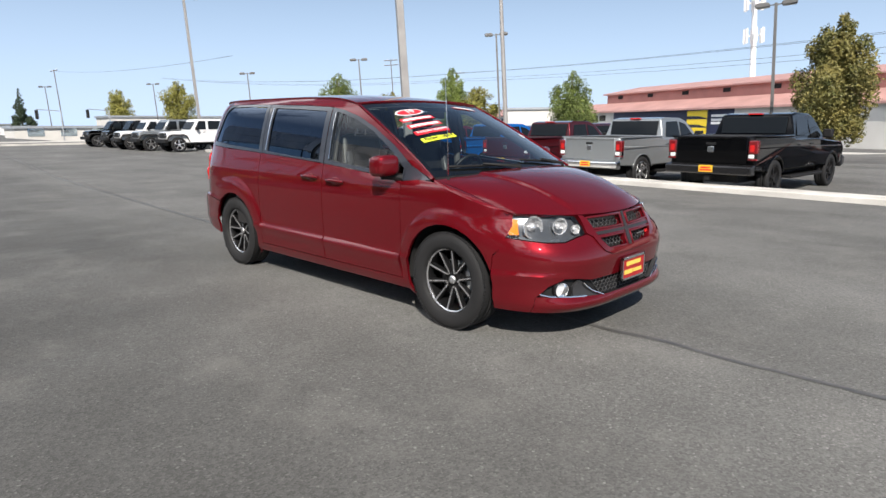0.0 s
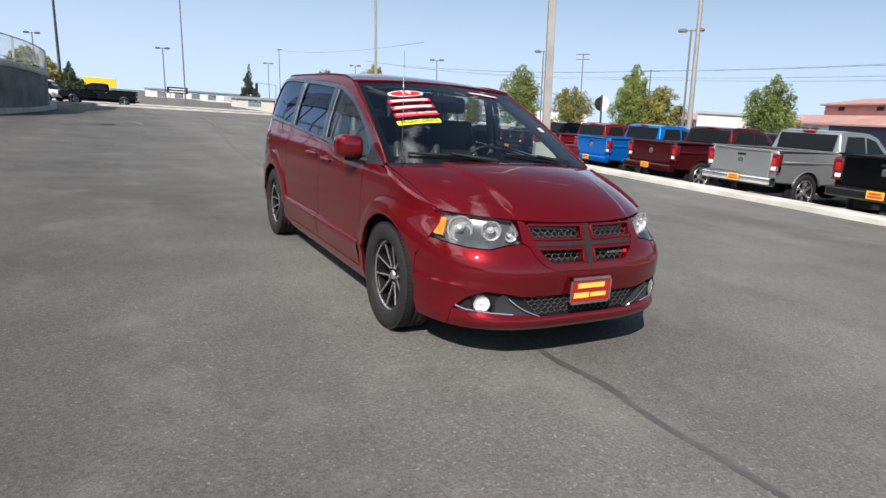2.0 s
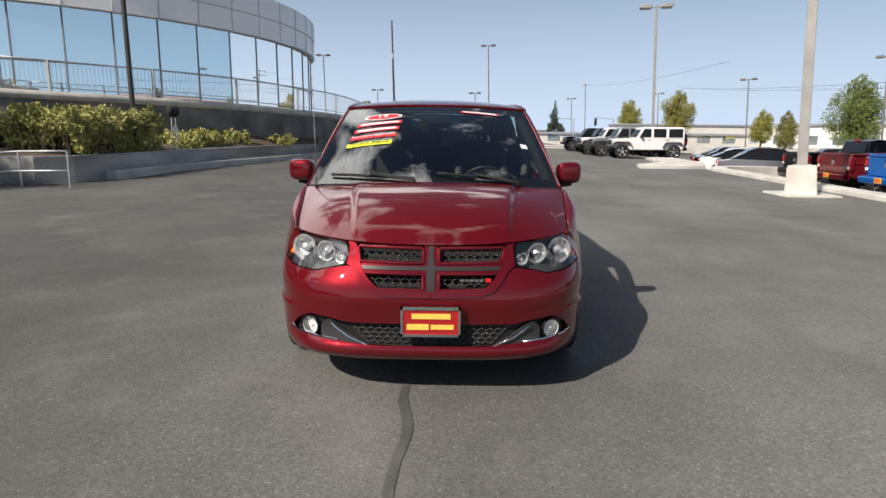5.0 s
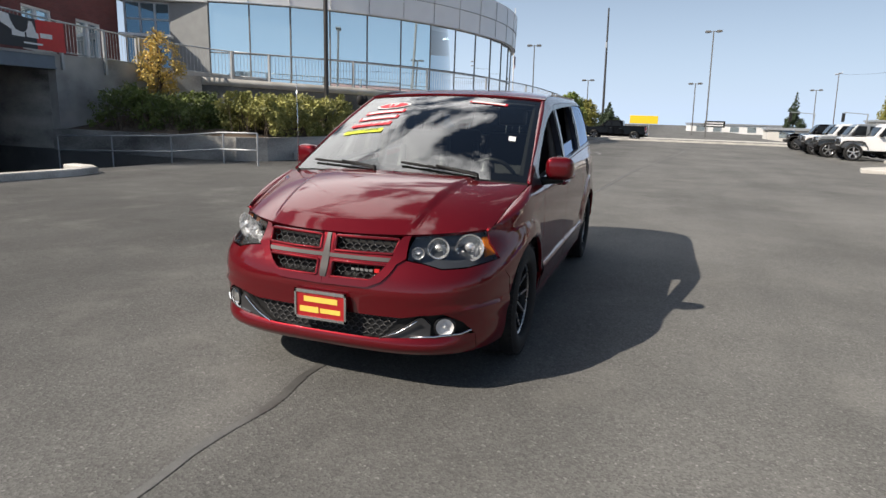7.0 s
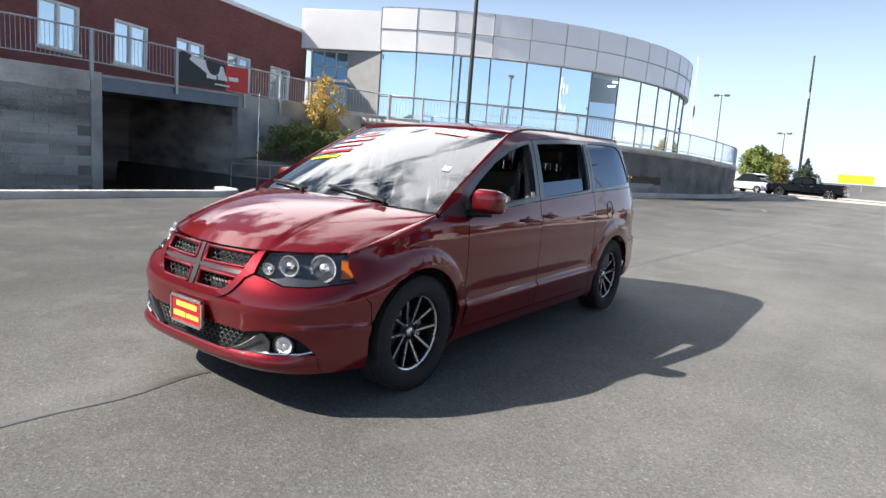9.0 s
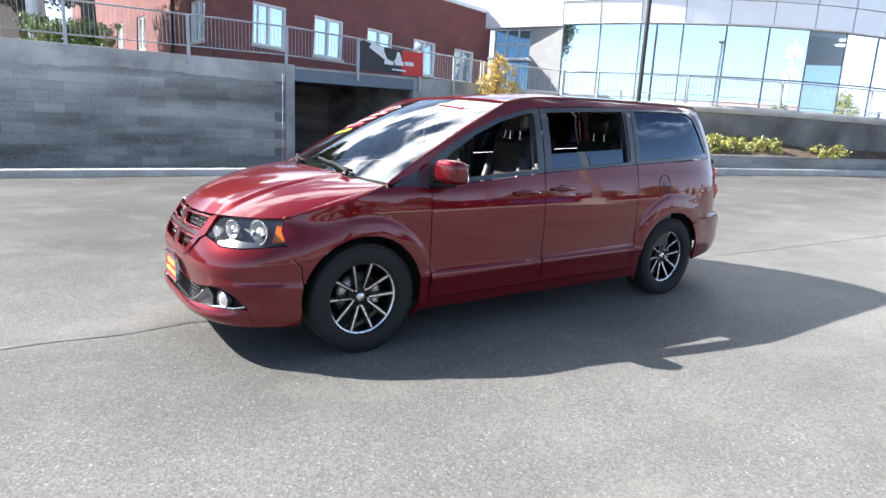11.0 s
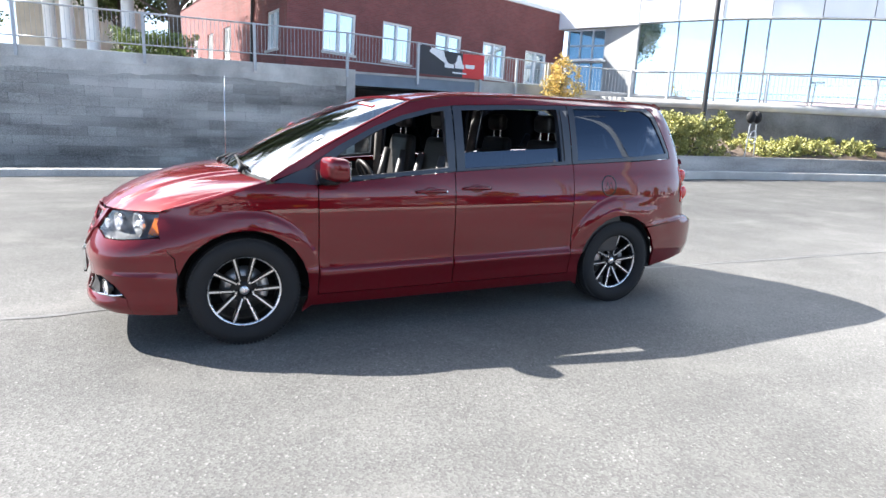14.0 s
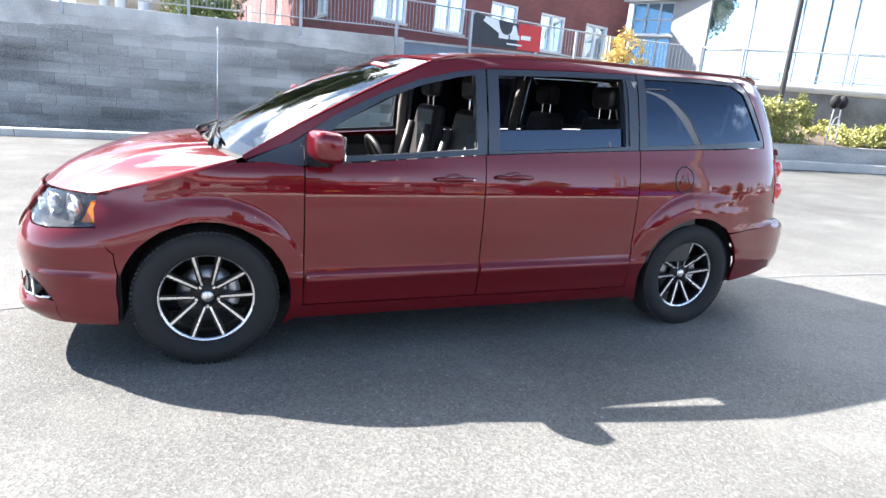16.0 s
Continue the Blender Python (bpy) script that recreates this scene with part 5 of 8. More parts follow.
def alloy(r_rim, spokes, m_black, m_face, parent, depth=0.06):
    """A rim with paired spokes; its face looks along +y."""
    bm = lathe([(r_rim + 0.004, -0.10), (r_rim - 0.006, -0.10), (r_rim - 0.020, -0.02), (r_rim - 0.022, 0.050), (r_rim - 0.012, 0.068), (r_rim + 0.004, 0.070)], 48)
    rim = part("rim", bm, m_black, parent)
    bm = lathe([(r_rim - 0.014, 0.066), (r_rim - 0.006, 0.073), (r_rim + 0.004, 0.072)], 48)
    part("rim_edge", bm, m_face, rim)
    bm = bmesh.new()
    face = bmesh.new()
    for i in range(spokes):
        base = (i + 0.0) * math.tau / spokes + math.pi / 2
        for sg in (-1, 1):
            a0, a1 = base + sg * 0.30, base + sg * 0.285
            p0 = Vector((0.062 * math.cos(base + sg * 0.42), 0.036, 0.062 * math.sin(base + sg * 0.42)))
            p1 = Vector(((r_rim - 0.008) * math.cos(a1), 0.064, (r_rim - 0.008) * math.sin(a1)))
            d = (p1 - p0).normalized()
            t = d.cross(Vector((0, 1, 0))).normalized()
            n = t.cross(d)
            if n.y < 0:
                n.negate()
            for b, w0, w1, h0, h1 in ((bm, 0.014, 0.016, -0.035, -0.002), (face, 0.0048, 0.0060, -0.004, 0.002)):
                vs = []
                for p, ww in ((p0, w0), (p1, w1)):
                    for tt, hh in ((-1, h0), (1, h0), (1, h1), (-1, h1)):
                        vs.append(b.verts.new(p + t * tt * ww + n * hh))
                for q in ((0, 1, 2, 3), (7, 6, 5, 4), (0, 4, 5, 1), (1, 5, 6, 2), (2, 6, 7, 3), (3, 7, 4, 0)):
                    b.faces.new([vs[z] for z in q])
        # web that joins a pair near the hub
        m = Matrix.Rotation(-(base - math.pi / 2), 4, "Y")
        add_box(bm, (-0.030, 0.005, 0.045), (0.030, 0.030, 0.085), m)
    bmesh.ops.recalc_face_normals(bm, faces=bm.faces)
    bmesh.ops.recalc_face_normals(face, faces=face.faces)
    sp = part("spokes", bm, m_black, rim)
    part("spoke_face", face, m_face, rim)
    bm = lathe([(0.075, -0.02), (0.072, 0.022), (0.045, 0.034), (0.030, 0.036), (0.001, 0.036)], 24)
    part("hub", bm, m_black, rim)
    bm = lathe([(0.031, 0.030), (0.030, 0.044), (0.022, 0.049), (0.001, 0.050)], 20)
    part("centre_cap", bm, m_face, rim)
    for i in range(5):
        a = (i + 0.5) * math.tau / 5 + math.pi / 2
        bm = bmesh.new()
        bmesh.ops.create_cone(bm, cap_ends=True, segments=6, radius1=0.010, radius2=0.008, depth=0.03, matrix=Matrix.Translation((0.056 * math.cos(a), 0.030, 0.056 * math.sin(a))) @ Matrix.Rotation(radians(-90), 4, "X"))
        part("wheel_nut", bm, m_face, rim)
    return rim


RIM_BLACK = surface("rim black", (0.008, 0.008, 0.0085), 0.4, var=0.06, scale=9, fine=140, bump=0.0, coat=0.12, spec=0.18)
ROTOR = plain("brake steel", (0.32, 0.31, 0.30), 0.35, 0.9)
for ax in (AXLE, -AXLE):
    for k in (1, -1):
        spin = random.uniform(0, 72)
        bm = lathe(tyre_profile(TYRE_R, 0.225, 0.232), 72, True)
        hub_m = Matrix.Translation((ax, k * 0.822, HUB + 0.003)) @ Matrix.Rotation(0 if k > 0 else math.pi, 4, "Z")
        ty = part("wheel", bm, RUBBER, van, "ten-spoke black and machined alloy wheel", m=hub_m, sharp=30)
        tagged(part("tread", tread(bmesh.new(), TYRE_R, 0.225), RUBBER, ty), kind="stuff")
        rm = alloy(0.236, 5, RIM_BLACK, ALLOY, ty)
        rm.matrix_basis = Matrix.Rotation(radians({(1, 1): 0, (1, -1): 12, (-1, 1): 5, (-1, -1): 30}[(1 if ax > 0 else -1, k)]), 4, "Y")
        part("brake_disc", lathe([(0.15, -0.03), (0.15, -0.012), (0.07, -0.012)], 32), ROTOR, ty)
        cal = bmesh.new()
        add_grid(cal, lambda u, v: Vector((lerp(0.10, 0.165, v) * math.cos(radians(lerp(150, 205, u))), 0.010 - 0.02 * abs(2 * v - 1) ** 3, lerp(0.10, 0.165, v) * math.sin(radians(lerp(150, 205, u))))), 8, 5)
        part("caliper", cal, plain("caliper grey" + str(ax) + str(k), (0.5, 0.5, 0.5), 0.4, 0.6), ty)

# ---- the terrace, its walls and railings ----
WALL_Y = -17.6


def brick_material():
    m, nt, p = nodes_of("red brickwork")
    geo = nt.nodes.new("ShaderNodeNewGeometry")
    mp = nt.nodes.new("ShaderNodeMapping")
    mp.inputs["Rotation"].default_value = (radians(90), 0, 0)
    nt.links.new(geo.outputs["Position"], mp.inputs["Vector"])
    b = nt.nodes.new("ShaderNodeTexBrick")
    b.inputs["Scale"].default_value = 1.0
    b.inputs["Brick Width"].default_value, b.inputs["Row Height"].default_value, b.inputs["Mortar Size"].default_value = 0.21, 0.075, 0.006
    b.inputs["Color1"].default_value, b.inputs["Color2"].default_value, b.inputs["Mortar"].default_value = (0.215, 0.066, 0.060, 1), (0.165, 0.050, 0.047, 1), (0.17, 0.105, 0.097, 1)
    nt.links.new(mp.outputs[0], b.inputs["Vector"])
    n = nt.nodes.new("ShaderNodeTexNoise")
    n.inputs["Scale"].default_value, n.inputs["Detail"].default_value = 0.7, 6
    nt.links.new(geo.outputs["Position"], n.inputs["Vector"])
    mix = nt.nodes.new("ShaderNodeMix")
    mix.data_type, mix.blend_type = "RGBA", "OVERLAY"
    mix.inputs["Factor"].default_value = 0.35
    nt.links.new(b.outputs["Color"], mix.inputs[6])
    nt.links.new(n.outputs["Fac"], mix.inputs[7])
    nt.links.new(mix.outputs[2], p.inputs["Base Color"])
    p.inputs["Roughness"].default_value = 0.85
    bp = nt.nodes.new("ShaderNodeBump")
    bp.inputs["Strength"].default_value, bp.inputs["Distance"].default_value = 0.4, 0.01
    nt.links.new(b.outputs["Fac"], bp.inputs["Height"])
    bp.invert = True
    nt.links.new(bp.outputs["Normal"], p.inputs["Normal"])
    return m


BRICKWORK = brick_material()
SHOP_GLASS = mirror_glass("sky-blue coated glass", (0.62, 0.77, 0.83), 0.012, 0.92)
MULLION = surface("grey anodised mullion", (0.16, 0.165, 0.17), 0.45, 0.4, var=0.1, scale=3, bump=0.02)
SHOP_CLEAR = glass("showroom glass", (0.42, 0.60, 0.72), 0.62, 1.42)
WIN_GLASS = mirror_glass("bright window glass", (0.62, 0.72, 0.76), 0.03, 0.8)

# retaining wall: core, cap, and the block face laid last in this file
core = part("retaining_wall", box((-4.78, WALL_Y - 0.35, -1.2), (30, WALL_Y - 0.016, 2.80)), MORTAR)
tagged(core, "weathered grey concrete block retaining wall with a concrete cap", "wall", kind="structure")
part("wall_cap", box((-4.78, WALL_Y - 0.45, 2.80), (30, WALL_Y + 0.03, 3.18)), CAP_STONE, core, bevel=0.02)
bm = bmesh.new()
last = None
for k in range(290):
    x = -4.77 + 0.12 * k
    low = 2.56 + 0.16 * noise.noise(Vector((x * 0.35, 1.7, 0))) + 0.09 * noise.noise(Vector((x * 1.6, 4.2, 0))) + 0.04 * noise.noise(Vector((x * 5.0, 8.1, 0)))
    row = [bm.verts.new((x, y, z)) for y, z in ((WALL_Y + 0.022, 2.81), (WALL_Y + 0.017, low), (WALL_Y - 0.03, low - 0.01))]
    if last:
        for i in range(2):
            bm.faces.new((last[i], row[i], row[i + 1], last[i + 1]))
    last = row
bmesh.ops.recalc_face_normals(bm, faces=bm.faces)
part("cement_wash", bm, CAP_STONE, core)
part("wall_pier", box((-5.12, WALL_Y - 0.5, -1.2), (-4.78, WALL_Y + 0.05, 3.18)), CONCRETE_GREY, core, bevel=0.02)
slab = part("terrace_slab", box((-22.5, -46, 2.85), (32, WALL_Y - 0.451, 3.10)), CONCRETE_GREY)
tagged(slab, "grey concrete terrace deck above a wall", "terrace", kind="structure")
beam = part("bridge_beam", box((-10.15, WALL_Y - 0.30, 2.68), (-5.12, WALL_Y + 0.02, 3.04)), BLUE_STEEL)
tagged(beam, "blue-grey painted steel beam over a drive-through opening", "beam", kind="structure")
part("beam_flange", box((-10.15, WALL_Y - 0.34, 2.62), (-5.12, WALL_Y + 0.06, 2.68)), BLUE_STEEL, beam)
part("beam_top", box((-10.15, WALL_Y - 0.36, 3.04), (-5.12, WALL_Y + 0.08, 3.12)), CONCRETE_GREY, beam)
east = part("tunnel_wall", box((-14.8, WALL_Y - 0.35, -1.2), (-10.15, WALL_Y, 3.12)), CONCRETE_GREY)
tagged(east, "plain grey concrete wall beside an underpass", "wall", kind="structure")
for lo, hi in (((-4.9, -26, -1.2), (-4.55, WALL_Y - 0.36, 2.85)), ((-10.5, -26, -1.2), (-10.15, WALL_Y - 0.36, 2.85)), ((-10.5, -26.3, -1.2), (-4.55, -26, 2.85))):
    tagged(part("tunnel_inside", box(lo, hi), BLOCK), "dark block wall inside an underpass", "wall", kind="structure")


def railing(name, pts, spacing, label, height=1.08, post_at=None, bars=True, drop=0.35, gap=0.125, r_top=0.028):
    """A steel guard rail along points at deck level: posts, two rails, and upright bars."""
    rail = thing(name, label, "railing")
    total = along(pts, 120)
    lens = [0.0]
    for a, b in zip(total, total[1:]):
        lens.append(lens[-1] + (b - a).length)

    def at(d):
        i = min(len(lens) - 2, max(0, int(np.searchsorted(lens, d)) - 1))
        t = (d - lens[i]) / max(1e-6, lens[i + 1] - lens[i])
        return total[i].lerp(total[i + 1], t)
    ends = post_at if post_at is not None else [k * lens[-1] / max(1, round(lens[-1] / spacing)) for k in range(max(1, round(lens[-1] / spacing)) + 1)]
    post_mesh = finish(box((-0.045, -0.045, -drop), (0.045, 0.045, height + 0.03)), "post", GALV)
    for d in ends:
        o = new("post", post_mesh)
        o.parent = rail
        o.location = at(d)
    part("top_rail", tube([p + Vector((0, 0, height)) for p in total[::4]], r_top, 8), GALV, rail)
    part("bottom_rail", tube([p + Vector((0, 0, 0.12)) for p in total[::4]], 0.02, 8), GALV, rail)
    if bars:
        bar_mesh = finish(rod((0, 0, 0.12), (0, 0, height), 0.0075, seg=6), "bar", GALV)
        d = gap / 2
        while d < lens[-1]:
            o = new("bar", bar_mesh)
            o.parent = rail
            o.location = at(d)
            d += gap
    return rail


DECK = 3.24
railing("railing", [(26, WALL_Y + 0.06, DECK + 0.02), (5.3, WALL_Y + 0.06, DECK + 0.06)], 3.4, "galvanised steel railing on a concrete wall cap", gap=0.25)
railing("railing", [(5.3, WALL_Y + 0.06, DECK + 0.06), (-4.82, WALL_Y + 0.06, DECK + 0.12), (-7.6, WALL_Y + 0.08, DECK + 0.02), (-10.42, WALL_Y + 0.06, DECK - 0.17), (-13.6, WALL_Y + 0.06, DECK - 0.27)], 3.4, "galvanised steel railing with upright bars above a wall", post_at=[0.0, 3.42, 6.83, 10.1, 12.9, 15.7, 17.4, 18.85], drop=0.45)

# the black and red banner tied to the railing, its lettering as plain bars
ban = thing("banner", "sagging black and red vinyl banner tied to a railing", "banner")


def banner_at(u, v, out=0.0):
    x = lerp(-7.62, -10.50, u)
    top = lerp(4.33, 4.10, u)
    sag = 0.10 * math.sin(u * math.pi)
    z = lerp(top - sag, lerp(3.22, 3.16, u), v)
    return Vector((x, WALL_Y + 0.12 + out + 0.02 * math.sin(u * 17) * (1 - v), z))


def banner_piece(name, u0, u1, v0, v1, mt, out):
    return part(name, add_grid(bmesh.new(), lambda a, b: banner_at(lerp(u0, u1, a), lerp(v0, v1, b), out), 14, 6), mt, ban)


banner_piece("banner_cloth", 0, 1, 0, 1, plain("black vinyl", (0.03, 0.032, 0.04), 0.5), 0.0)
banner_piece("banner_end", 0.66, 1, 0, 1, SIGN_RED, 0.006)
bm = bmesh.new()
v = [bm.verts.new(banner_at(a, b, 0.008)) for a, b in ((0.0, 0.02), (0.62, 0.10), (0.66, 0.46), (0.40, 0.52))]
bm.faces.new(v)
part("banner_sweep", bm, WHITE_VINYL, ban)
for u0, u1, v0, v1 in ((0.38, 0.52, 0.50, 0.66), (0.54, 0.68, 0.46, 0.64), (0.70, 0.84, 0.44, 0.60), (0.50, 0.72, 0.80, 0.86)):
    banner_piece("banner_bar", u0, u1, v0, v1, WHITE_VINYL, 0.012)

# brick building: local x runs along its front, y out of it, z up from the terrace
TRUE_UP = Vector((-0.046, -0.031, 1.0)).normalized()


def upright(x, y, z=0.0, deg=0.0):
    """A plumb pose: the lot itself slopes a little."""
    return Matrix.Translation((x, y, z)) @ Vector((0, 0, 1)).rotation_difference(TRUE_UP).to_matrix().to_4x4() @ Matrix.Rotation(radians(deg), 4, "Z")


FRONT = Vector((14.9, 2.4, 0))
FRONT = (FRONT - TRUE_UP * FRONT.dot(TRUE_UP)).normalized()
OUT = TRUE_UP.cross(FRONT)
HALL_M = Matrix.Translation((-19.9, -25.2, 3.0)) @ Matrix((FRONT, OUT, TRUE_UP)).transposed().to_4x4()
hall = thing("brick_building", "long red brick building with white-framed windows and a pale roof edge", "building", HALL_M)
LEN, TOP = 16.5, 4.62
OPEN = [(1.25 + 3.0 * i, 2.85 + 3.0 * i, 0.55, 2.32) for i in range(5)]
SIDE = [(-2.5, -0.95, 0.5, 2.2), (-9.4, -8.1, 0.6, 2.3), (-12.7, -11.5, 0.6, 2.3), (-16.2, -15.0, 0.6, 2.3)]


def pierced(lo, hi, holes, put, thick):
    """One wall with openings; put(a, z) places a point of its face."""
    xs = sorted({lo, hi} | {o[0] for o in holes} | {o[1] for o in holes})
    zs = sorted({-0.6, TOP} | {o[2] for o in holes} | {o[3] for o in holes})
    bm = bmesh.new()
    vs = {(x, z): bm.verts.new(put(x, z)) for x in xs for z in zs}
    for x0, x1 in zip(xs, xs[1:]):
        for z0, z1 in zip(zs, zs[1:]):
            if not any(o[0] < (x0 + x1) / 2 < o[1] and o[2] < (z0 + z1) / 2 < o[3] for o in holes):
                bm.faces.new((vs[x0, z0], vs[x1, z0], vs[x1, z1], vs[x0, z1]))
    g = bmesh.ops.extrude_face_region(bm, geom=bm.faces[:])
    bmesh.ops.translate(bm, vec=thick, verts=[e for e in g["geom"] if isinstance(e, bmesh.types.BMVert)])
    bmesh.ops.recalc_face_normals(bm, faces=bm.faces)
    return bm


part("front_wall", pierced(0, LEN, OPEN, lambda a, z: (a, 0, z), (0, -0.35, 0)), BRICKWORK, hall, smooth=False)
part("side_wall", pierced(-22, -0.351, SIDE, lambda a, z: (LEN, a, z), (-0.35, 0, 0)), BRICKWORK, hall, smooth=False)
part("end_wall", box((0, -22, -0.6), (0.35, -0.351, TOP)), BRICKWORK, hall, smooth=False)
part("downpipe", rod((LEN + 0.08, -4.4, -0.3), (LEN + 0.08, -4.4, TOP), 0.07), DARK_STEEL, hall)
part("coping", box((-0.1, -22, TOP), (LEN + 0.1, 0.08, TOP + 0.2)), WHITE_PAINT, hall, bevel=0.02)
for x0, x1, z0, z1, m in [(*o, Matrix.Identity(4)) for o in OPEN] + [(*o, Matrix.Translation((LEN, 0, 0)) @ Matrix.Rotation(radians(-90), 4, "Z") @ Matrix.Diagonal((-1, 1, 1, 1))) for o in SIDE]:
    w = part("window", box((x0, -0.20, z0), (x1, -0.17, z1), m), WIN_GLASS, hall, "white-framed sash reflecting the sky")
    bm = bmesh.new()
    for lo, hi in (((x0, z0), (x0 + 0.09, z1)), ((x1 - 0.09, z0), (x1, z1)), ((x0 + 0.09, z0), (x1 - 0.09, z0 + 0.09)), ((x0 + 0.09, z1 - 0.09), (x1 - 0.09, z1)), (((x0 + x1) / 2 - 0.045, z0 + 0.09), ((x0 + x1) / 2 + 0.045, z1 - 0.09))):
        add_box(bm, (lo[0], -0.17, lo[1]), (hi[0], -0.06, hi[1]), m)
    part("window_frame", bm, WHITE_PAINT, w, smooth=False)
    part("blind", box((x0 + 0.1, -0.30, z0 + 0.1), ((x0 + x1) / 2 - 0.1, -0.28, z1 - 0.1), m), CONCRETE, w)
    part("window_sill", box((x0 - 0.06, -0.1, z0 - 0.1), (x1 + 0.06, 0.06, z0), m), CONCRETE, w)
# portico with round columns
porch = thing("portico", "pale portico with round white columns beyond a railing", "portico")
for x, y in ((5.6, -29.5), (4.75, -27.6), (3.75, -26.6), (2.35, -25.8)):
    part("column", rod((x, y, 3.1), (x, y, 6.6), 0.27, 0.25, 20), WHITE_PAINT, porch)
part("entablature", box((1.6, -34, 6.6), (8.4, -25.3, 7.5)), WHITE_PAINT, porch, bevel=0.04)
part("back_wall", box((1.6, -34.2, 3.1), (7.5, -34, 6.6)), surface("cream render", (0.55, 0.52, 0.46), 0.8, var=0.1, bump=0.1), porch)

# ---- the round glass showroom ----
CX, CY, RR = -36.4, -29.9, 24.55


def arc(deg, r, z):
    return Vector((CX + r * math.cos(radians(deg)), CY + r * math.sin(radians(deg)), z))


GX, GY, RG = -38.03, -26.81, 17.25


def glass_arc(deg, r, z):
    """A point of the round building, which stands plumb on the sloping lot."""
    dx, dy = r * math.cos(radians(deg)), r * math.sin(radians(deg))
    return Vector((GX + dx, GY + dy, z + 0.012 * dx - 0.009 * dy))


show = thing("showroom", "round glass car showroom with silver cladding above the panes", "building")
A0, DA = 19.54, 6.824
edges = [A0 + DA * i for i in range(17)]
G_LOW, G_MID, G_TOP, C_MID, C_TOP = 1.98, 4.25, 6.72, 7.85, 9.0
for i, (a0, a1) in enumerate(zip(edges, edges[1:])):
    for z0, z1 in ((G_LOW, G_MID), (G_MID, G_TOP)):
        mt = SHOP_CLEAR if i >= 6 else SHOP_GLASS
        part("pane", add_grid(bmesh.new(), lambda u, v: glass_arc(lerp(a0 + 0.1, a1 - 0.1, u), RG, lerp(z0 + 0.03, z1 - 0.03, v)), 1, 1, flip=True), mt, show)
for a in edges:
    bm = bmesh.new()
    add_tube(bm, [glass_arc(a, RG + 0.015, G_LOW), glass_arc(a, RG + 0.015, G_TOP + 0.02)], 0.042, 4)
    part("mullion", bm, MULLION, show, smooth=False)
for z in (G_LOW, G_MID, G_TOP):
    part("transom", tube([glass_arc(a, RG + 0.02, z) for a in np.linspace(A0, edges[-1], 40)], 0.036, 6), MULLION, show)


def band(r0, z0, r1, z1, a0, a1, n):
    return add_grid(bmesh.new(), lambda u, v: glass_arc(lerp(a0, a1, u), lerp(r0, r1, v), lerp(z0, z1, v)), n, 1, flip=True)


for (z0, z1, r) in ((G_TOP + 0.02, C_MID - 0.012, RG + 0.28), (C_MID + 0.012, C_TOP, RG + 0.31)):
    for a0, a1 in zip(edges, edges[1:]):
        part("cladding", flange(band(r, z0, r, z1, a0 + 0.05, a1 - 0.05, 3), 0.03), METAL_PANEL, show)
A9 = edges[-1]
part("soffit", band(RG - 1.5, G_TOP + 0.01, RG + 0.28, G_TOP + 0.01, A0, A9, 40), METAL_PANEL, show)
part("roof", add_grid(bmesh.new(), lambda u, v: glass_arc(lerp(A0, A9, u), lerp(0.5, RG + 0.3, v), C_TOP - 0.01), 40, 1), METAL_PANEL, show)
part("roof_edge", band(RG + 0.24, G_TOP + 0.1, RG + 0.24, C_TOP - 0.01, A0, A9, 40), DARK_STEEL, show)
part("floor", add_grid(bmesh.new(), lambda u, v: glass_arc(lerp(A0, A9, u), lerp(0.5, RG, v), G_LOW), 40, 1), surface("dark showroom tile", (0.12, 0.12, 0.125), 0.4, var=0.1, bump=0.02), show)
part("ceiling", add_grid(bmesh.new(), lambda u, v: glass_arc(lerp(A0, A9, u), lerp(0.5, RG - 0.1, v), G_TOP + 0.05), 40, 1), surface("showroom ceiling", (0.42, 0.43, 0.44), 0.8, var=0.06, bump=0.02), show)
part("core_wall", band(9.5, G_LOW, 9.5, G_TOP, A0, A9, 30), surface("showroom wall", (0.20, 0.20, 0.20), 0.8, var=0.1, bump=0.05), show)
for a in (81, 102):
    part("inner_column", rod(glass_arc(a, RG - 1.6, G_LOW), glass_arc(a, RG - 1.6, G_TOP), 0.30, seg=14), WHITE_PAINT, show)
CEILING_LAMP = bpy.data.materials.new("ceiling lamp")
CEILING_LAMP.use_nodes = True
lampb = CEILING_LAMP.node_tree.nodes["Principled BSDF"]
lampb.inputs["Emission Color"].default_value, lampb.inputs["Emission Strength"].default_value = (1.0, 0.97, 0.9, 1), 5.0
for a, r in ((62, 15.6), (67, 14.4), (73, 15.6), (79, 14.2), (86, 15.2), (66, 11.8), (76, 11.9)):
    bm = bmesh.new()
    bmesh.ops.create_cone(bm, cap_ends=True, segments=16, radius1=0.24, radius2=0.24, depth=0.06, matrix=Matrix.Translation(glass_arc(a, r, G_TOP)))
    part("ceiling_lamp", bm, CEILING_LAMP, show)


def wall_between(p, q, z0, z1, thick):
    d = Vector((q[0] - p[0], q[1] - p[1], 0))
    m = Matrix.Translation((p[0], p[1], 0)) @ Matrix.Rotation(math.atan2(d.y, d.x), 4, "Z")
    return box((0, -thick / 2, z0), (d.length, thick / 2, z1)), m


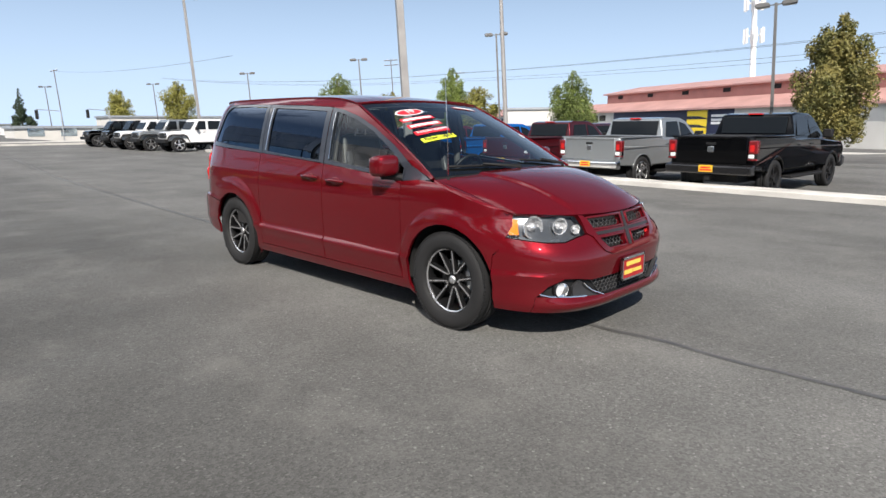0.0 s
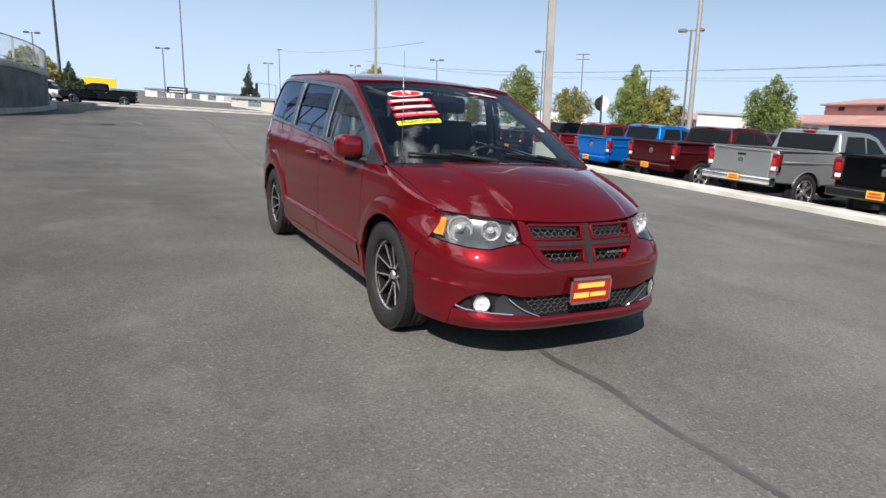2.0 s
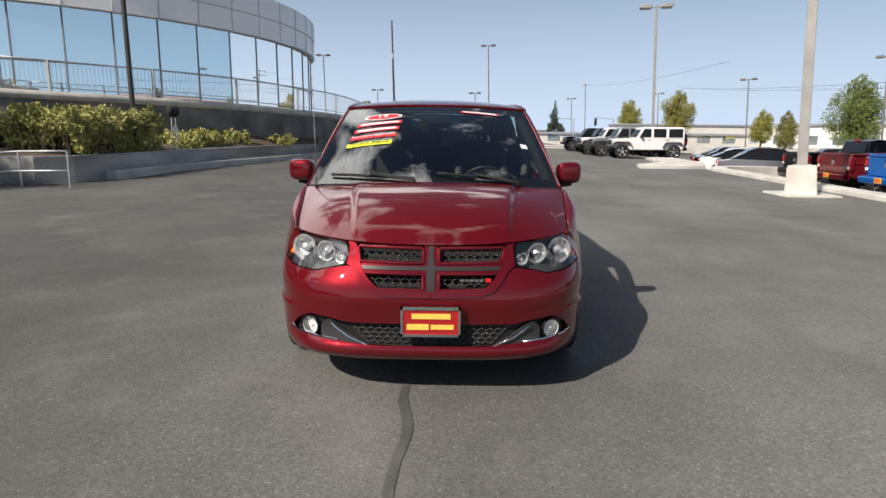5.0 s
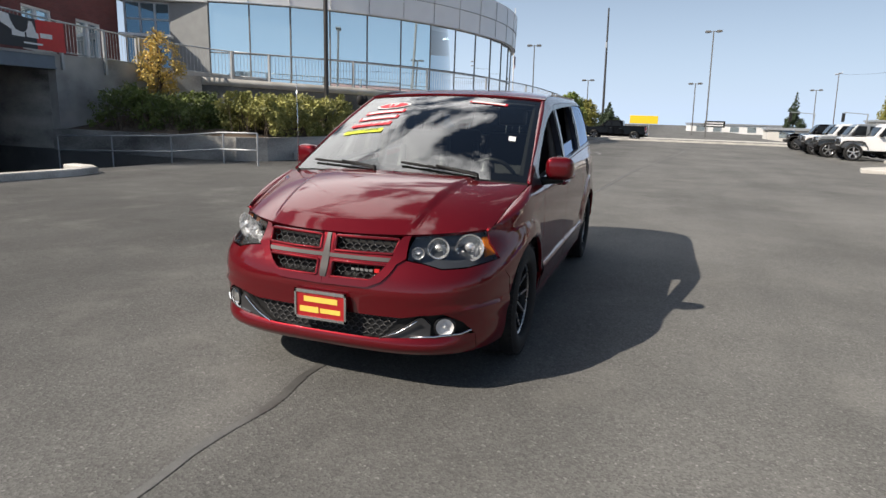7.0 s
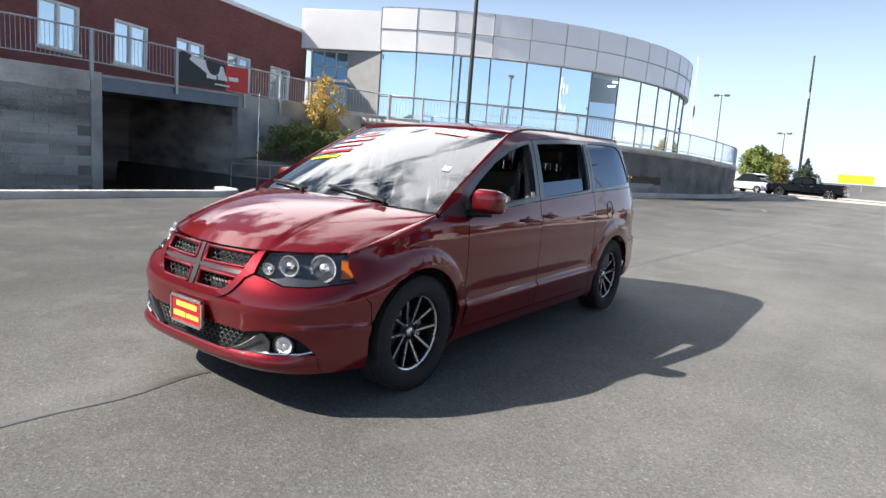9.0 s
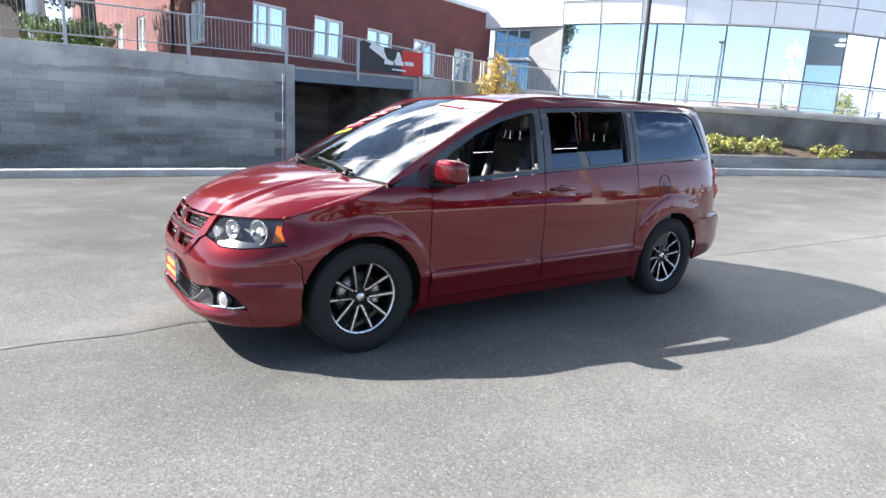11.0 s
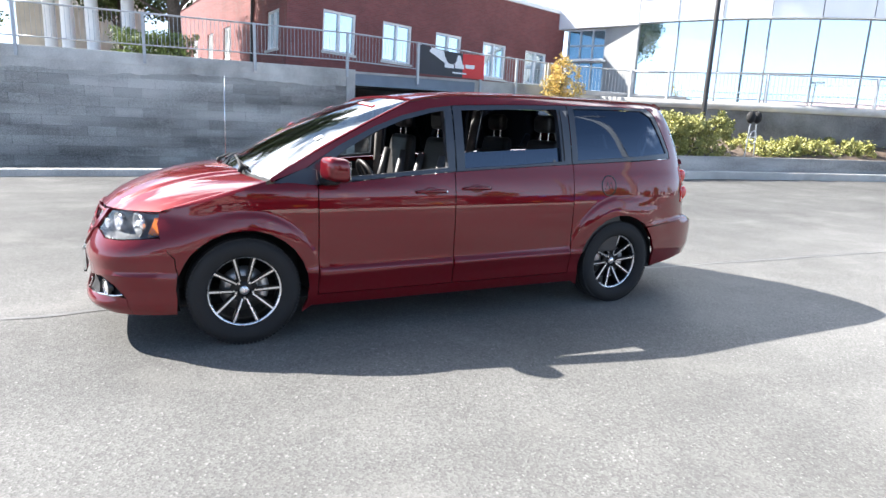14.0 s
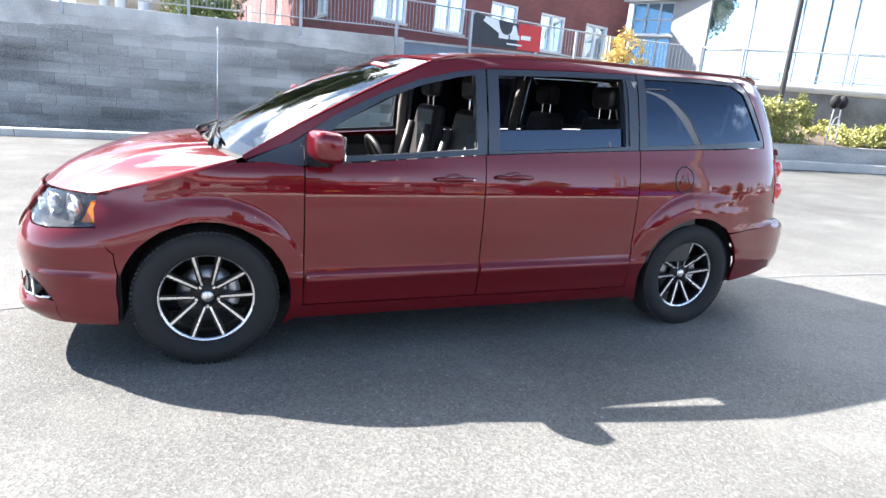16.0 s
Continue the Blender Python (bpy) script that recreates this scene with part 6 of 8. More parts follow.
# recessed entrance between the brick and the glass
P0 = glass_arc(A0, RG, 0)
P1, P2 = (-21.25, -23.0), (-20.05, -24.85)
bm, m = wall_between(P1, P0, 2.4, 6.78, 0.24)
part("return_wall", bm, surface("grey render", (0.30, 0.31, 0.31), 0.7, var=0.1, bump=0.05), show, m=m)
bm, m = wall_between((-19.75, -25.3), P0, 6.80, 8.95, 0.35)
part("entry_fascia", bm, METAL_PANEL, show, m=m, bevel=0.02)
bm = bmesh.new()
bm.faces.new([bm.verts.new((x, y, 6.79)) for x, y in (P0[:2], (-19.75, -25.3), (-24.0, -26.5), (-24.5, -22.0))])
part("entry_soffit", bm, surface("entrance soffit", (0.35, 0.34, 0.32), 0.7, var=0.08, bump=0.03), show)
bm, m = wall_between(P2, P1, 2.9, 6.75, 0.03)
part("entry_glass", bm, SHOP_CLEAR, show, m=m)
bm = bmesh.new()
w_ = math.dist(P1, P2)
for k in range(4):
    x = lerp(0.04, w_ - 0.04, k / 3)
    add_box(bm, (x - 0.05, -0.06, 2.9), (x + 0.05, 0.06, 6.75))
for z in (2.95, 4.95, 5.85, 6.68):
    add_box(bm, (0, -0.055, z), (w_, 0.055, z + 0.09))
part("entry_frame", bm, GALV, show, smooth=False, m=m)
part("entry_canopy", box((-0.1, -0.9, 4.98), (w_ + 0.1, -0.06, 5.12)), WHITE_PAINT, show, bevel=0.02, m=m)
a_, b_ = Vector((-14.8, WALL_Y - 0.1, 0)), Vector((CX + (RR + 0.02) * math.cos(radians(33)), CY + (RR + 0.02) * math.sin(radians(33)), 0))
bm, m = wall_between(a_, b_, -0.3, 2.80, 0.3)
part("entry_base", bm, CONCRETE_GREY, show, m=m)

# curved walkway and its wall
def deck_z(a):
    return float(np.interp(a, [30, 39, 57, 75, 86, 104], [2.80, 2.70, 2.56, 2.34, 2.14, 2.00]))


bm = add_grid(bmesh.new(), lambda u, v: arc(lerp(28, 104, u), lerp(13.0, RR, v), deck_z(lerp(28, 104, u))), 50, 1)
tagged(part("walkway", bm, CONCRETE), "pale concrete walkway round a showroom", "walkway", kind="structure")
bm = bmesh.new()
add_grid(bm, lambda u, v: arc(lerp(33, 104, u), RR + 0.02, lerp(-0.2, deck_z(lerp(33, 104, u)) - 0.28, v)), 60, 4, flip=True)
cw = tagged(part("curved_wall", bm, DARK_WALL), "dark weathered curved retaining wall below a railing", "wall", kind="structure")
bm = bmesh.new()
rows_ = [(RR - 0.15, 0.0), (RR + 0.09, 0.0), (RR + 0.09, -0.30), (RR + 0.02, -0.30)]
add_grid(bm, lambda u, v: arc(lerp(33, 104, u), *(lambda q: (rows_[q][0], deck_z(lerp(33, 104, u)) + rows_[q][1] + 0.01))(round(v * 3))), 60, 3, flip=True)
part("wall_cap", bm, CONCRETE, cw)
part("wall_end", box((-0.2, -3.4, -0.2), (0.2, 0.1, 2.0), Matrix.Translation(arc(104, RR, 0)) @ Matrix.Rotation(radians(14), 4, "Z")), CONCRETE_GREY, cw)
deg_len = RR * radians(1)
railing("railing", [arc(a, RR - 0.02, deck_z(a) + 0.02) for a in np.linspace(35.8, 103, 60)], 3.4, "curved galvanised railing along a showroom walkway", post_at=[(a - 35.8) * deg_len for a in (35.9, 39.3, 47.8, 56.8, 66.3, 75.6, 86.5, 95.5, 102.8)], gap=0.14, drop=0.32)
railing("railing", [(-13.7, WALL_Y + 0.06, 2.95), arc(34, RR - 0.1, 2.82), arc(35.8, RR - 0.02, 2.76)], 3.0, "galvanised railing beside an entrance", gap=0.14)

# planted bed between kerb and wall
bed_front = [(-9.75, -17.5), (-9.75, -12.0), (-9.8, -10.2), (-10.4, -9.55), (-11.5, -9.35), (-14.8, -9.20), (-18.2, -8.70), (-23.0, -7.75), (-27.0, -6.95), (-30.5, -6.35), (-33.0, -5.75)]
sweep(bed_front, [(0.0, -1.0), (0.0, 0.70), (0.25, 0.70), (0.25, -1.0)], "planter_wall", BLOCK, "low grey split-face block planter wall", "wall")
bm = bmesh.new()
front = along([(x, y, 0.55) for x, y in bed_front], 60)


def bed(u, v):
    p = front[min(60, round(u * 60))]
    q = Vector((CX, CY, 0))
    d = (Vector((p.x, p.y, 0)) - q)
    back = q + d.normalized() * (RR + 0.05) if d.length > RR + 0.3 else Vector((p.x, p.y, 0))
    if u < 0.32:
        back = Vector((lerp(-14.8, arc(34, RR, 0).x, u / 0.32), lerp(WALL_Y + 0.02, arc(34, RR, 0).y, u / 0.32), 0))
    r = p.lerp(back, v)
    r.z = lerp(0.60, lerp(1.5, 0.9, u), v) + 0.10 * noise.noise(r * 0.8)
    return r


add_grid(bm, bed, 60, 8)
bmesh.ops.recalc_face_normals(bm, faces=bm.faces)
tagged(part("bed_soil", bm, SOIL), "brown soil and bark of a raised planting bed", "soil", kind="structure")


# ---- plants ----
def leaves(centres, size, rng, squash=1.0, per=1):
    """Small bent leaves about the given points."""
    n = len(centres)
    c = np.asarray(centres)
    a = rng.normal(size=(n, 3))
    a /= np.linalg.norm(a, axis=1)[:, None]
    b = np.cross(a, rng.normal(size=(n, 3)))
    b /= np.linalg.norm(b, axis=1)[:, None]
    s = size * rng.uniform(0.6, 1.3, (n, 1))
    nrm = np.cross(a, b)
    quad = np.stack([c - a * s, c - b * s * 0.55 + nrm * s * 0.15, c + a * s, c + b * s * 0.55 + nrm * s * 0.15], 1).reshape(-1, 3)
    me = bpy.data.meshes.new("leaves")
    me.from_pydata(quad.tolist(), [], np.arange(4 * n).reshape(-1, 4).tolist())
    return me


def crown_points(blobs, n, rng):
    """Points near the skins of uneven clumps."""
    out = []
    w = np.array([b[1] ** 2 for b in blobs])
    pick = rng.choice(len(blobs), n, p=w / w.sum())
    for i in pick:
        c, r, tall = blobs[i]
        d = rng.normal(size=3)
        d /= np.linalg.norm(d)
        k = r * rng.uniform(0.15, 1.12) ** 0.6 * (0.85 + 0.3 * noise.noise(Vector(d * 2.3) + Vector(c)))
        out.append((c[0] + d[0] * k, c[1] + d[1] * k, c[2] + d[2] * k * tall))
    return out


def tree(x, y, z, height, wide, mt, shape, label, seed, n=2600, leaf=0.13, name="tree", group=""):
    n, leaf = int(n * 2.8), leaf * 0.62
    rng = np.random.default_rng(seed)
    t = thing(name, label, "tree", Matrix.Translation((x, y, z)), group)
    r0 = 0.016 * height + 0.03
    trunk = bmesh.new()
    add_tube(trunk, [(0, 0, -0.1), (0.02, 0.01, height * 0.25), (-0.03, 0.02, height * 0.55), (0.0, 0.0, height * 0.92)], [r0 * 1.25, r0, r0 * 0.6, r0 * 0.12], 8)
    blobs = []
    low = height * (0.20 if shape != "round" else 0.26)
    k = 64
    for i in range(k):
        u = (i + 0.5) / k
        h = lerp(low, height * 0.97, u)
        if shape == "oval":
            rad = wide / 2 * math.sin(math.pi * (0.18 + 0.80 * u)) ** 0.8
        elif shape == "egg":
            rad = wide / 2 * math.sin(math.pi * (0.26 + 0.72 * u)) ** 0.9
        elif shape == "round":
            rad = wide / 2 * math.sin(math.pi * (0.16 + 0.82 * u)) ** 0.6
        else:
            rad = wide / 2 * (1.02 - u) ** 0.9
        a = i * 2.4 + rng.uniform(-0.5, 0.5)
        d = rad * rng.uniform(0.15, 0.88)
        br = max(0.16, rad * rng.uniform(0.24, 0.46))
        c = (d * math.cos(a), d * math.sin(a), h)
        blobs.append((c, br, rng.uniform(1.0, 1.5) if shape in ("oval", "egg") else 0.9))
        if i % 3 == 0:
            add_tube(trunk, [(0, 0, max(height * 0.15, h - rad * 0.7)), (c[0] * 0.5, c[1] * 0.5, h - rad * 0.25), c], [r0 * 0.35, r0 * 0.22, r0 * 0.06], 5)
    part("trunk", trunk, BARK, t)
    me = leaves(crown_points(blobs, n, rng), leaf, rng)
    me.materials.append(mt)
    cr = new("crown", me)
    cr.parent = t
    return t


def hedge(name, outline, z0, z1, n, seed, label, mt):
    """A shaggy hedge grown in clumps along a line, with hollows between them."""
    rng = np.random.default_rng(seed)
    t = thing(name, label, "hedge")
    spine = along(outline, 60)
    pts = []
    per = 46
    for _ in range(int(n * 1.9 / per)):
        p = spine[rng.integers(0, 61)]
        u = rng.uniform(-1, 1)
        cx, cy = p.x + rng.uniform(-0.25, 0.25), p.y + u * 0.85
        hollow = noise.noise(Vector((cx * 0.9, cy * 0.9, seed)))
        if hollow < -0.30 and rng.uniform() < 0.8:
            continue
        top = z1 + 0.42 * noise.noise(Vector((cx * 0.8, cy * 0.8, 3 + seed))) + 0.18 * noise.noise(Vector((cx * 2.9, cy * 2.9, 5)))
        cz = top - abs(rng.normal()) * 0.28 * (z1 - z0)
        if rng.uniform() < 0.45:
            cy = p.y + math.copysign(rng.uniform(0.75, 1.0), u)
            cz = lerp(z0, top, rng.uniform(0.05, 0.9))
        r = rng.uniform(0.10, 0.26)
        d = rng.normal(size=(per, 3))
        d /= np.linalg.norm(d, axis=1)[:, None]
        k = r * rng.uniform(0.35, 1.15, (per, 1))
        pts.append(np.array((cx, cy, max(z0, cz))) + d * k * (1.0, 1.0, 0.85))
    me = leaves(np.concatenate(pts), 0.056, rng)
    me.materials.append(mt)
    o = new("foliage", me)
    o.parent = t
    bm = bmesh.new()
    for p in spine[::2]:
        for _ in range(3):
            a = Vector((p.x + rng.uniform(-0.3, 0.3), p.y + rng.uniform(-0.7, 0.7), z0 - 0.15))
            add_rod(bm, a, a + Vector((rng.uniform(-0.3, 0.3), rng.uniform(-0.3, 0.3), (z1 - z0) * rng.uniform(0.7, 1.05))), 0.014, 0.005, 5)
    tagged(part("stem_thicket", bm, BARK, t), kind="stuff")
    return t


hedge("hedge", [(-10.9, -10.7, 0), (-13.5, -10.75, 0), (-15.7, -10.5, 0)], 0.62, 1.95, 14000, 3, "shaggy yellow-green hedge on a raised bed", HEDGE_LEAF)
hedge("hedge", [(-17.6, -10.6, 0), (-22.4, -9.6, 0)], 0.62, 1.20, 7500, 4, "low shaggy green ground cover on a raised bed", HEDGE_LEAF)
hedge("hedge", [(-23.6, -8.6, 0), (-25.0, -8.2, 0)], 0.62, 1.05, 1500, 5, "small green bush on a raised bed", HEDGE_LEAF)
hedge("hedge", [(-10.7, -13.4, 0), (-14.5, -13.4, 0)], 0.6, 1.55, 7000, 6, "dull green shrubs below an entrance wall", LEAF)
hedge("hedge", [(-10.6, -15.6, 0), (-14.6, -15.6, 0)], 0.7, 1.95, 6500, 8, "dark green shrubs against a concrete wall", LEAF)
tree(-14.0, -17.0, 1.0, 3.45, 1.95, LEAF_YELLOW, "round", "slim young tree with golden autumn leaves", 11, 1300, 0.085)
tree(0.6, -24.4, 3.1, 13.0, 9.0, LEAF_DARK, "round", "tall broad dark green tree on a terrace", 12, 15000, 0.20)
# extra tree, placed so that its crown shades the brick side wall
tree(2.6, -29.6, 3.1, 11.0, 7.0, LEAF_DARK, "round", "dark green tree added to shade a brick side wall", 14, 8000, 0.18)
tree(9.5, -31.0, 3.1, 6.0, 5.0, LEAF, "round", "broad green tree behind a railing", 13, 3600, 0.14)
hedge("shrub", [(0.2, -21.5, 0), (2.6, -21.8, 0)], 3.1, 4.25, 4200, 7, "round dark green shrub behind a railing", LEAF)

# guard rail beside the ramp
ramp_rail = thing("ramp_rail", "thin white-grey pipe guard rail beside a ramp", "railing")
line = [(-8.85, -8.75, 0), (-9.0, -10.0, -0.02), (-9.15, -12.0, -0.2), (-9.35, -16.8, -0.38)]
for h in (0.88, 0.42):
    part("rail", tube([Vector(p) + Vector((0, 0, h)) for p in along(line, 12)], 0.024, 8), GALV, ramp_rail)
for p in (line[0], line[1], line[2], (-9.25, -14.4, -0.3), line[3]):
    part("post", rod((p[0], p[1], ground_z(p[0], p[1]) - 0.05), (p[0], p[1], p[2] + 0.88), 0.024), GALV, ramp_rail)

# hose stand in the hedge
stand = thing("hose_stand", "grey hose reel stand with a black top among bushes", "hose stand", Matrix.Translation((-16.72, -9.62, 0.60)))
bm = bmesh.new()
for dx in (-0.25, 0.25):
    add_rod(bm, (dx, 0, -0.1), (dx * 0.6, 0, 1.2), 0.022)
add_rod(bm, (-0.2, 0, 0.75), (0.2, 0, 0.75), 0.02)
part("legs", bm, GALV, stand)
for dx in (-0.16, 0.16):
    bm = bmesh.new()
    bmesh.ops.create_uvsphere(bm, u_segments=14, v_segments=10, radius=0.17, matrix=Matrix.Translation((dx, 0, 1.42)) @ Matrix.Diagonal((0.9, 0.9, 1.2, 1)))
    part("reel_cover", bm, RUBBER, stand)
part("hose", tube([Vector((0.16 * math.cos(a * 0.5), 0.06, 0.75 + 0.22 * math.sin(a * 0.5))) for a in range(26)], 0.016, 6), GALV, stand)

# dark lamp pole standing in the hedge
pole = thing("lamp_pole", "slim dark bronze lamp pole standing in a hedge", "lamp pole", upright(-14.75, -10.05, 0.6))
part("shaft", rod((0, 0, -0.2), (0, 0, 8.6), 0.085, 0.07, 12), DARK_STEEL, pole)
part("lamp_head", box((-0.6, -0.2, 8.6), (0.6, 0.2, 8.8)), DARK_STEEL, pole, bevel=0.03)

# ---- parked vehicles ----
PLATE_GOLD = plain("gold paper plate", (0.75, 0.45, 0.03), 0.5)
CAR_GLASS = mirror_glass("dark car glass", (0.010, 0.012, 0.014), 0.03, 0.0)
CAR_GLASS.node_tree.nodes["Principled BSDF"].inputs["Specular IOR Level"].default_value = 0.22


LAMP_RED = plain("deep red lamp lens", (0.15, 0.006, 0.008), 0.15, 0.0, 1.0)


def simple_wheel(x, y, r, wd, parent, face, n=6, rim_k=0.68):
    """Tyre, dished rim and spokes; the face looks outward."""
    m = Matrix.Translation((x, y, r)) @ Matrix.Rotation(0 if y > 0 else math.pi, 4, "Z")
    w = part("wheel", lathe(tyre_profile(r, wd, r * rim_k), 36, True), RUBBER, parent, m=m)
    rim = part("rim", lathe([(r * rim_k, wd * 0.40), (r * rim_k * 0.93, wd * 0.40), (r * rim_k * 0.88, wd * 0.12), (0.01, wd * 0.10)], 28), RIM_BLACK, w)
    bm = bmesh.new()
    for i in range(n):
        mm = Matrix.Rotation(i * math.tau / n, 4, "Y")
        add_box(bm, (-0.030, wd * 0.22, 0.02), (0.030, wd * 0.34, r * rim_k * 0.95), mm)
    bmesh.ops.create_cone(bm, cap_ends=True, segments=14, radius1=0.07, radius2=0.06, depth=0.05, matrix=Matrix.Translation((0, wd * 0.34, 0)) @ Matrix.Rotation(radians(-90), 4, "X"))
    part("spokes", bm, face, w)
    part("rim_edge", tube([(r * rim_k * 0.97 * math.cos(a), wd * 0.41, r * rim_k * 0.97 * math.sin(a)) for a in [k * math.tau / 28 for k in range(28)]], 0.010, 5, True), face, w)
    return w


def cut_arches(profile, axles, r, z_low):
    """Adds half-round wheel openings to the flat underside of an (x, z) outline that runs forward along its foot."""
    out = []
    for ax in sorted(axles):
        a0 = math.degrees(math.asin(max(-1, min(1, (z_low - r[1]) / r[0]))))
        for k in range(13):
            a = radians(lerp(180 - a0, a0, k / 12))
            out.append((ax + r[0] * math.cos(a), r[1] + r[0] * math.sin(a)))
    return profile + out


def side_glass(parent, pts, half, mat, out=0.006):
    for k in (1, -1):
        bm = bmesh.new()
        v = [bm.verts.new((x, k * (half(x, z) + out), z)) for x, z in pts]
        f = bm.faces.new(v)
        bm.normal_update()
        if f.normal.y * k < 0:
            f.normal_flip()
        part("side_window", bm, mat, parent)


def pickup(m, paint, label, bumper, face, tall=1.0, topper=False):
    """A crew-cab pickup, nose along +x, axles at -1.85 and 1.85."""
    t = thing("pickup_truck", label, "truck", m, "parked pickup trucks")
    w = lambda x, z: 1.0 - 0.03 * step(0.9, 1.25, z) - 0.06 * step(2.3, 2.85, abs(x)) - 0.03 * step(0.7, 0.45, z)
    low = cut_arches([(2.85, 0.55), (2.95, 0.75), (2.95, 1.0), (2.80, 1.14), (1.35, 1.22), (0.9, 1.26), (-0.72, 1.27), (-0.76, 1.32), (-2.85, 1.34), (-2.88, 1.25), (-2.86, 0.72), (-2.80, 0.62)], (-1.85, 1.85), (0.50, 0.40), 0.58)
    # the bed is open, so its middle stays low behind the cab
    bm = loft_prism(low, w, 1)
    part("body", bm, paint, t, bevel=0.035)
    part("bed_floor", box((-2.78, -0.84, 1.341), (-0.80, 0.84, 1.35)), DARK_IN, t)
    cabw = lambda x, z: 0.965 - 0.17 * step(1.2, 1.88, z)
    cab = [(1.42, 1.20), (0.76, 1.77), (0.45, 1.855), (-0.35, 1.87), (-0.66, 1.82), (-0.80, 1.22)]
    part("cab", loft_prism(cab, cabw, 1), paint, t, bevel=0.04)
    side_glass(t, [(1.02, 1.31), (0.64, 1.70), (0.30, 1.765), (0.27, 1.31)], cabw, CAR_GLASS)
    side_glass(t, [(0.20, 1.31), (0.22, 1.77), (-0.42, 1.765), (-0.62, 1.34)], cabw, CAR_GLASS)
    part("rear_window", box((-0.012, -0.75, -0.20), (0.012, 0.75, 0.20), Matrix.Translation((-0.735, 0, 1.575)) @ Matrix.Rotation(radians(12), 4, "Y")), CAR_GLASS, t, bevel=0.01)
    part("windscreen", box((-0.012, -0.72, -0.40), (0.012, 0.72, 0.40), Matrix.Translation((1.09, 0, 1.50)) @ Matrix.Rotation(radians(-49.2), 4, "Y")), CAR_GLASS, t, bevel=0.01)
    part("brake_lamp", box((-0.71, -0.16, 1.825), (-0.62, 0.16, 1.855)), RED_LENS, t)
    part("tailgate", box((-2.905, -0.78, 0.76), (-2.87, 0.78, 1.325)), paint, t, bevel=0.02)
    part("tailgate_spoiler", box((-2.93, -0.78, 1.29), (-2.86, 0.78, 1.345)), paint, t, bevel=0.015)
    part("tailgate_badge", box((-2.918, -0.07, 1.0), (-2.904, 0.07, 1.13)), CHROME, t, bevel=0.02)
    part("tailgate_handle", box((-2.915, -0.11, 1.165), (-2.90, 0.11, 1.215)), TRIM_BLACK, t, bevel=0.008)
    for k in (1, -1):
        lamp = part("tail_lamp", box((-2.900, k * 0.79, 0.83), (-2.76, k * 0.987, 1.28)), bumper, t, "tail lamp with dark red lens and clear reverse light", bevel=0.03)
        part("lamp_lens", box((-2.912, k * 0.805, 0.98), (-2.78, k * 0.992, 1.265)), LAMP_RED, lamp, bevel=0.02)
        part("lamp_lower", box((-2.908, k * 0.805, 0.845), (-2.80, k * 0.990, 0.885)), LAMP_RED, lamp, bevel=0.01)
        part("reverse_lamp", box((-2.910, k * 0.815, 0.895), (-2.88, k * 0.93, 0.970)), WHITE_VINYL, lamp, bevel=0.008)
        part("brake_glow_strip", box((-2.917, k * 0.84, 1.03), (-2.910, k * 0.93, 1.17)), RED_LENS, lamp, bevel=0.003)
        for ax in (-1.85, 1.85):
            part("wheel_lip", tube([(ax + 0.50 * math.cos(a), k * 0.992, 0.40 + 0.50 * math.sin(a)) for a in [radians(18 + 144 * q / 14) for q in range(15)]], 0.022, 6), paint, t)
        part("side_crease", tube([(-2.75, k * 0.985, 1.10), (0.0, k * 0.995, 1.08), (2.6, k * 0.975, 1.04)], 0.012, 6), paint, t)
        part("headlamp", box((2.86, k * 0.62, 0.86), (2.965, k * 0.93, 1.02)), CHROME, t, bevel=0.02)
        part("door_mirror", box((0.95, k * 0.99, 1.27), (1.13, k * 1.20, 1.48)), TRIM_BLACK, t, bevel=0.03)
        for x in (0.30, -0.55):
            part("door_handle", box((x - 0.10, k * 0.965, 1.12), (x + 0.10, k * 0.995, 1.15)), bumper, t, bevel=0.008)
        part("bed_rail", box((-2.85, k * 0.86, 1.325), (-0.80, k * 0.975, 1.365)), paint, t, bevel=0.02)
    part("rear_bumper", loft_prism([(-2.84, 0.52), (-3.06, 0.54), (-3.08, 0.72), (-2.86, 0.76)], lambda x, z: 0.96, 1), bumper, t, bevel=0.03)
    part("front_bumper", loft_prism([(2.80, 0.45), (3.04, 0.50), (3.05, 0.74), (2.84, 0.78)], lambda x, z: 0.97, 1), bumper, t, bevel=0.04)
    part("grille", box((2.94, -0.58, 0.78), (2.99, 0.58, 1.08)), TRIM_BLACK, t, bevel=0.03)
    pl_ = part("number_plate", box((-3.09, -0.155, 0.58), (-3.078, 0.155, 0.73)), PLATE_GOLD, t)
    for zc, hy in ((0.680, 0.11), (0.625, 0.13)):
        part("plate_bar", box((-3.094, -hy, zc - 0.017), (-3.089, hy, zc + 0.017)), SIGN_RED, pl_)
    part("tow_hitch", box((-3.0, -0.06, 0.40), (-2.75, 0.06, 0.50)), TRIM_BLACK, t)
    part("chassis", box((-2.7, -0.55, 0.34), (2.7, 0.55, 0.60)), DARK_IN, t)
    part("running_board", box((-0.85, -1.0, 0.36), (1.25, 1.0, 0.43)), TRIM_BLACK, t, bevel=0.02)
    for x in (-1.85, 1.85):
        for k in (1, -1):
            simple_wheel(x, k * 0.87, 0.415, 0.27, t, face)
    return t


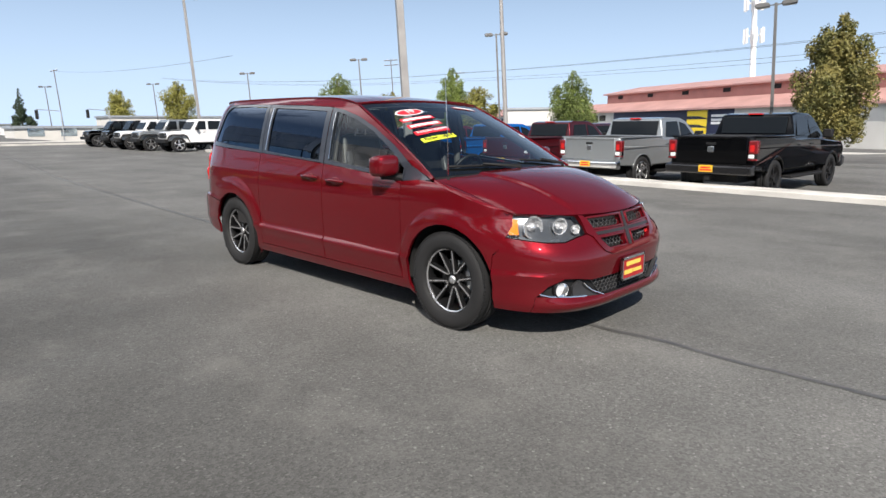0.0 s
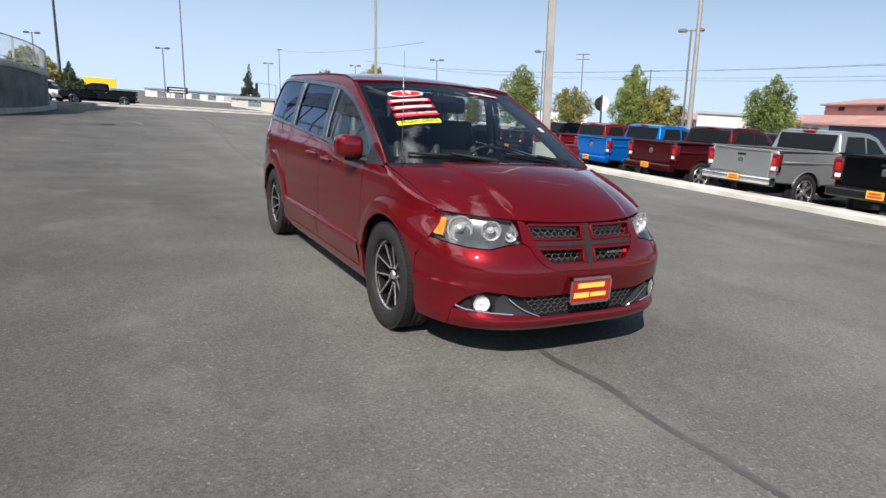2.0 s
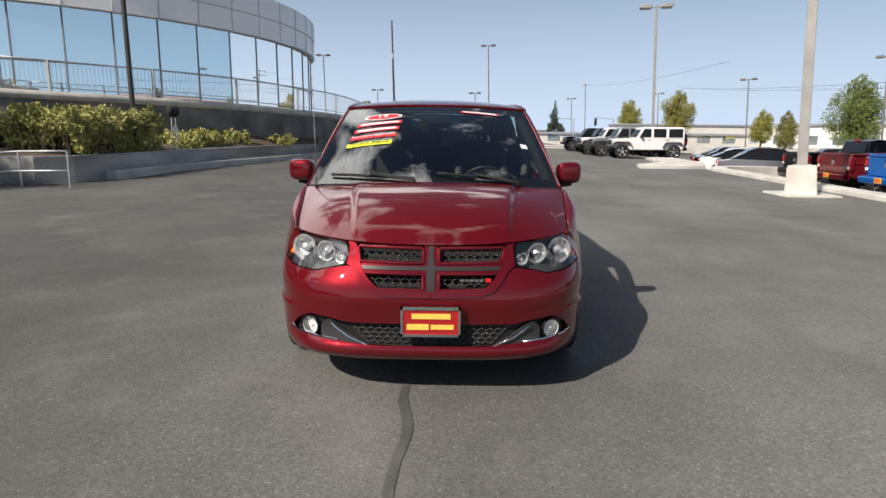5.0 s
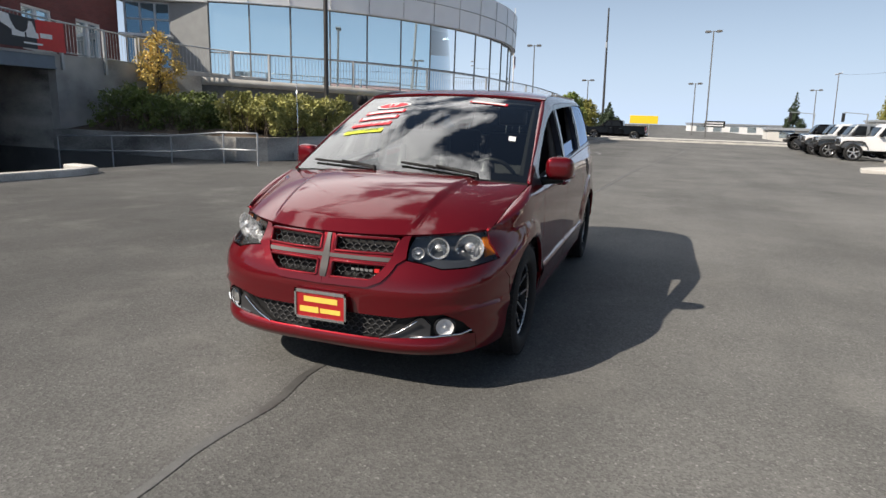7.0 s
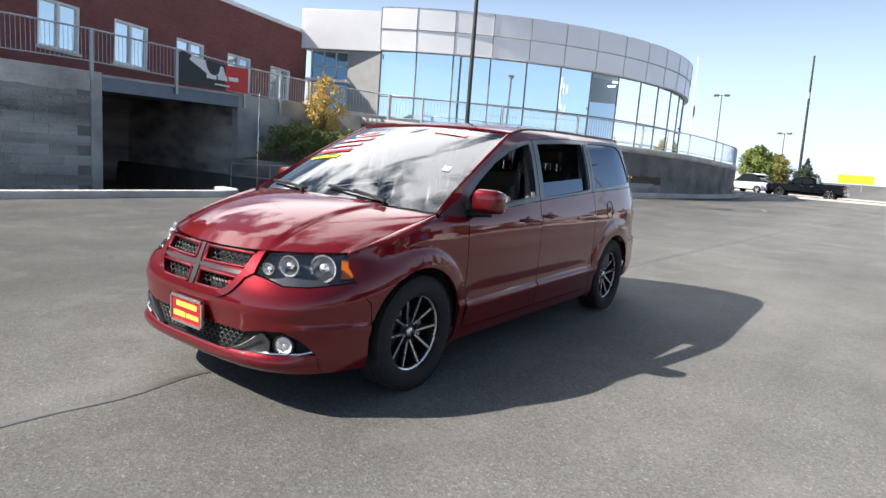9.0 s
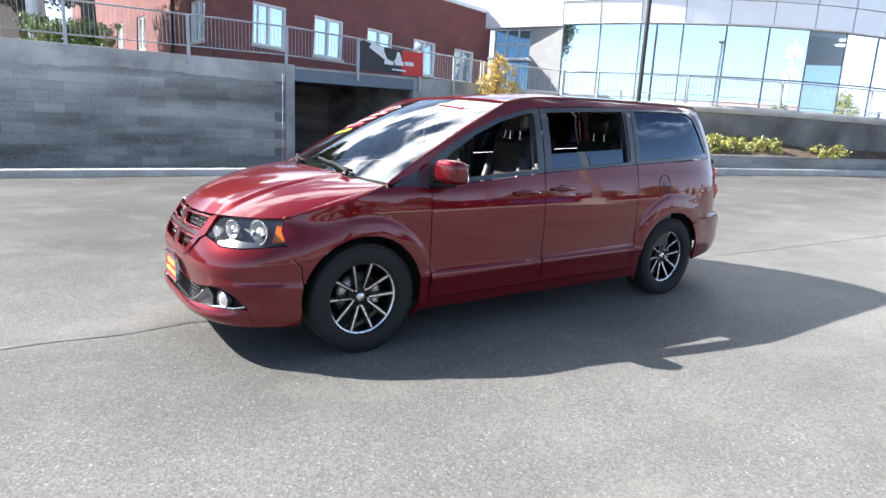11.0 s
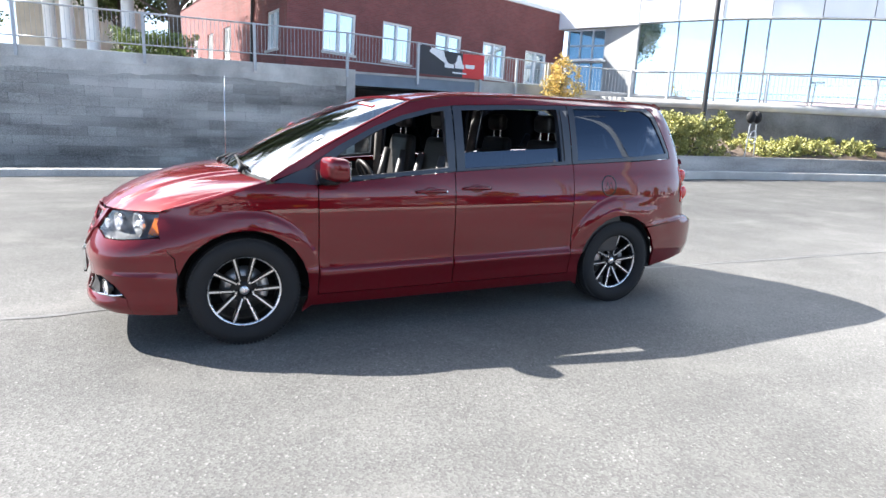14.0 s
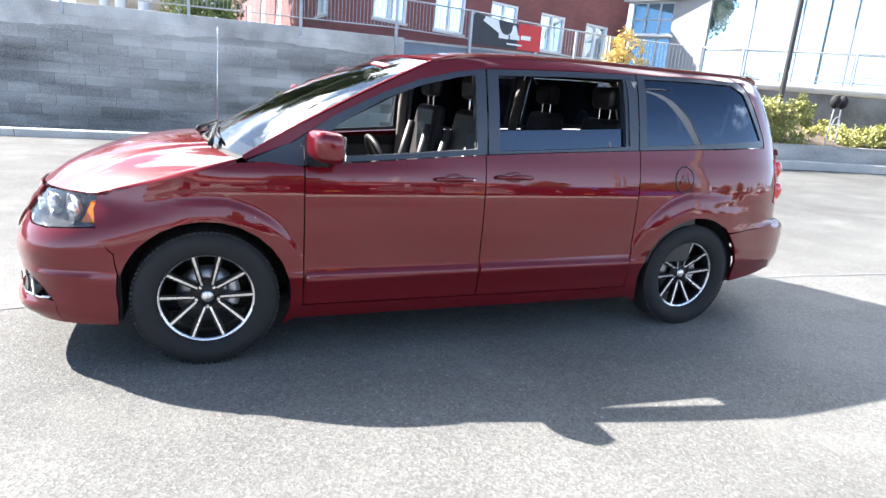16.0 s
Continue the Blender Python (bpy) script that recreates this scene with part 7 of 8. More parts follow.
PAINTS = {
    "black": car_paint("black paint", (0.0018, 0.0018, 0.0021), 0.0, 0.6, 1.33),
    "silver": car_paint("granite silver paint", (0.29, 0.305, 0.31), 0.6, 0.35),
    "maroon": car_paint("maroon paint", (0.06, 0.005, 0.008), 0.4, 0.3),
    "blue": car_paint("bright blue paint", (0.004, 0.13, 0.47), 0.4, 0.3),
    "red": car_paint("crimson paint", (0.16, 0.010, 0.012), 0.4, 0.3),
    "white": car_paint("white car paint", (0.72, 0.72, 0.72), 0.0, 0.4),
    "grey": car_paint("grey car paint", (0.18, 0.19, 0.21), 0.6, 0.35),
    "navy": car_paint("dark blue paint", (0.012, 0.05, 0.15), 0.4, 0.3),
}


def lot_pose(x, y, deg, lift=0.0):
    """A pose on the lower lot, tilted with its slope."""
    return pose(x, y, ground_z(x, y) + lift, 0, 0, deg)


HEAD = 86.0
rows_t = [
    (0.10, 9.85, "black", "glossy black crew-cab pickup backed toward a kerb", GLOSS_BLACK, RIM_BLACK),
    (-3.42, 10.65, "silver", "granite silver pickup with chrome bumper and gold paper plate", CHROME, ALLOY),
    (-6.95, 11.45, "maroon", "dark maroon pickup with body-coloured bumper", PAINTS["maroon"], ALLOY),
    (-10.25, 12.10, "blue", "bright blue pickup with tinted windows", PAINTS["blue"], RIM_BLACK),
    (-13.75, 12.85, "red", "crimson pickup in a row of parked trucks", PAINTS["red"], ALLOY),
    (-17.3, 13.6, "black", "black pickup at the end of a truck row", TRIM_BLACK, ALLOY),
]
for tx, ty, col, lab, bum, fc in rows_t:
    d = Vector((math.cos(radians(HEAD)), math.sin(radians(HEAD))))
    r = Vector((d.y, -d.x))
    c = Vector((tx, ty)) + d * 2.88 - r * 0.90
    pickup(lot_pose(c.x, c.y, HEAD), PAINTS[col], lab, bum, fc)
# a second line of trucks nose to nose behind them
for tx, ty, col, lab in ((-8.2, 18.6, "maroon", "maroon pickup behind a row of trucks"), (-12.4, 19.3, "navy", "blue pickup behind a row of trucks"), (-16.0, 20.2, "navy", "dark blue pickup behind a row of trucks")):
    pickup(lot_pose(tx, ty, HEAD + 180), PAINTS[col], lab, CHROME, ALLOY)
# black pickup standing across the far end of the lot, with a yellow sign behind
pickup(pose(-56.0, -2.9, -0.12, 0, 0, 267), PAINTS["black"], "glossy black pickup parked across the far lot", CHROME, CHROME)


def off_roader(m, paint, label):
    """A boxy four-door off-roader with open fenders, nose along +x."""
    t = thing("off_roader", label, "car", m, "parked off-roaders")
    w = lambda x, z: 0.80 - 0.05 * step(1.1, 1.8, z) - 0.10 * step(0.9, 2.0, x) * (1 if z > 0.6 else 0)
    tub = [(1.98, 0.62), (2.02, 0.80), (2.0, 1.08), (1.85, 1.14), (0.72, 1.18), (-2.05, 1.18), (-2.08, 0.62), (-1.9, 0.52), (1.0, 0.50)]
    part("body", loft_prism(tub, w, 1), paint, t, bevel=0.04)
    cabin = [(0.70, 1.17), (0.36, 1.72), (0.25, 1.82), (-2.0, 1.84), (-2.06, 1.78), (-2.08, 1.17)]
    part("hard_top", loft_prism(cabin, w, 1), paint, t, bevel=0.04)
    for pts in ([(0.52, 1.24), (0.24, 1.72), (-0.14, 1.72), (-0.14, 1.24)], [(-0.28, 1.24), (-0.28, 1.72), (-1.0, 1.72), (-1.0, 1.24)], [(-1.16, 1.24), (-1.16, 1.72), (-1.95, 1.72), (-1.95, 1.24)]):
        side_glass(t, pts, w, CAR_GLASS, 0.008)
    part("windscreen", box((-0.012, -0.62, -0.25), (0.012, 0.62, 0.25), Matrix.Translation((0.56, 0, 1.45)) @ Matrix.Rotation(radians(-31), 4, "Y")), CAR_GLASS, t)
    part("rear_window", box((-2.11, -0.55, 1.28), (-2.08, 0.55, 1.72)), CAR_GLASS, t)
    for ax in (-1.45, 1.48):
        for k in (1, -1):
            bm = bmesh.new()
            pts = [(ax - 0.60, 0.58), (ax - 0.46, 0.90), (ax - 0.30, 0.98), (ax + 0.30, 0.98), (ax + 0.48, 0.92), (ax + 0.62, 0.66)]
            for (x0, z0), (x1, z1) in zip(pts, pts[1:]):
                v = [bm.verts.new(p) for p in ((x0, k * 0.72, z0), (x1, k * 0.72, z1), (x1, k * 0.95, z1), (x0, k * 0.95, z0), (x0, k * 0.95, z0 - 0.06), (x1, k * 0.95, z1 - 0.06))]
                bm.faces.new((v[0], v[1], v[2], v[3]))
                bm.faces.new((v[3], v[2], v[5], v[4]))
            part("fender", bm, TRIM_BLACK, t)
            simple_wheel(ax, k * 0.82, 0.41, 0.25, t, ALLOY, 5)
    part("front_bumper", box((2.0, -0.80, 0.52), (2.22, 0.80, 0.72)), TRIM_BLACK, t, bevel=0.03)
    part("rear_bumper", box((-2.25, -0.78, 0.50), (-2.06, 0.78, 0.68)), TRIM_BLACK, t, bevel=0.03)
    part("grille", box((2.0, -0.50, 0.78), (2.045, 0.50, 1.06)), TRIM_BLACK, t, bevel=0.01)
    for k in (1, -1):
        bm = bmesh.new()
        bmesh.ops.create_cone(bm, cap_ends=True, segments=16, radius1=0.10, radius2=0.09, depth=0.06, matrix=Matrix.Translation((2.04, k * 0.50, 0.93)) @ Matrix.Rotation(radians(90), 4, "Y"))
        part("headlamp", bm, CHROME, t)
        part("door_mirror", box((0.38, k * 0.82, 1.20), (0.50, k * 1.02, 1.38)), TRIM_BLACK, t, bevel=0.03)
        part("tail_lamp", box((-2.12, k * 0.62, 0.90), (-2.06, k * 0.79, 1.10)), RED_LENS, t, bevel=0.01)
        for x in (-0.02, -1.05):
            part("door_handle", box((x - 0.08, k * 0.80, 1.08), (x + 0.08, k * 0.83, 1.11)), TRIM_BLACK, t)
    sp = part("spare_wheel", lathe(tyre_profile(0.40, 0.24, 0.26), 30, True), RUBBER, t, m=Matrix.Translation((-2.25, 0.05, 1.05)) @ Matrix.Rotation(radians(90), 4, "Z"))
    part("chassis", box((-1.9, -0.5, 0.36), (1.9, 0.5, 0.55)), DARK_IN, t)
    return t


for x, y, col, lab in ((-31.0, 11.95, "white", "white boxy off-roader at the head of a row"), (-33.9, 11.5, "silver", "pale silver boxy off-roader in a parked row"), (-36.8, 11.45, "white", "white boxy off-roader in a parked row"), (-40.9, 12.0, "black", "black boxy off-roader in a parked row"), (-44.6, 11.9, "black", "black boxy off-roader in a parked row")):
    off_roader(pose(x, y, 0, 0, 0, 268), PAINTS[col], lab)


def saloon(m, paint, label, tall=1.45):
    t = thing("car", label, "car", m, "cars in the lower lot")
    w = lambda x, z: 0.90 - 0.18 * step(0.95, tall, z) - 0.08 * step(1.6, 2.3, abs(x))
    low = cut_arches([(2.2, 0.42), (2.28, 0.6), (2.2, 0.80), (1.2, 0.95), (-1.7, 1.02), (-2.2, 0.95), (-2.26, 0.6), (-2.2, 0.40)], (-1.35, 1.35), (0.38, 0.32), 0.36)
    part("body", loft_prism(low, w, 1), paint, t, bevel=0.05)
    cab = [(1.15, 0.94), (0.35, tall - 0.05), (0.0, tall), (-0.7, tall), (-1.75, 1.0)]
    part("cabin", loft_prism(cab, w, 1), CAR_GLASS, t, bevel=0.03)
    part("roof", loft_prism([(0.28, tall - 0.05), (0.0, tall + 0.02), (-0.75, tall + 0.02), (-1.1, tall - 0.12), (-0.7, tall - 0.02), (0.0, tall - 0.02)], lambda x, z: w(x, z) + 0.01, 1), paint, t, bevel=0.02)
    for x in (-1.35, 1.35):
        for k in (1, -1):
            simple_wheel(x, k * 0.80, 0.33, 0.2, t, ALLOY)
    for k in (1, -1):
        part("headlamp", box((2.12, k * 0.5, 0.62), (2.27, k * 0.78, 0.74)), CHROME, t, bevel=0.02)
        part("tail_lamp", box((-2.25, k * 0.5, 0.74), (-2.16, k * 0.80, 0.88)), RED_LENS, t, bevel=0.02)
    return t


for x, y, deg, col, lab, h in ((-21.6, 14.6, 70, "grey", "grey car parked in the lower lot", 1.5), (-25.0, 15.2, 70, "white", "white car parked in the lower lot", 1.45), (-28.2, 16.2, 70, "black", "dark car parked in the lower lot", 1.5), (-31.5, 17.4, 70, "grey", "grey car parked far down the lower lot", 1.45), (-26.0, 21.0, 250, "black", "dark car in the second row of the lower lot", 1.5), (-30.0, 22.4, 250, "white", "white car in the second row of the lower lot", 1.5), (-57.5, -7.5, 242, "white", "white car near the lot's far exit", 1.75), (9.5, 33.0, 0, "black", "dark car on the street", 1.5)):
    saloon(lot_pose(x, y, deg), PAINTS[col], lab, h)

# ---- lamps and poles ----
def lot_lamp(x, y, z, h, deg, label, mt=GREY_POLE, foot=0.0, pole_r=0.085):
    t = thing("lot_lamp", label, "lamp", upright(x, y, z, deg), "parking lot lamps")
    if foot:
        part("footing", loft_prism([(-0.36, -0.05), (0.36, -0.05), (0.31, foot), (-0.31, foot)], lambda a, b: lerp(0.36, 0.31, max(0, b) / foot), 1), CONCRETE, t, bevel=0.03)
        part("base_plate", box((-0.19, -0.19, foot), (0.19, 0.19, foot + 0.03)), mt, t)
    part("shaft", loft_prism([(-pole_r, foot), (pole_r, foot), (pole_r * 0.8, h), (-pole_r * 0.8, h)], lambda a, b: lerp(pole_r, pole_r * 0.8, b / h), 1), mt, t, bevel=0.01)
    for k in (1, -1):
        arm = part("arm", box((k * 0.05, -0.03, h - 0.12), (k * 0.35, 0.03, h - 0.06)), mt, t)
        head = part("lamp_head", loft_prism([(k * 0.30, h - 0.18), (k * 0.95, h - 0.16), (k * 1.0, h - 0.02), (k * 0.85, h + 0.06), (k * 0.40, h + 0.06), (k * 0.28, h - 0.02)], lambda a, b: 0.24, 1), mt, t, bevel=0.03)
        part("lens", box((k * 0.40, -0.18, h - 0.19), (k * 0.9, 0.18, h - 0.175)), CONCRETE, head)
    return t


pad = box((-10.05, 8.25, -0.02), (-8.85, 9.55, 0.05))
tagged(part("pole_pad", pad, CONCRETE, bevel=0.02), "thin concrete pad under a lamp footing", "pad", kind="structure")
lot_lamp(-9.45, 8.88, 0.03, 9.6, 60, "tall square grey lamp pole on a concrete footing", foot=0.70, pole_r=0.115)
lot_lamp(-33.6, 13.35, 0, 9.2, 80, "tall grey twin lamp beside parked off-roaders", foot=0.3)
for x, y, h in ((-79.4, 6.35, 12.9), (-82.0, -16.4, 11.7), (-30.0, 38.7, 9.8), (-51.2, 40.4, 9.4), (-71.7, 37.9, 9.0), (-101.0, 36.9, 9.0), (-120.0, 26.0, 9.0), (-96.2, -10.5, 8.0), (-95, 5.3, 7.6), (-6.2, 32.5, 8.1)):
    lot_lamp(x, y, ground_z(x, y), h, math.degrees(math.atan2(y, x)) - 90, "far dark grey twin-headed parking lot lamp", FAR_POLE, foot=0.4 if x > -52 and y < 10 else 0)
# one tall pole close to the lamp by the street
t = thing("steel_pole", "tall plain grey steel pole beside the street", "pole", upright(-29.5, 38.9, -0.75))
part("shaft", rod((0, 0, 0), (0, 0, 16), 0.22, 0.14, 12), GREY_POLE, t)


def utility_pole(x, y, h, label, deg=90, arms=1):
    t = thing("utility_pole", label, "pole", upright(x, y, -0.5, deg))
    part("shaft", rod((0, 0, 0), (0, 0, h), 0.12, 0.08, 8), BARK, t)
    for i in range(arms):
        part("crossarm", box((-1.5, -0.06, h - 0.3 - i), (1.5, 0.06, h - 0.15 - i)), BARK, t)
        for dx in (-1.4, -0.7, 0.7, 1.4):
            part("insulator", rod((dx, 0, h - 0.15 - i), (dx, 0, h + 0.05 - i), 0.05, seg=6), WHITE_PAINT, t)
    return t


utility_pole(-157, 37.2, 14.5, "far wooden utility pole with a crossarm", 15)
utility_pole(-100, 88, 16, "far wooden utility pole with crossarms", 40, 2)
utility_pole(-74.3, 81.3, 11.4, "wooden utility pole beyond the street trees", 48)
t = thing("utility_pole", "tall bare dark wooden pole at the lot's edge", "pole", upright(-90.4, -7.4, -0.2))
part("shaft", rod((0, 0, 0), (0, 0, 18.0), 0.20, 0.11, 8), DARK_STEEL, t)
part("can", rod((0.3, 0, 12.4), (0.3, 0, 13.2), 0.16, seg=10), GALV, t)
t = thing("flagpole", "slim white flagpole with a small flag behind a showroom", "flagpole", upright(-60.0, -14.0, -0.2))
part("shaft", rod((0, 0, 0), (0, 0, 13), 0.07, 0.04, 8), WHITE_PAINT, t)
part("flag", add_grid(bmesh.new(), lambda u, v: Vector((-0.1 - 0.5 * u, 0.15 * math.sin(u * 5), 8.3 - 1.0 * v - 0.5 * u)), 8, 6), plain("striped flag cloth", (0.25, 0.20, 0.25), 0.7), t)


# overhead wires along the street
def wire(a, b, sag, name="power_line"):
    a, b = Vector(a), Vector(b)
    pts = [a.lerp(b, k / 20) - Vector((0, 0, sag * 4 * (k / 20) * (1 - k / 20))) for k in range(21)]
    tagged(part(name, tube(pts, 0.022, 4), DARK_STEEL), "thin dark overhead power line along a street", "wire", group="overhead wires")


for dy, z0, z1 in ((0, 9.6, 10.7), (0.6, 9.5, 10.7), (0, 8.2, 9.6), (1.0, 7.7, 9.3)):
    wire((-74.3, 81.3 + dy, z1), (34, 52 + dy, z0), 0.9)
    wire((-74.3, 81.3 + dy, z1), (-157, 60 + dy, 13.2), 1.2)
wire((-157, 37, 13.6), (-61, 30, 9.0), 0.8)

# mobile mast
t = thing("phone_mast", "white mobile phone mast with two rings of antennas", "mast", upright(-23.6, 83, -0.8))
part("shaft", rod((0, 0, 0), (0, 0, 19.5), 0.42, 0.28, 14), WHITE_PAINT, t)
for z in (13.2, 17.2):
    for k in range(6):
        a = k * math.tau / 6
        part("antenna", box((-0.12, -0.16, z - 0.9), (0.12, 0.16, z + 0.9), Matrix.Translation((1.15 * math.cos(a), 1.15 * math.sin(a), 0)) @ Matrix.Rotation(a, 4, "Z")), WHITE_PAINT, t)
        part("bracket", rod((0, 0, z), (1.1 * math.cos(a), 1.1 * math.sin(a), z), 0.06, seg=6), WHITE_PAINT, t)

# round sign on a post
t = thing("round_sign", "round black and white roadside sign on a dark post", "sign", upright(-61.23, 58.53, -0.75, 45))
part("post", rod((0, 0, 0), (0, 0, 5.9), 0.13, seg=8), DARK_STEEL, t)
for x0, x1, mt in ((-0.02, 0.85, WHITE_PAINT), (-0.85, -0.02, GLOSS_BLACK)):
    bm = bmesh.new()
    pts = [Vector((1.0 * math.cos(a), 0, 4.7 + 1.0 * math.sin(a))) for a in [k * math.pi / 16 + (-math.pi / 2 if mt is WHITE_PAINT else math.pi / 2) for k in range(17)]]
    f = bm.faces.new([bm.verts.new(p) for p in pts])
    g = bmesh.ops.extrude_face_region(bm, geom=[f])
    bmesh.ops.translate(bm, vec=(0, 0.14, 0), verts=[e for e in g["geom"] if isinstance(e, bmesh.types.BMVert)])
    bmesh.ops.recalc_face_normals(bm, faces=bm.faces)
    part("sign_half", bm, mt, t)

# ---- trees beyond ----
gz = lambda x, y: ground_z(x, y) - 0.05
tree(-2.9, 29.7, gz(-3, 29), 6.9, 3.9, LEAF_RUST, "egg", "tall oval street tree with rust-tinged green leaves", 21, 15000, 0.115)
tree(-25.7, 43.2, gz(-25, 43), 6.9, 5.0, LEAF, "egg", "oval green street tree beside a building", 22, 5500, 0.15)
tree(-34.8, 37.5, gz(-34, 37), 7.4, 3.7, LEAF, "egg", "tall oval green street tree", 23, 6000, 0.14)
tree(-33.0, 39.0, gz(-33, 39), 5.7, 4.0, LEAF_OLIVE, "round", "yellowing round street tree", 33, 3600, 0.14)
tree(-61.8, 44.7, gz(-61, 44), 9.0, 6.2, LEAF, "egg", "broad green street tree", 24, 5500, 0.18)
tree(-58.0, 50.0, gz(-58, 50), 6.6, 5.6, LEAF_OLIVE, "round", "yellow-green round street tree", 34, 3600, 0.17)
tree(-54.0, 33.0, gz(-54, 33), 4.6, 2.4, LEAF_OLIVE, "oval", "slim olive-green young tree", 25, 2200, 0.12)
tree(-96, 38.2, -0.7, 9.4, 6.0, LEAF_OLIVE, "oval", "oval olive-green tree far across the lot", 26, 3600, 0.22)
tree(-131, 40.6, -0.7, 9.6, 6.4, LEAF_OLIVE, "oval", "oval olive-green tree far across the lot", 27, 3200, 0.26)
tree(-84, 46, -0.7, 6.0, 3.2, LEAF_OLIVE, "oval", "slim olive tree far across the lot", 28, 1800, 0.2)
tree(-151, 28, -0.7, 10.2, 4.8, NEEDLE, "cone", "dark narrow fir tree far across the lot", 29, 3600, 0.2)
tree(-69.3, -9.2, -0.2, 5.2, 4.2, LEAF, "round", "green tree behind the far exit", 30, 3400, 0.2)
tree(-76, -8.4, -0.2, 4.6, 4.0, LEAF_OLIVE, "round", "olive tree behind the far exit", 31, 2600, 0.2)
tree(-88, -6.4, -0.2, 4.6, 4.6, NEEDLE, "cone", "dark conifer behind the far exit", 32, 2600, 0.2)

# ---- buildings across the street ----
SALMON = surface("salmon metal roofing", (0.44, 0.25, 0.22), 0.55, var=0.12, scale=0.5, bump=0.05, tint=(0.50, 0.29, 0.26))
NAVY = surface("navy wall paint", (0.016, 0.022, 0.06), 0.6, var=0.12, scale=0.6, bump=0.05)
CREAM = surface("pale wall paint", (0.60, 0.58, 0.54), 0.7, var=0.08, scale=0.5, bump=0.05)
shop = thing("workshop_building", "long low building with salmon roofs and navy and cream walls", "building", Matrix.Translation((-5.8, 58, -0.8)) @ Matrix.Rotation(math.atan2(21, -40), 4, "Z"))
# local x runs along the street front, away to the left; +y is the street side after turning
for x0, x1, mt in ((-42, 0.0, CREAM), (0.0, 4.0, CREAM), (4.0, 15.5, CREAM), (15.5, 38.0, NAVY), (38.0, 96, CREAM)):
    part("wall", box((x0, -0.2, 0), (x1, 0.2, 3.75)), mt, shop)
part("lower_roof", loft_prism([(-42, 3.75), (96, 3.75), (96, 3.95), (-42, 3.95)], lambda x, z: 0.7, 1), SALMON, shop)
bm = bmesh.new()
add_grid(bm, lambda u, v: Vector((lerp(-42, 96, u), lerp(0.7, -3.2, v), lerp(3.95, 5.2, v))), 60, 1)
part("roof_slope", bm, SALMON, shop)
part("upper_wall", box((-42, -3.6, 4.9), (45, -3.2, 6.4)), surface("dusky red cladding", (0.42, 0.19, 0.16), 0.7, var=0.12, scale=0.6, bump=0.05), shop)
part("upper_eave", box((-42.5, -3.7, 6.4), (45.5, -2.7, 6.6)), SALMON, shop, bevel=0.02)
bm = bmesh.new()
add_grid(bm, lambda u, v: Vector((lerp(-42.5, 45.5, u), lerp(-2.75, -9.0, v), lerp(6.6, 7.7, v))), 60, 1)
part("upper_roof", bm, SALMON, shop)
part("upper_mass", box((-42, -14, 5.8), (45, -9.0, 7.6)), CREAM, shop)
part("rear_mass", box((-42, -14, 0), (96, -3.7, 5.15)), CREAM, shop)
for x in range(-36, 44, 7):
    part("vent", box((x, -3.18, 5.75), (x + 1.1, -3.12, 6.2)), DARK_IN, shop)
for x in range(40, 94, 2):
    part("window", box((x, 0.2, 2.6), (x + 1.6, 0.23, 3.4)), CAR_GLASS, shop)
for x in (-6, -14, -22):
    part("window", box((x, 0.2, 1.2), (x + 3.5, 0.23, 3.0)), CAR_GLASS, shop)
# dark panel standing in for the shade of an open bay
part("dark_bay", box((23.4, 0.2, 0), (27.0, 0.23, 2.9)), DARK_STEEL, shop)
# wall sign: a yellow mark of stripes and a block of unreadable words as bars
sign = part("wall_sign", box((19.2, 0.2, 0.6), (22.9, 0.26, 3.7)), NAVY, shop)
for i in range(3):
    bm = bmesh.new()
    v = [bm.verts.new(p) for p in ((22.7, 0.30, 3.65 - i * 0.95), (19.4, 0.30, 3.65 - i * 0.95), (19.4, 0.30, 2.75 - i * 0.95), (20.6, 0.30, 3.0 - i * 0.95), (22.7, 0.30, 3.05 - i * 0.95))]
    bm.faces.new(v)
    bmesh.ops.recalc_face_normals(bm, faces=bm.faces)
    part("sign_stripe", bm, SIGN_YELLOW, sign)
for z, x0, x1 in ((3.05, 15.8, 18.8), (2.6, 16.4, 18.8), (2.25, 17.2, 18.8)):
    part("sign_bar", box((x0, 0.2, z - 0.13), (x1, 0.26, z + 0.13)), WHITE_PAINT, sign)

# the two lowest also stand in for pale haze over the far ground
for x, y, sx, sy_, h, deg, mt, lab in ((-128, 52, 30, 12, 4.0, -6, CREAM, "pale low building across the far street"), (-92, 64, 26, 12, 3.8, -20, WHITE_PAINT, "white low building beyond the lower lot"), (-170, -34, 24, 14, 4.0, 8, CREAM, "white low building behind the far exit"), (-100, 36, 40, 10, 2.1, -4, CREAM, "long low pale building, partly for haze, beyond a street"), (-172, 18, 22, 10, 2.7, 4, WHITE_PAINT, "low white building, partly for haze, beyond the far street"), (-60, 92, 30, 14, 4.6, 28, CREAM, "pale low building beyond the street")):
    b = thing("distant_building", lab, "building", pose(x, y, -0.9, 0, 0, deg))
    part("wall", box((-sy_ / 2, -sx / 2, 0), (sy_ / 2, sx / 2, h)), mt, b)
    part("roof", box((-sy_ / 2 - 0.3, -sx / 2 - 0.3, h), (sy_ / 2 + 0.3, sx / 2 + 0.3, h + 0.35)), GALV, b)
    for k in range(int(sx // 4)):
        yy = -sx / 2 + 1.5 + 4 * k
        part("window", box((sy_ / 2, yy, 1.0), (sy_ / 2 + 0.05, yy + 2.0, 2.3)), WIN_GLASS, b)
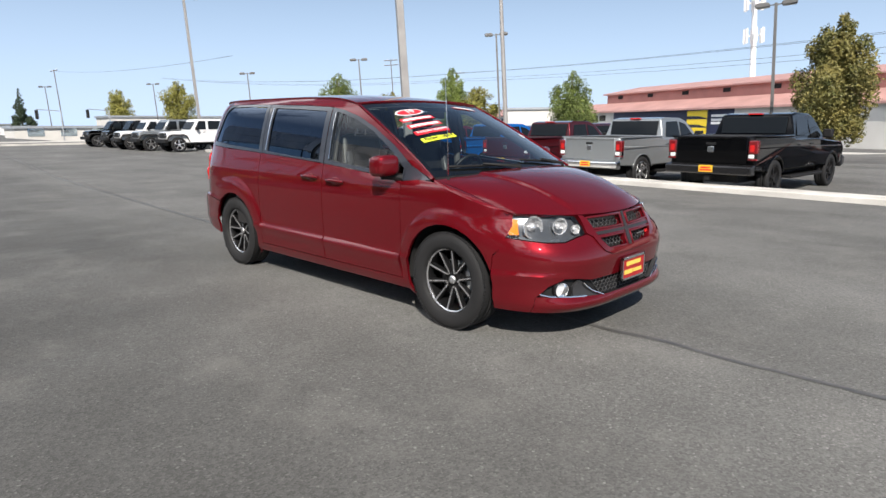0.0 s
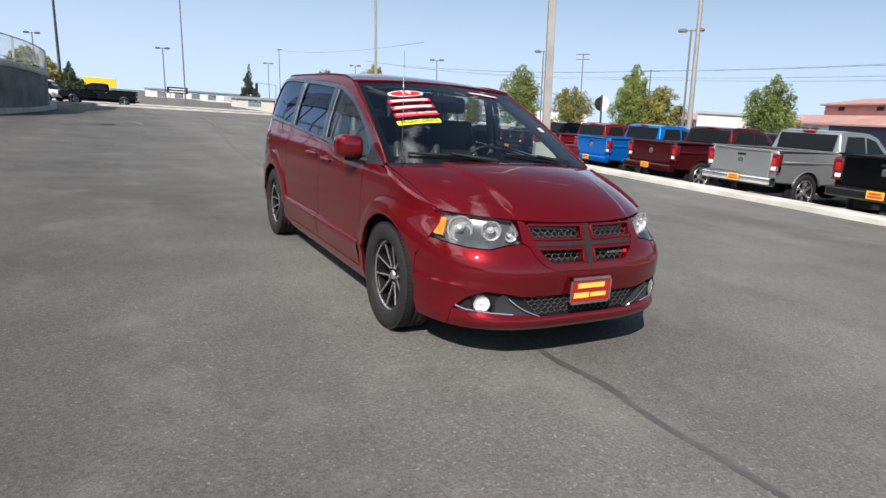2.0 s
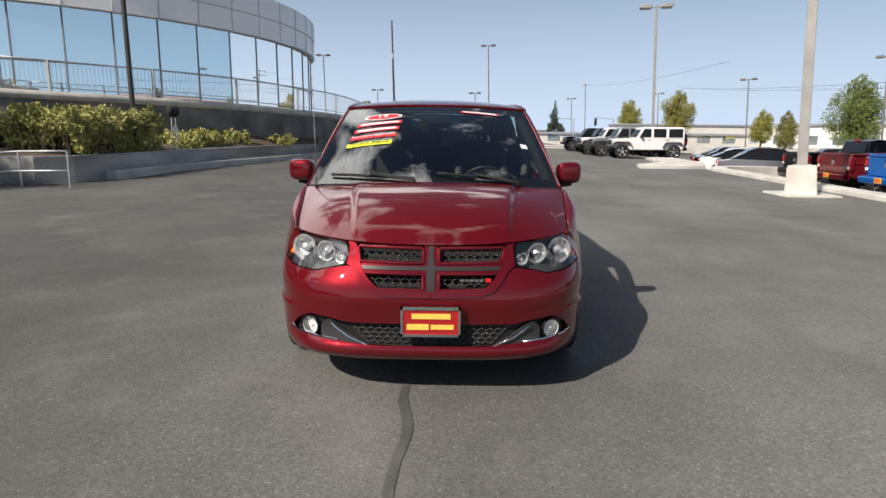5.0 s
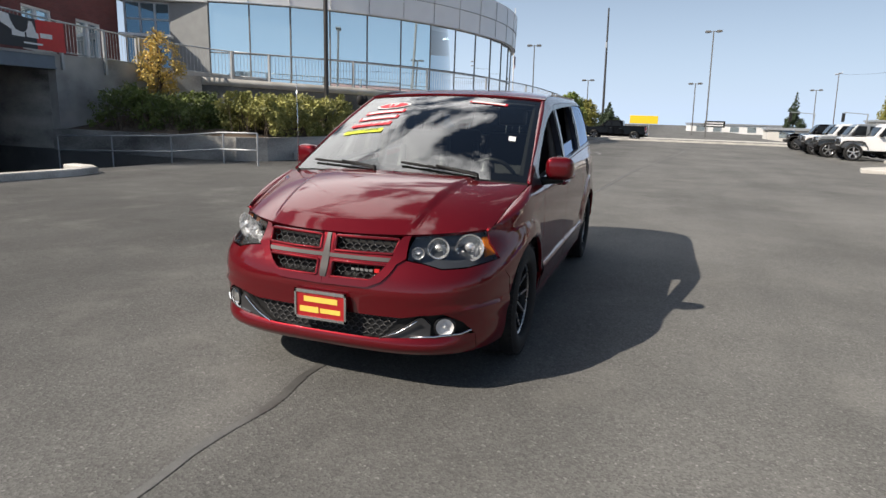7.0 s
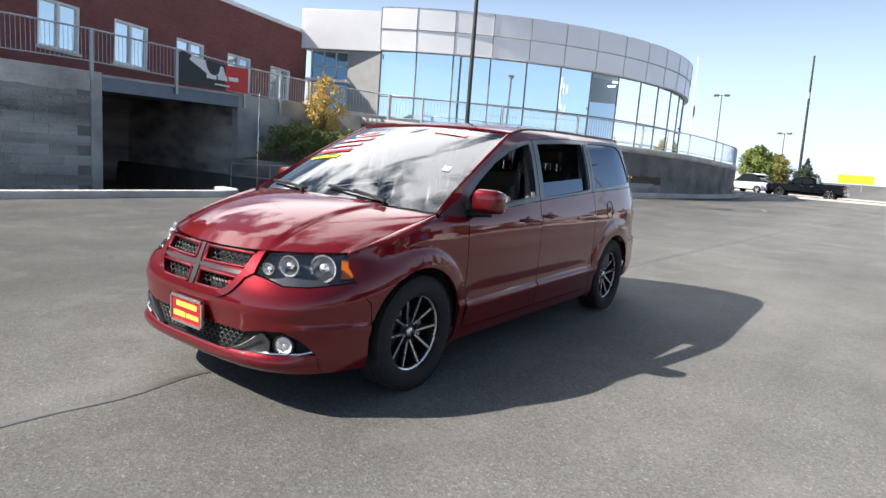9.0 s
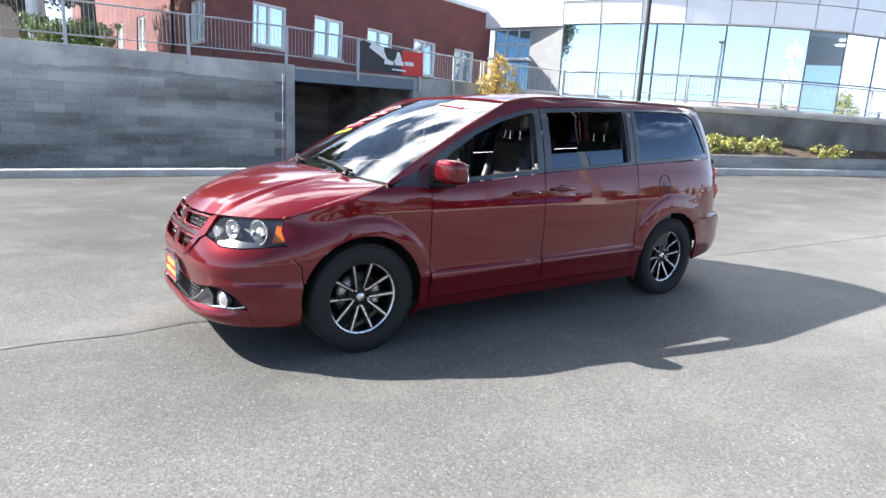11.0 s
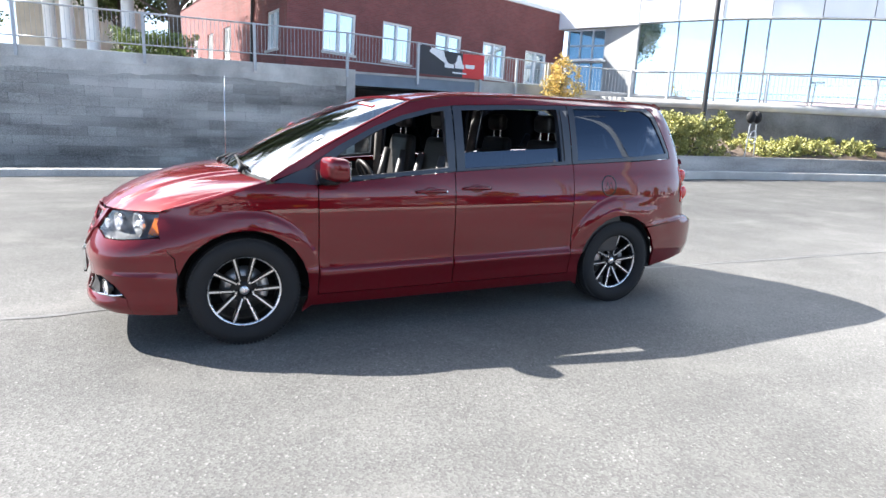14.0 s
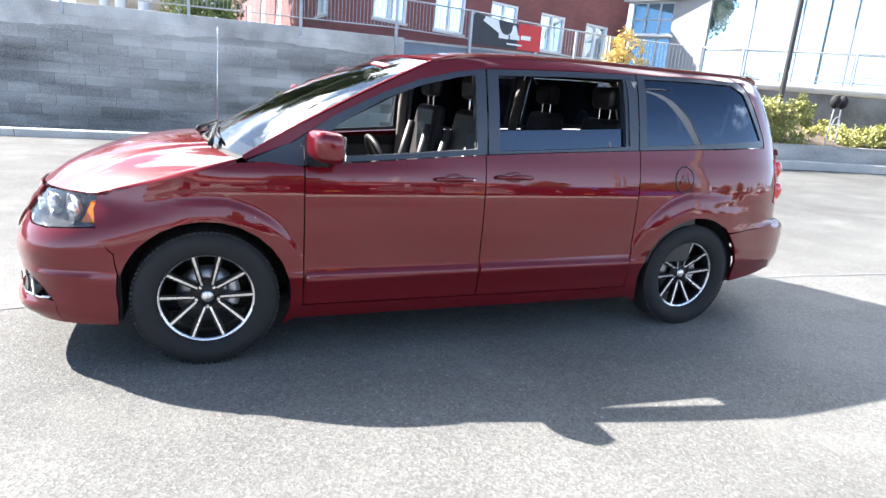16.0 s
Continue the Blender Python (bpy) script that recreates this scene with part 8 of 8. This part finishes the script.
# yellow sign board by the far exit
t = thing("yellow_sign", "yellow sign board on two short posts beyond the lot", "sign", pose(-145, -3.4, -0.6, 0, 0, 5))
part("board", box((-0.1, -3.1, 2.1), (0.1, 3.1, 3.9)), SIGN_YELLOW, t, bevel=0.03)
for y in (-1.2, 1.2):
    part("post", rod((0, y, 0), (0, y, 2.1), 0.07), GALV, t)
t = thing("roadside_board", "dark roadside sign board with pale bars on two posts", "sign", pose(-150, 12.0, -0.8, 0, 0, 4))
part("board", box((-0.12, -2.2, 2.0), (0.12, 2.2, 3.4)), DARK_IN, t, bevel=0.03)
for z in (2.4, 2.95):
    part("sign_bar", box((0.12, -1.8, z - 0.13), (0.16, 1.8, z + 0.13)), WHITE_PAINT, t)
for y in (-1.5, 1.5):
    part("post", rod((0, y, -0.2), (0, y, 2.1), 0.09), GALV, t)
for x, y, z, d in ((-92, 18.0, 3.0, 0), (-95, 25.0, 3.2, 0)):
    t = thing("traffic_signal", "dark traffic signal hanging from a mast arm far off", "traffic signal", pose(x, y, 0))
    part("mast", rod((0, 2.5, -0.8), (0, 2.5, z + 0.6), 0.09), GALV, t)
    part("mast_arm", rod((0, 2.5, z + 0.5), (0, -0.4, z + 0.7), 0.05), GALV, t)
    part("signal", box((-0.15, -0.55, z - 0.6), (0.15, -0.2, z + 0.6)), DARK_IN, t)

# block courses of the retaining wall: the stretch beside the drive as single blocks, the rest joined
block_meshes = []
for k in range(6):
    rnd = random.Random(k)
    bm = box((-0.3985, -0.04, -0.1535), (0.3985, 0.035 + 0.014 * rnd.random(), 0.1535))
    bmesh.ops.bevel(bm, geom=bm.edges[:], offset=0.004, segments=1, affect="EDGES")
    block_meshes.append(finish(bm, "block", BLOCK, smooth=False))
rest = bmesh.new()
rnd = random.Random(5)
for row in range(12):
    z = -0.85 + row * 0.31
    x = -4.38 + (0.4 if row % 2 else 0.0)
    while x < 29.5:
        jig = rnd.uniform(-0.003, 0.004)
        if x < 13:
            o = new("block", block_meshes[rnd.randrange(6)])
            o.parent = core
            o.location = (x, WALL_Y - 0.04 + jig, z)
        else:
            add_box(rest, (x - 0.397, WALL_Y - 0.08, z - 0.1525), (x + 0.397, WALL_Y - 0.005 + jig, z + 0.1525))
        x += 0.80
tagged(part("block_rest", rest, BLOCK, core, smooth=False), kind="stuff")
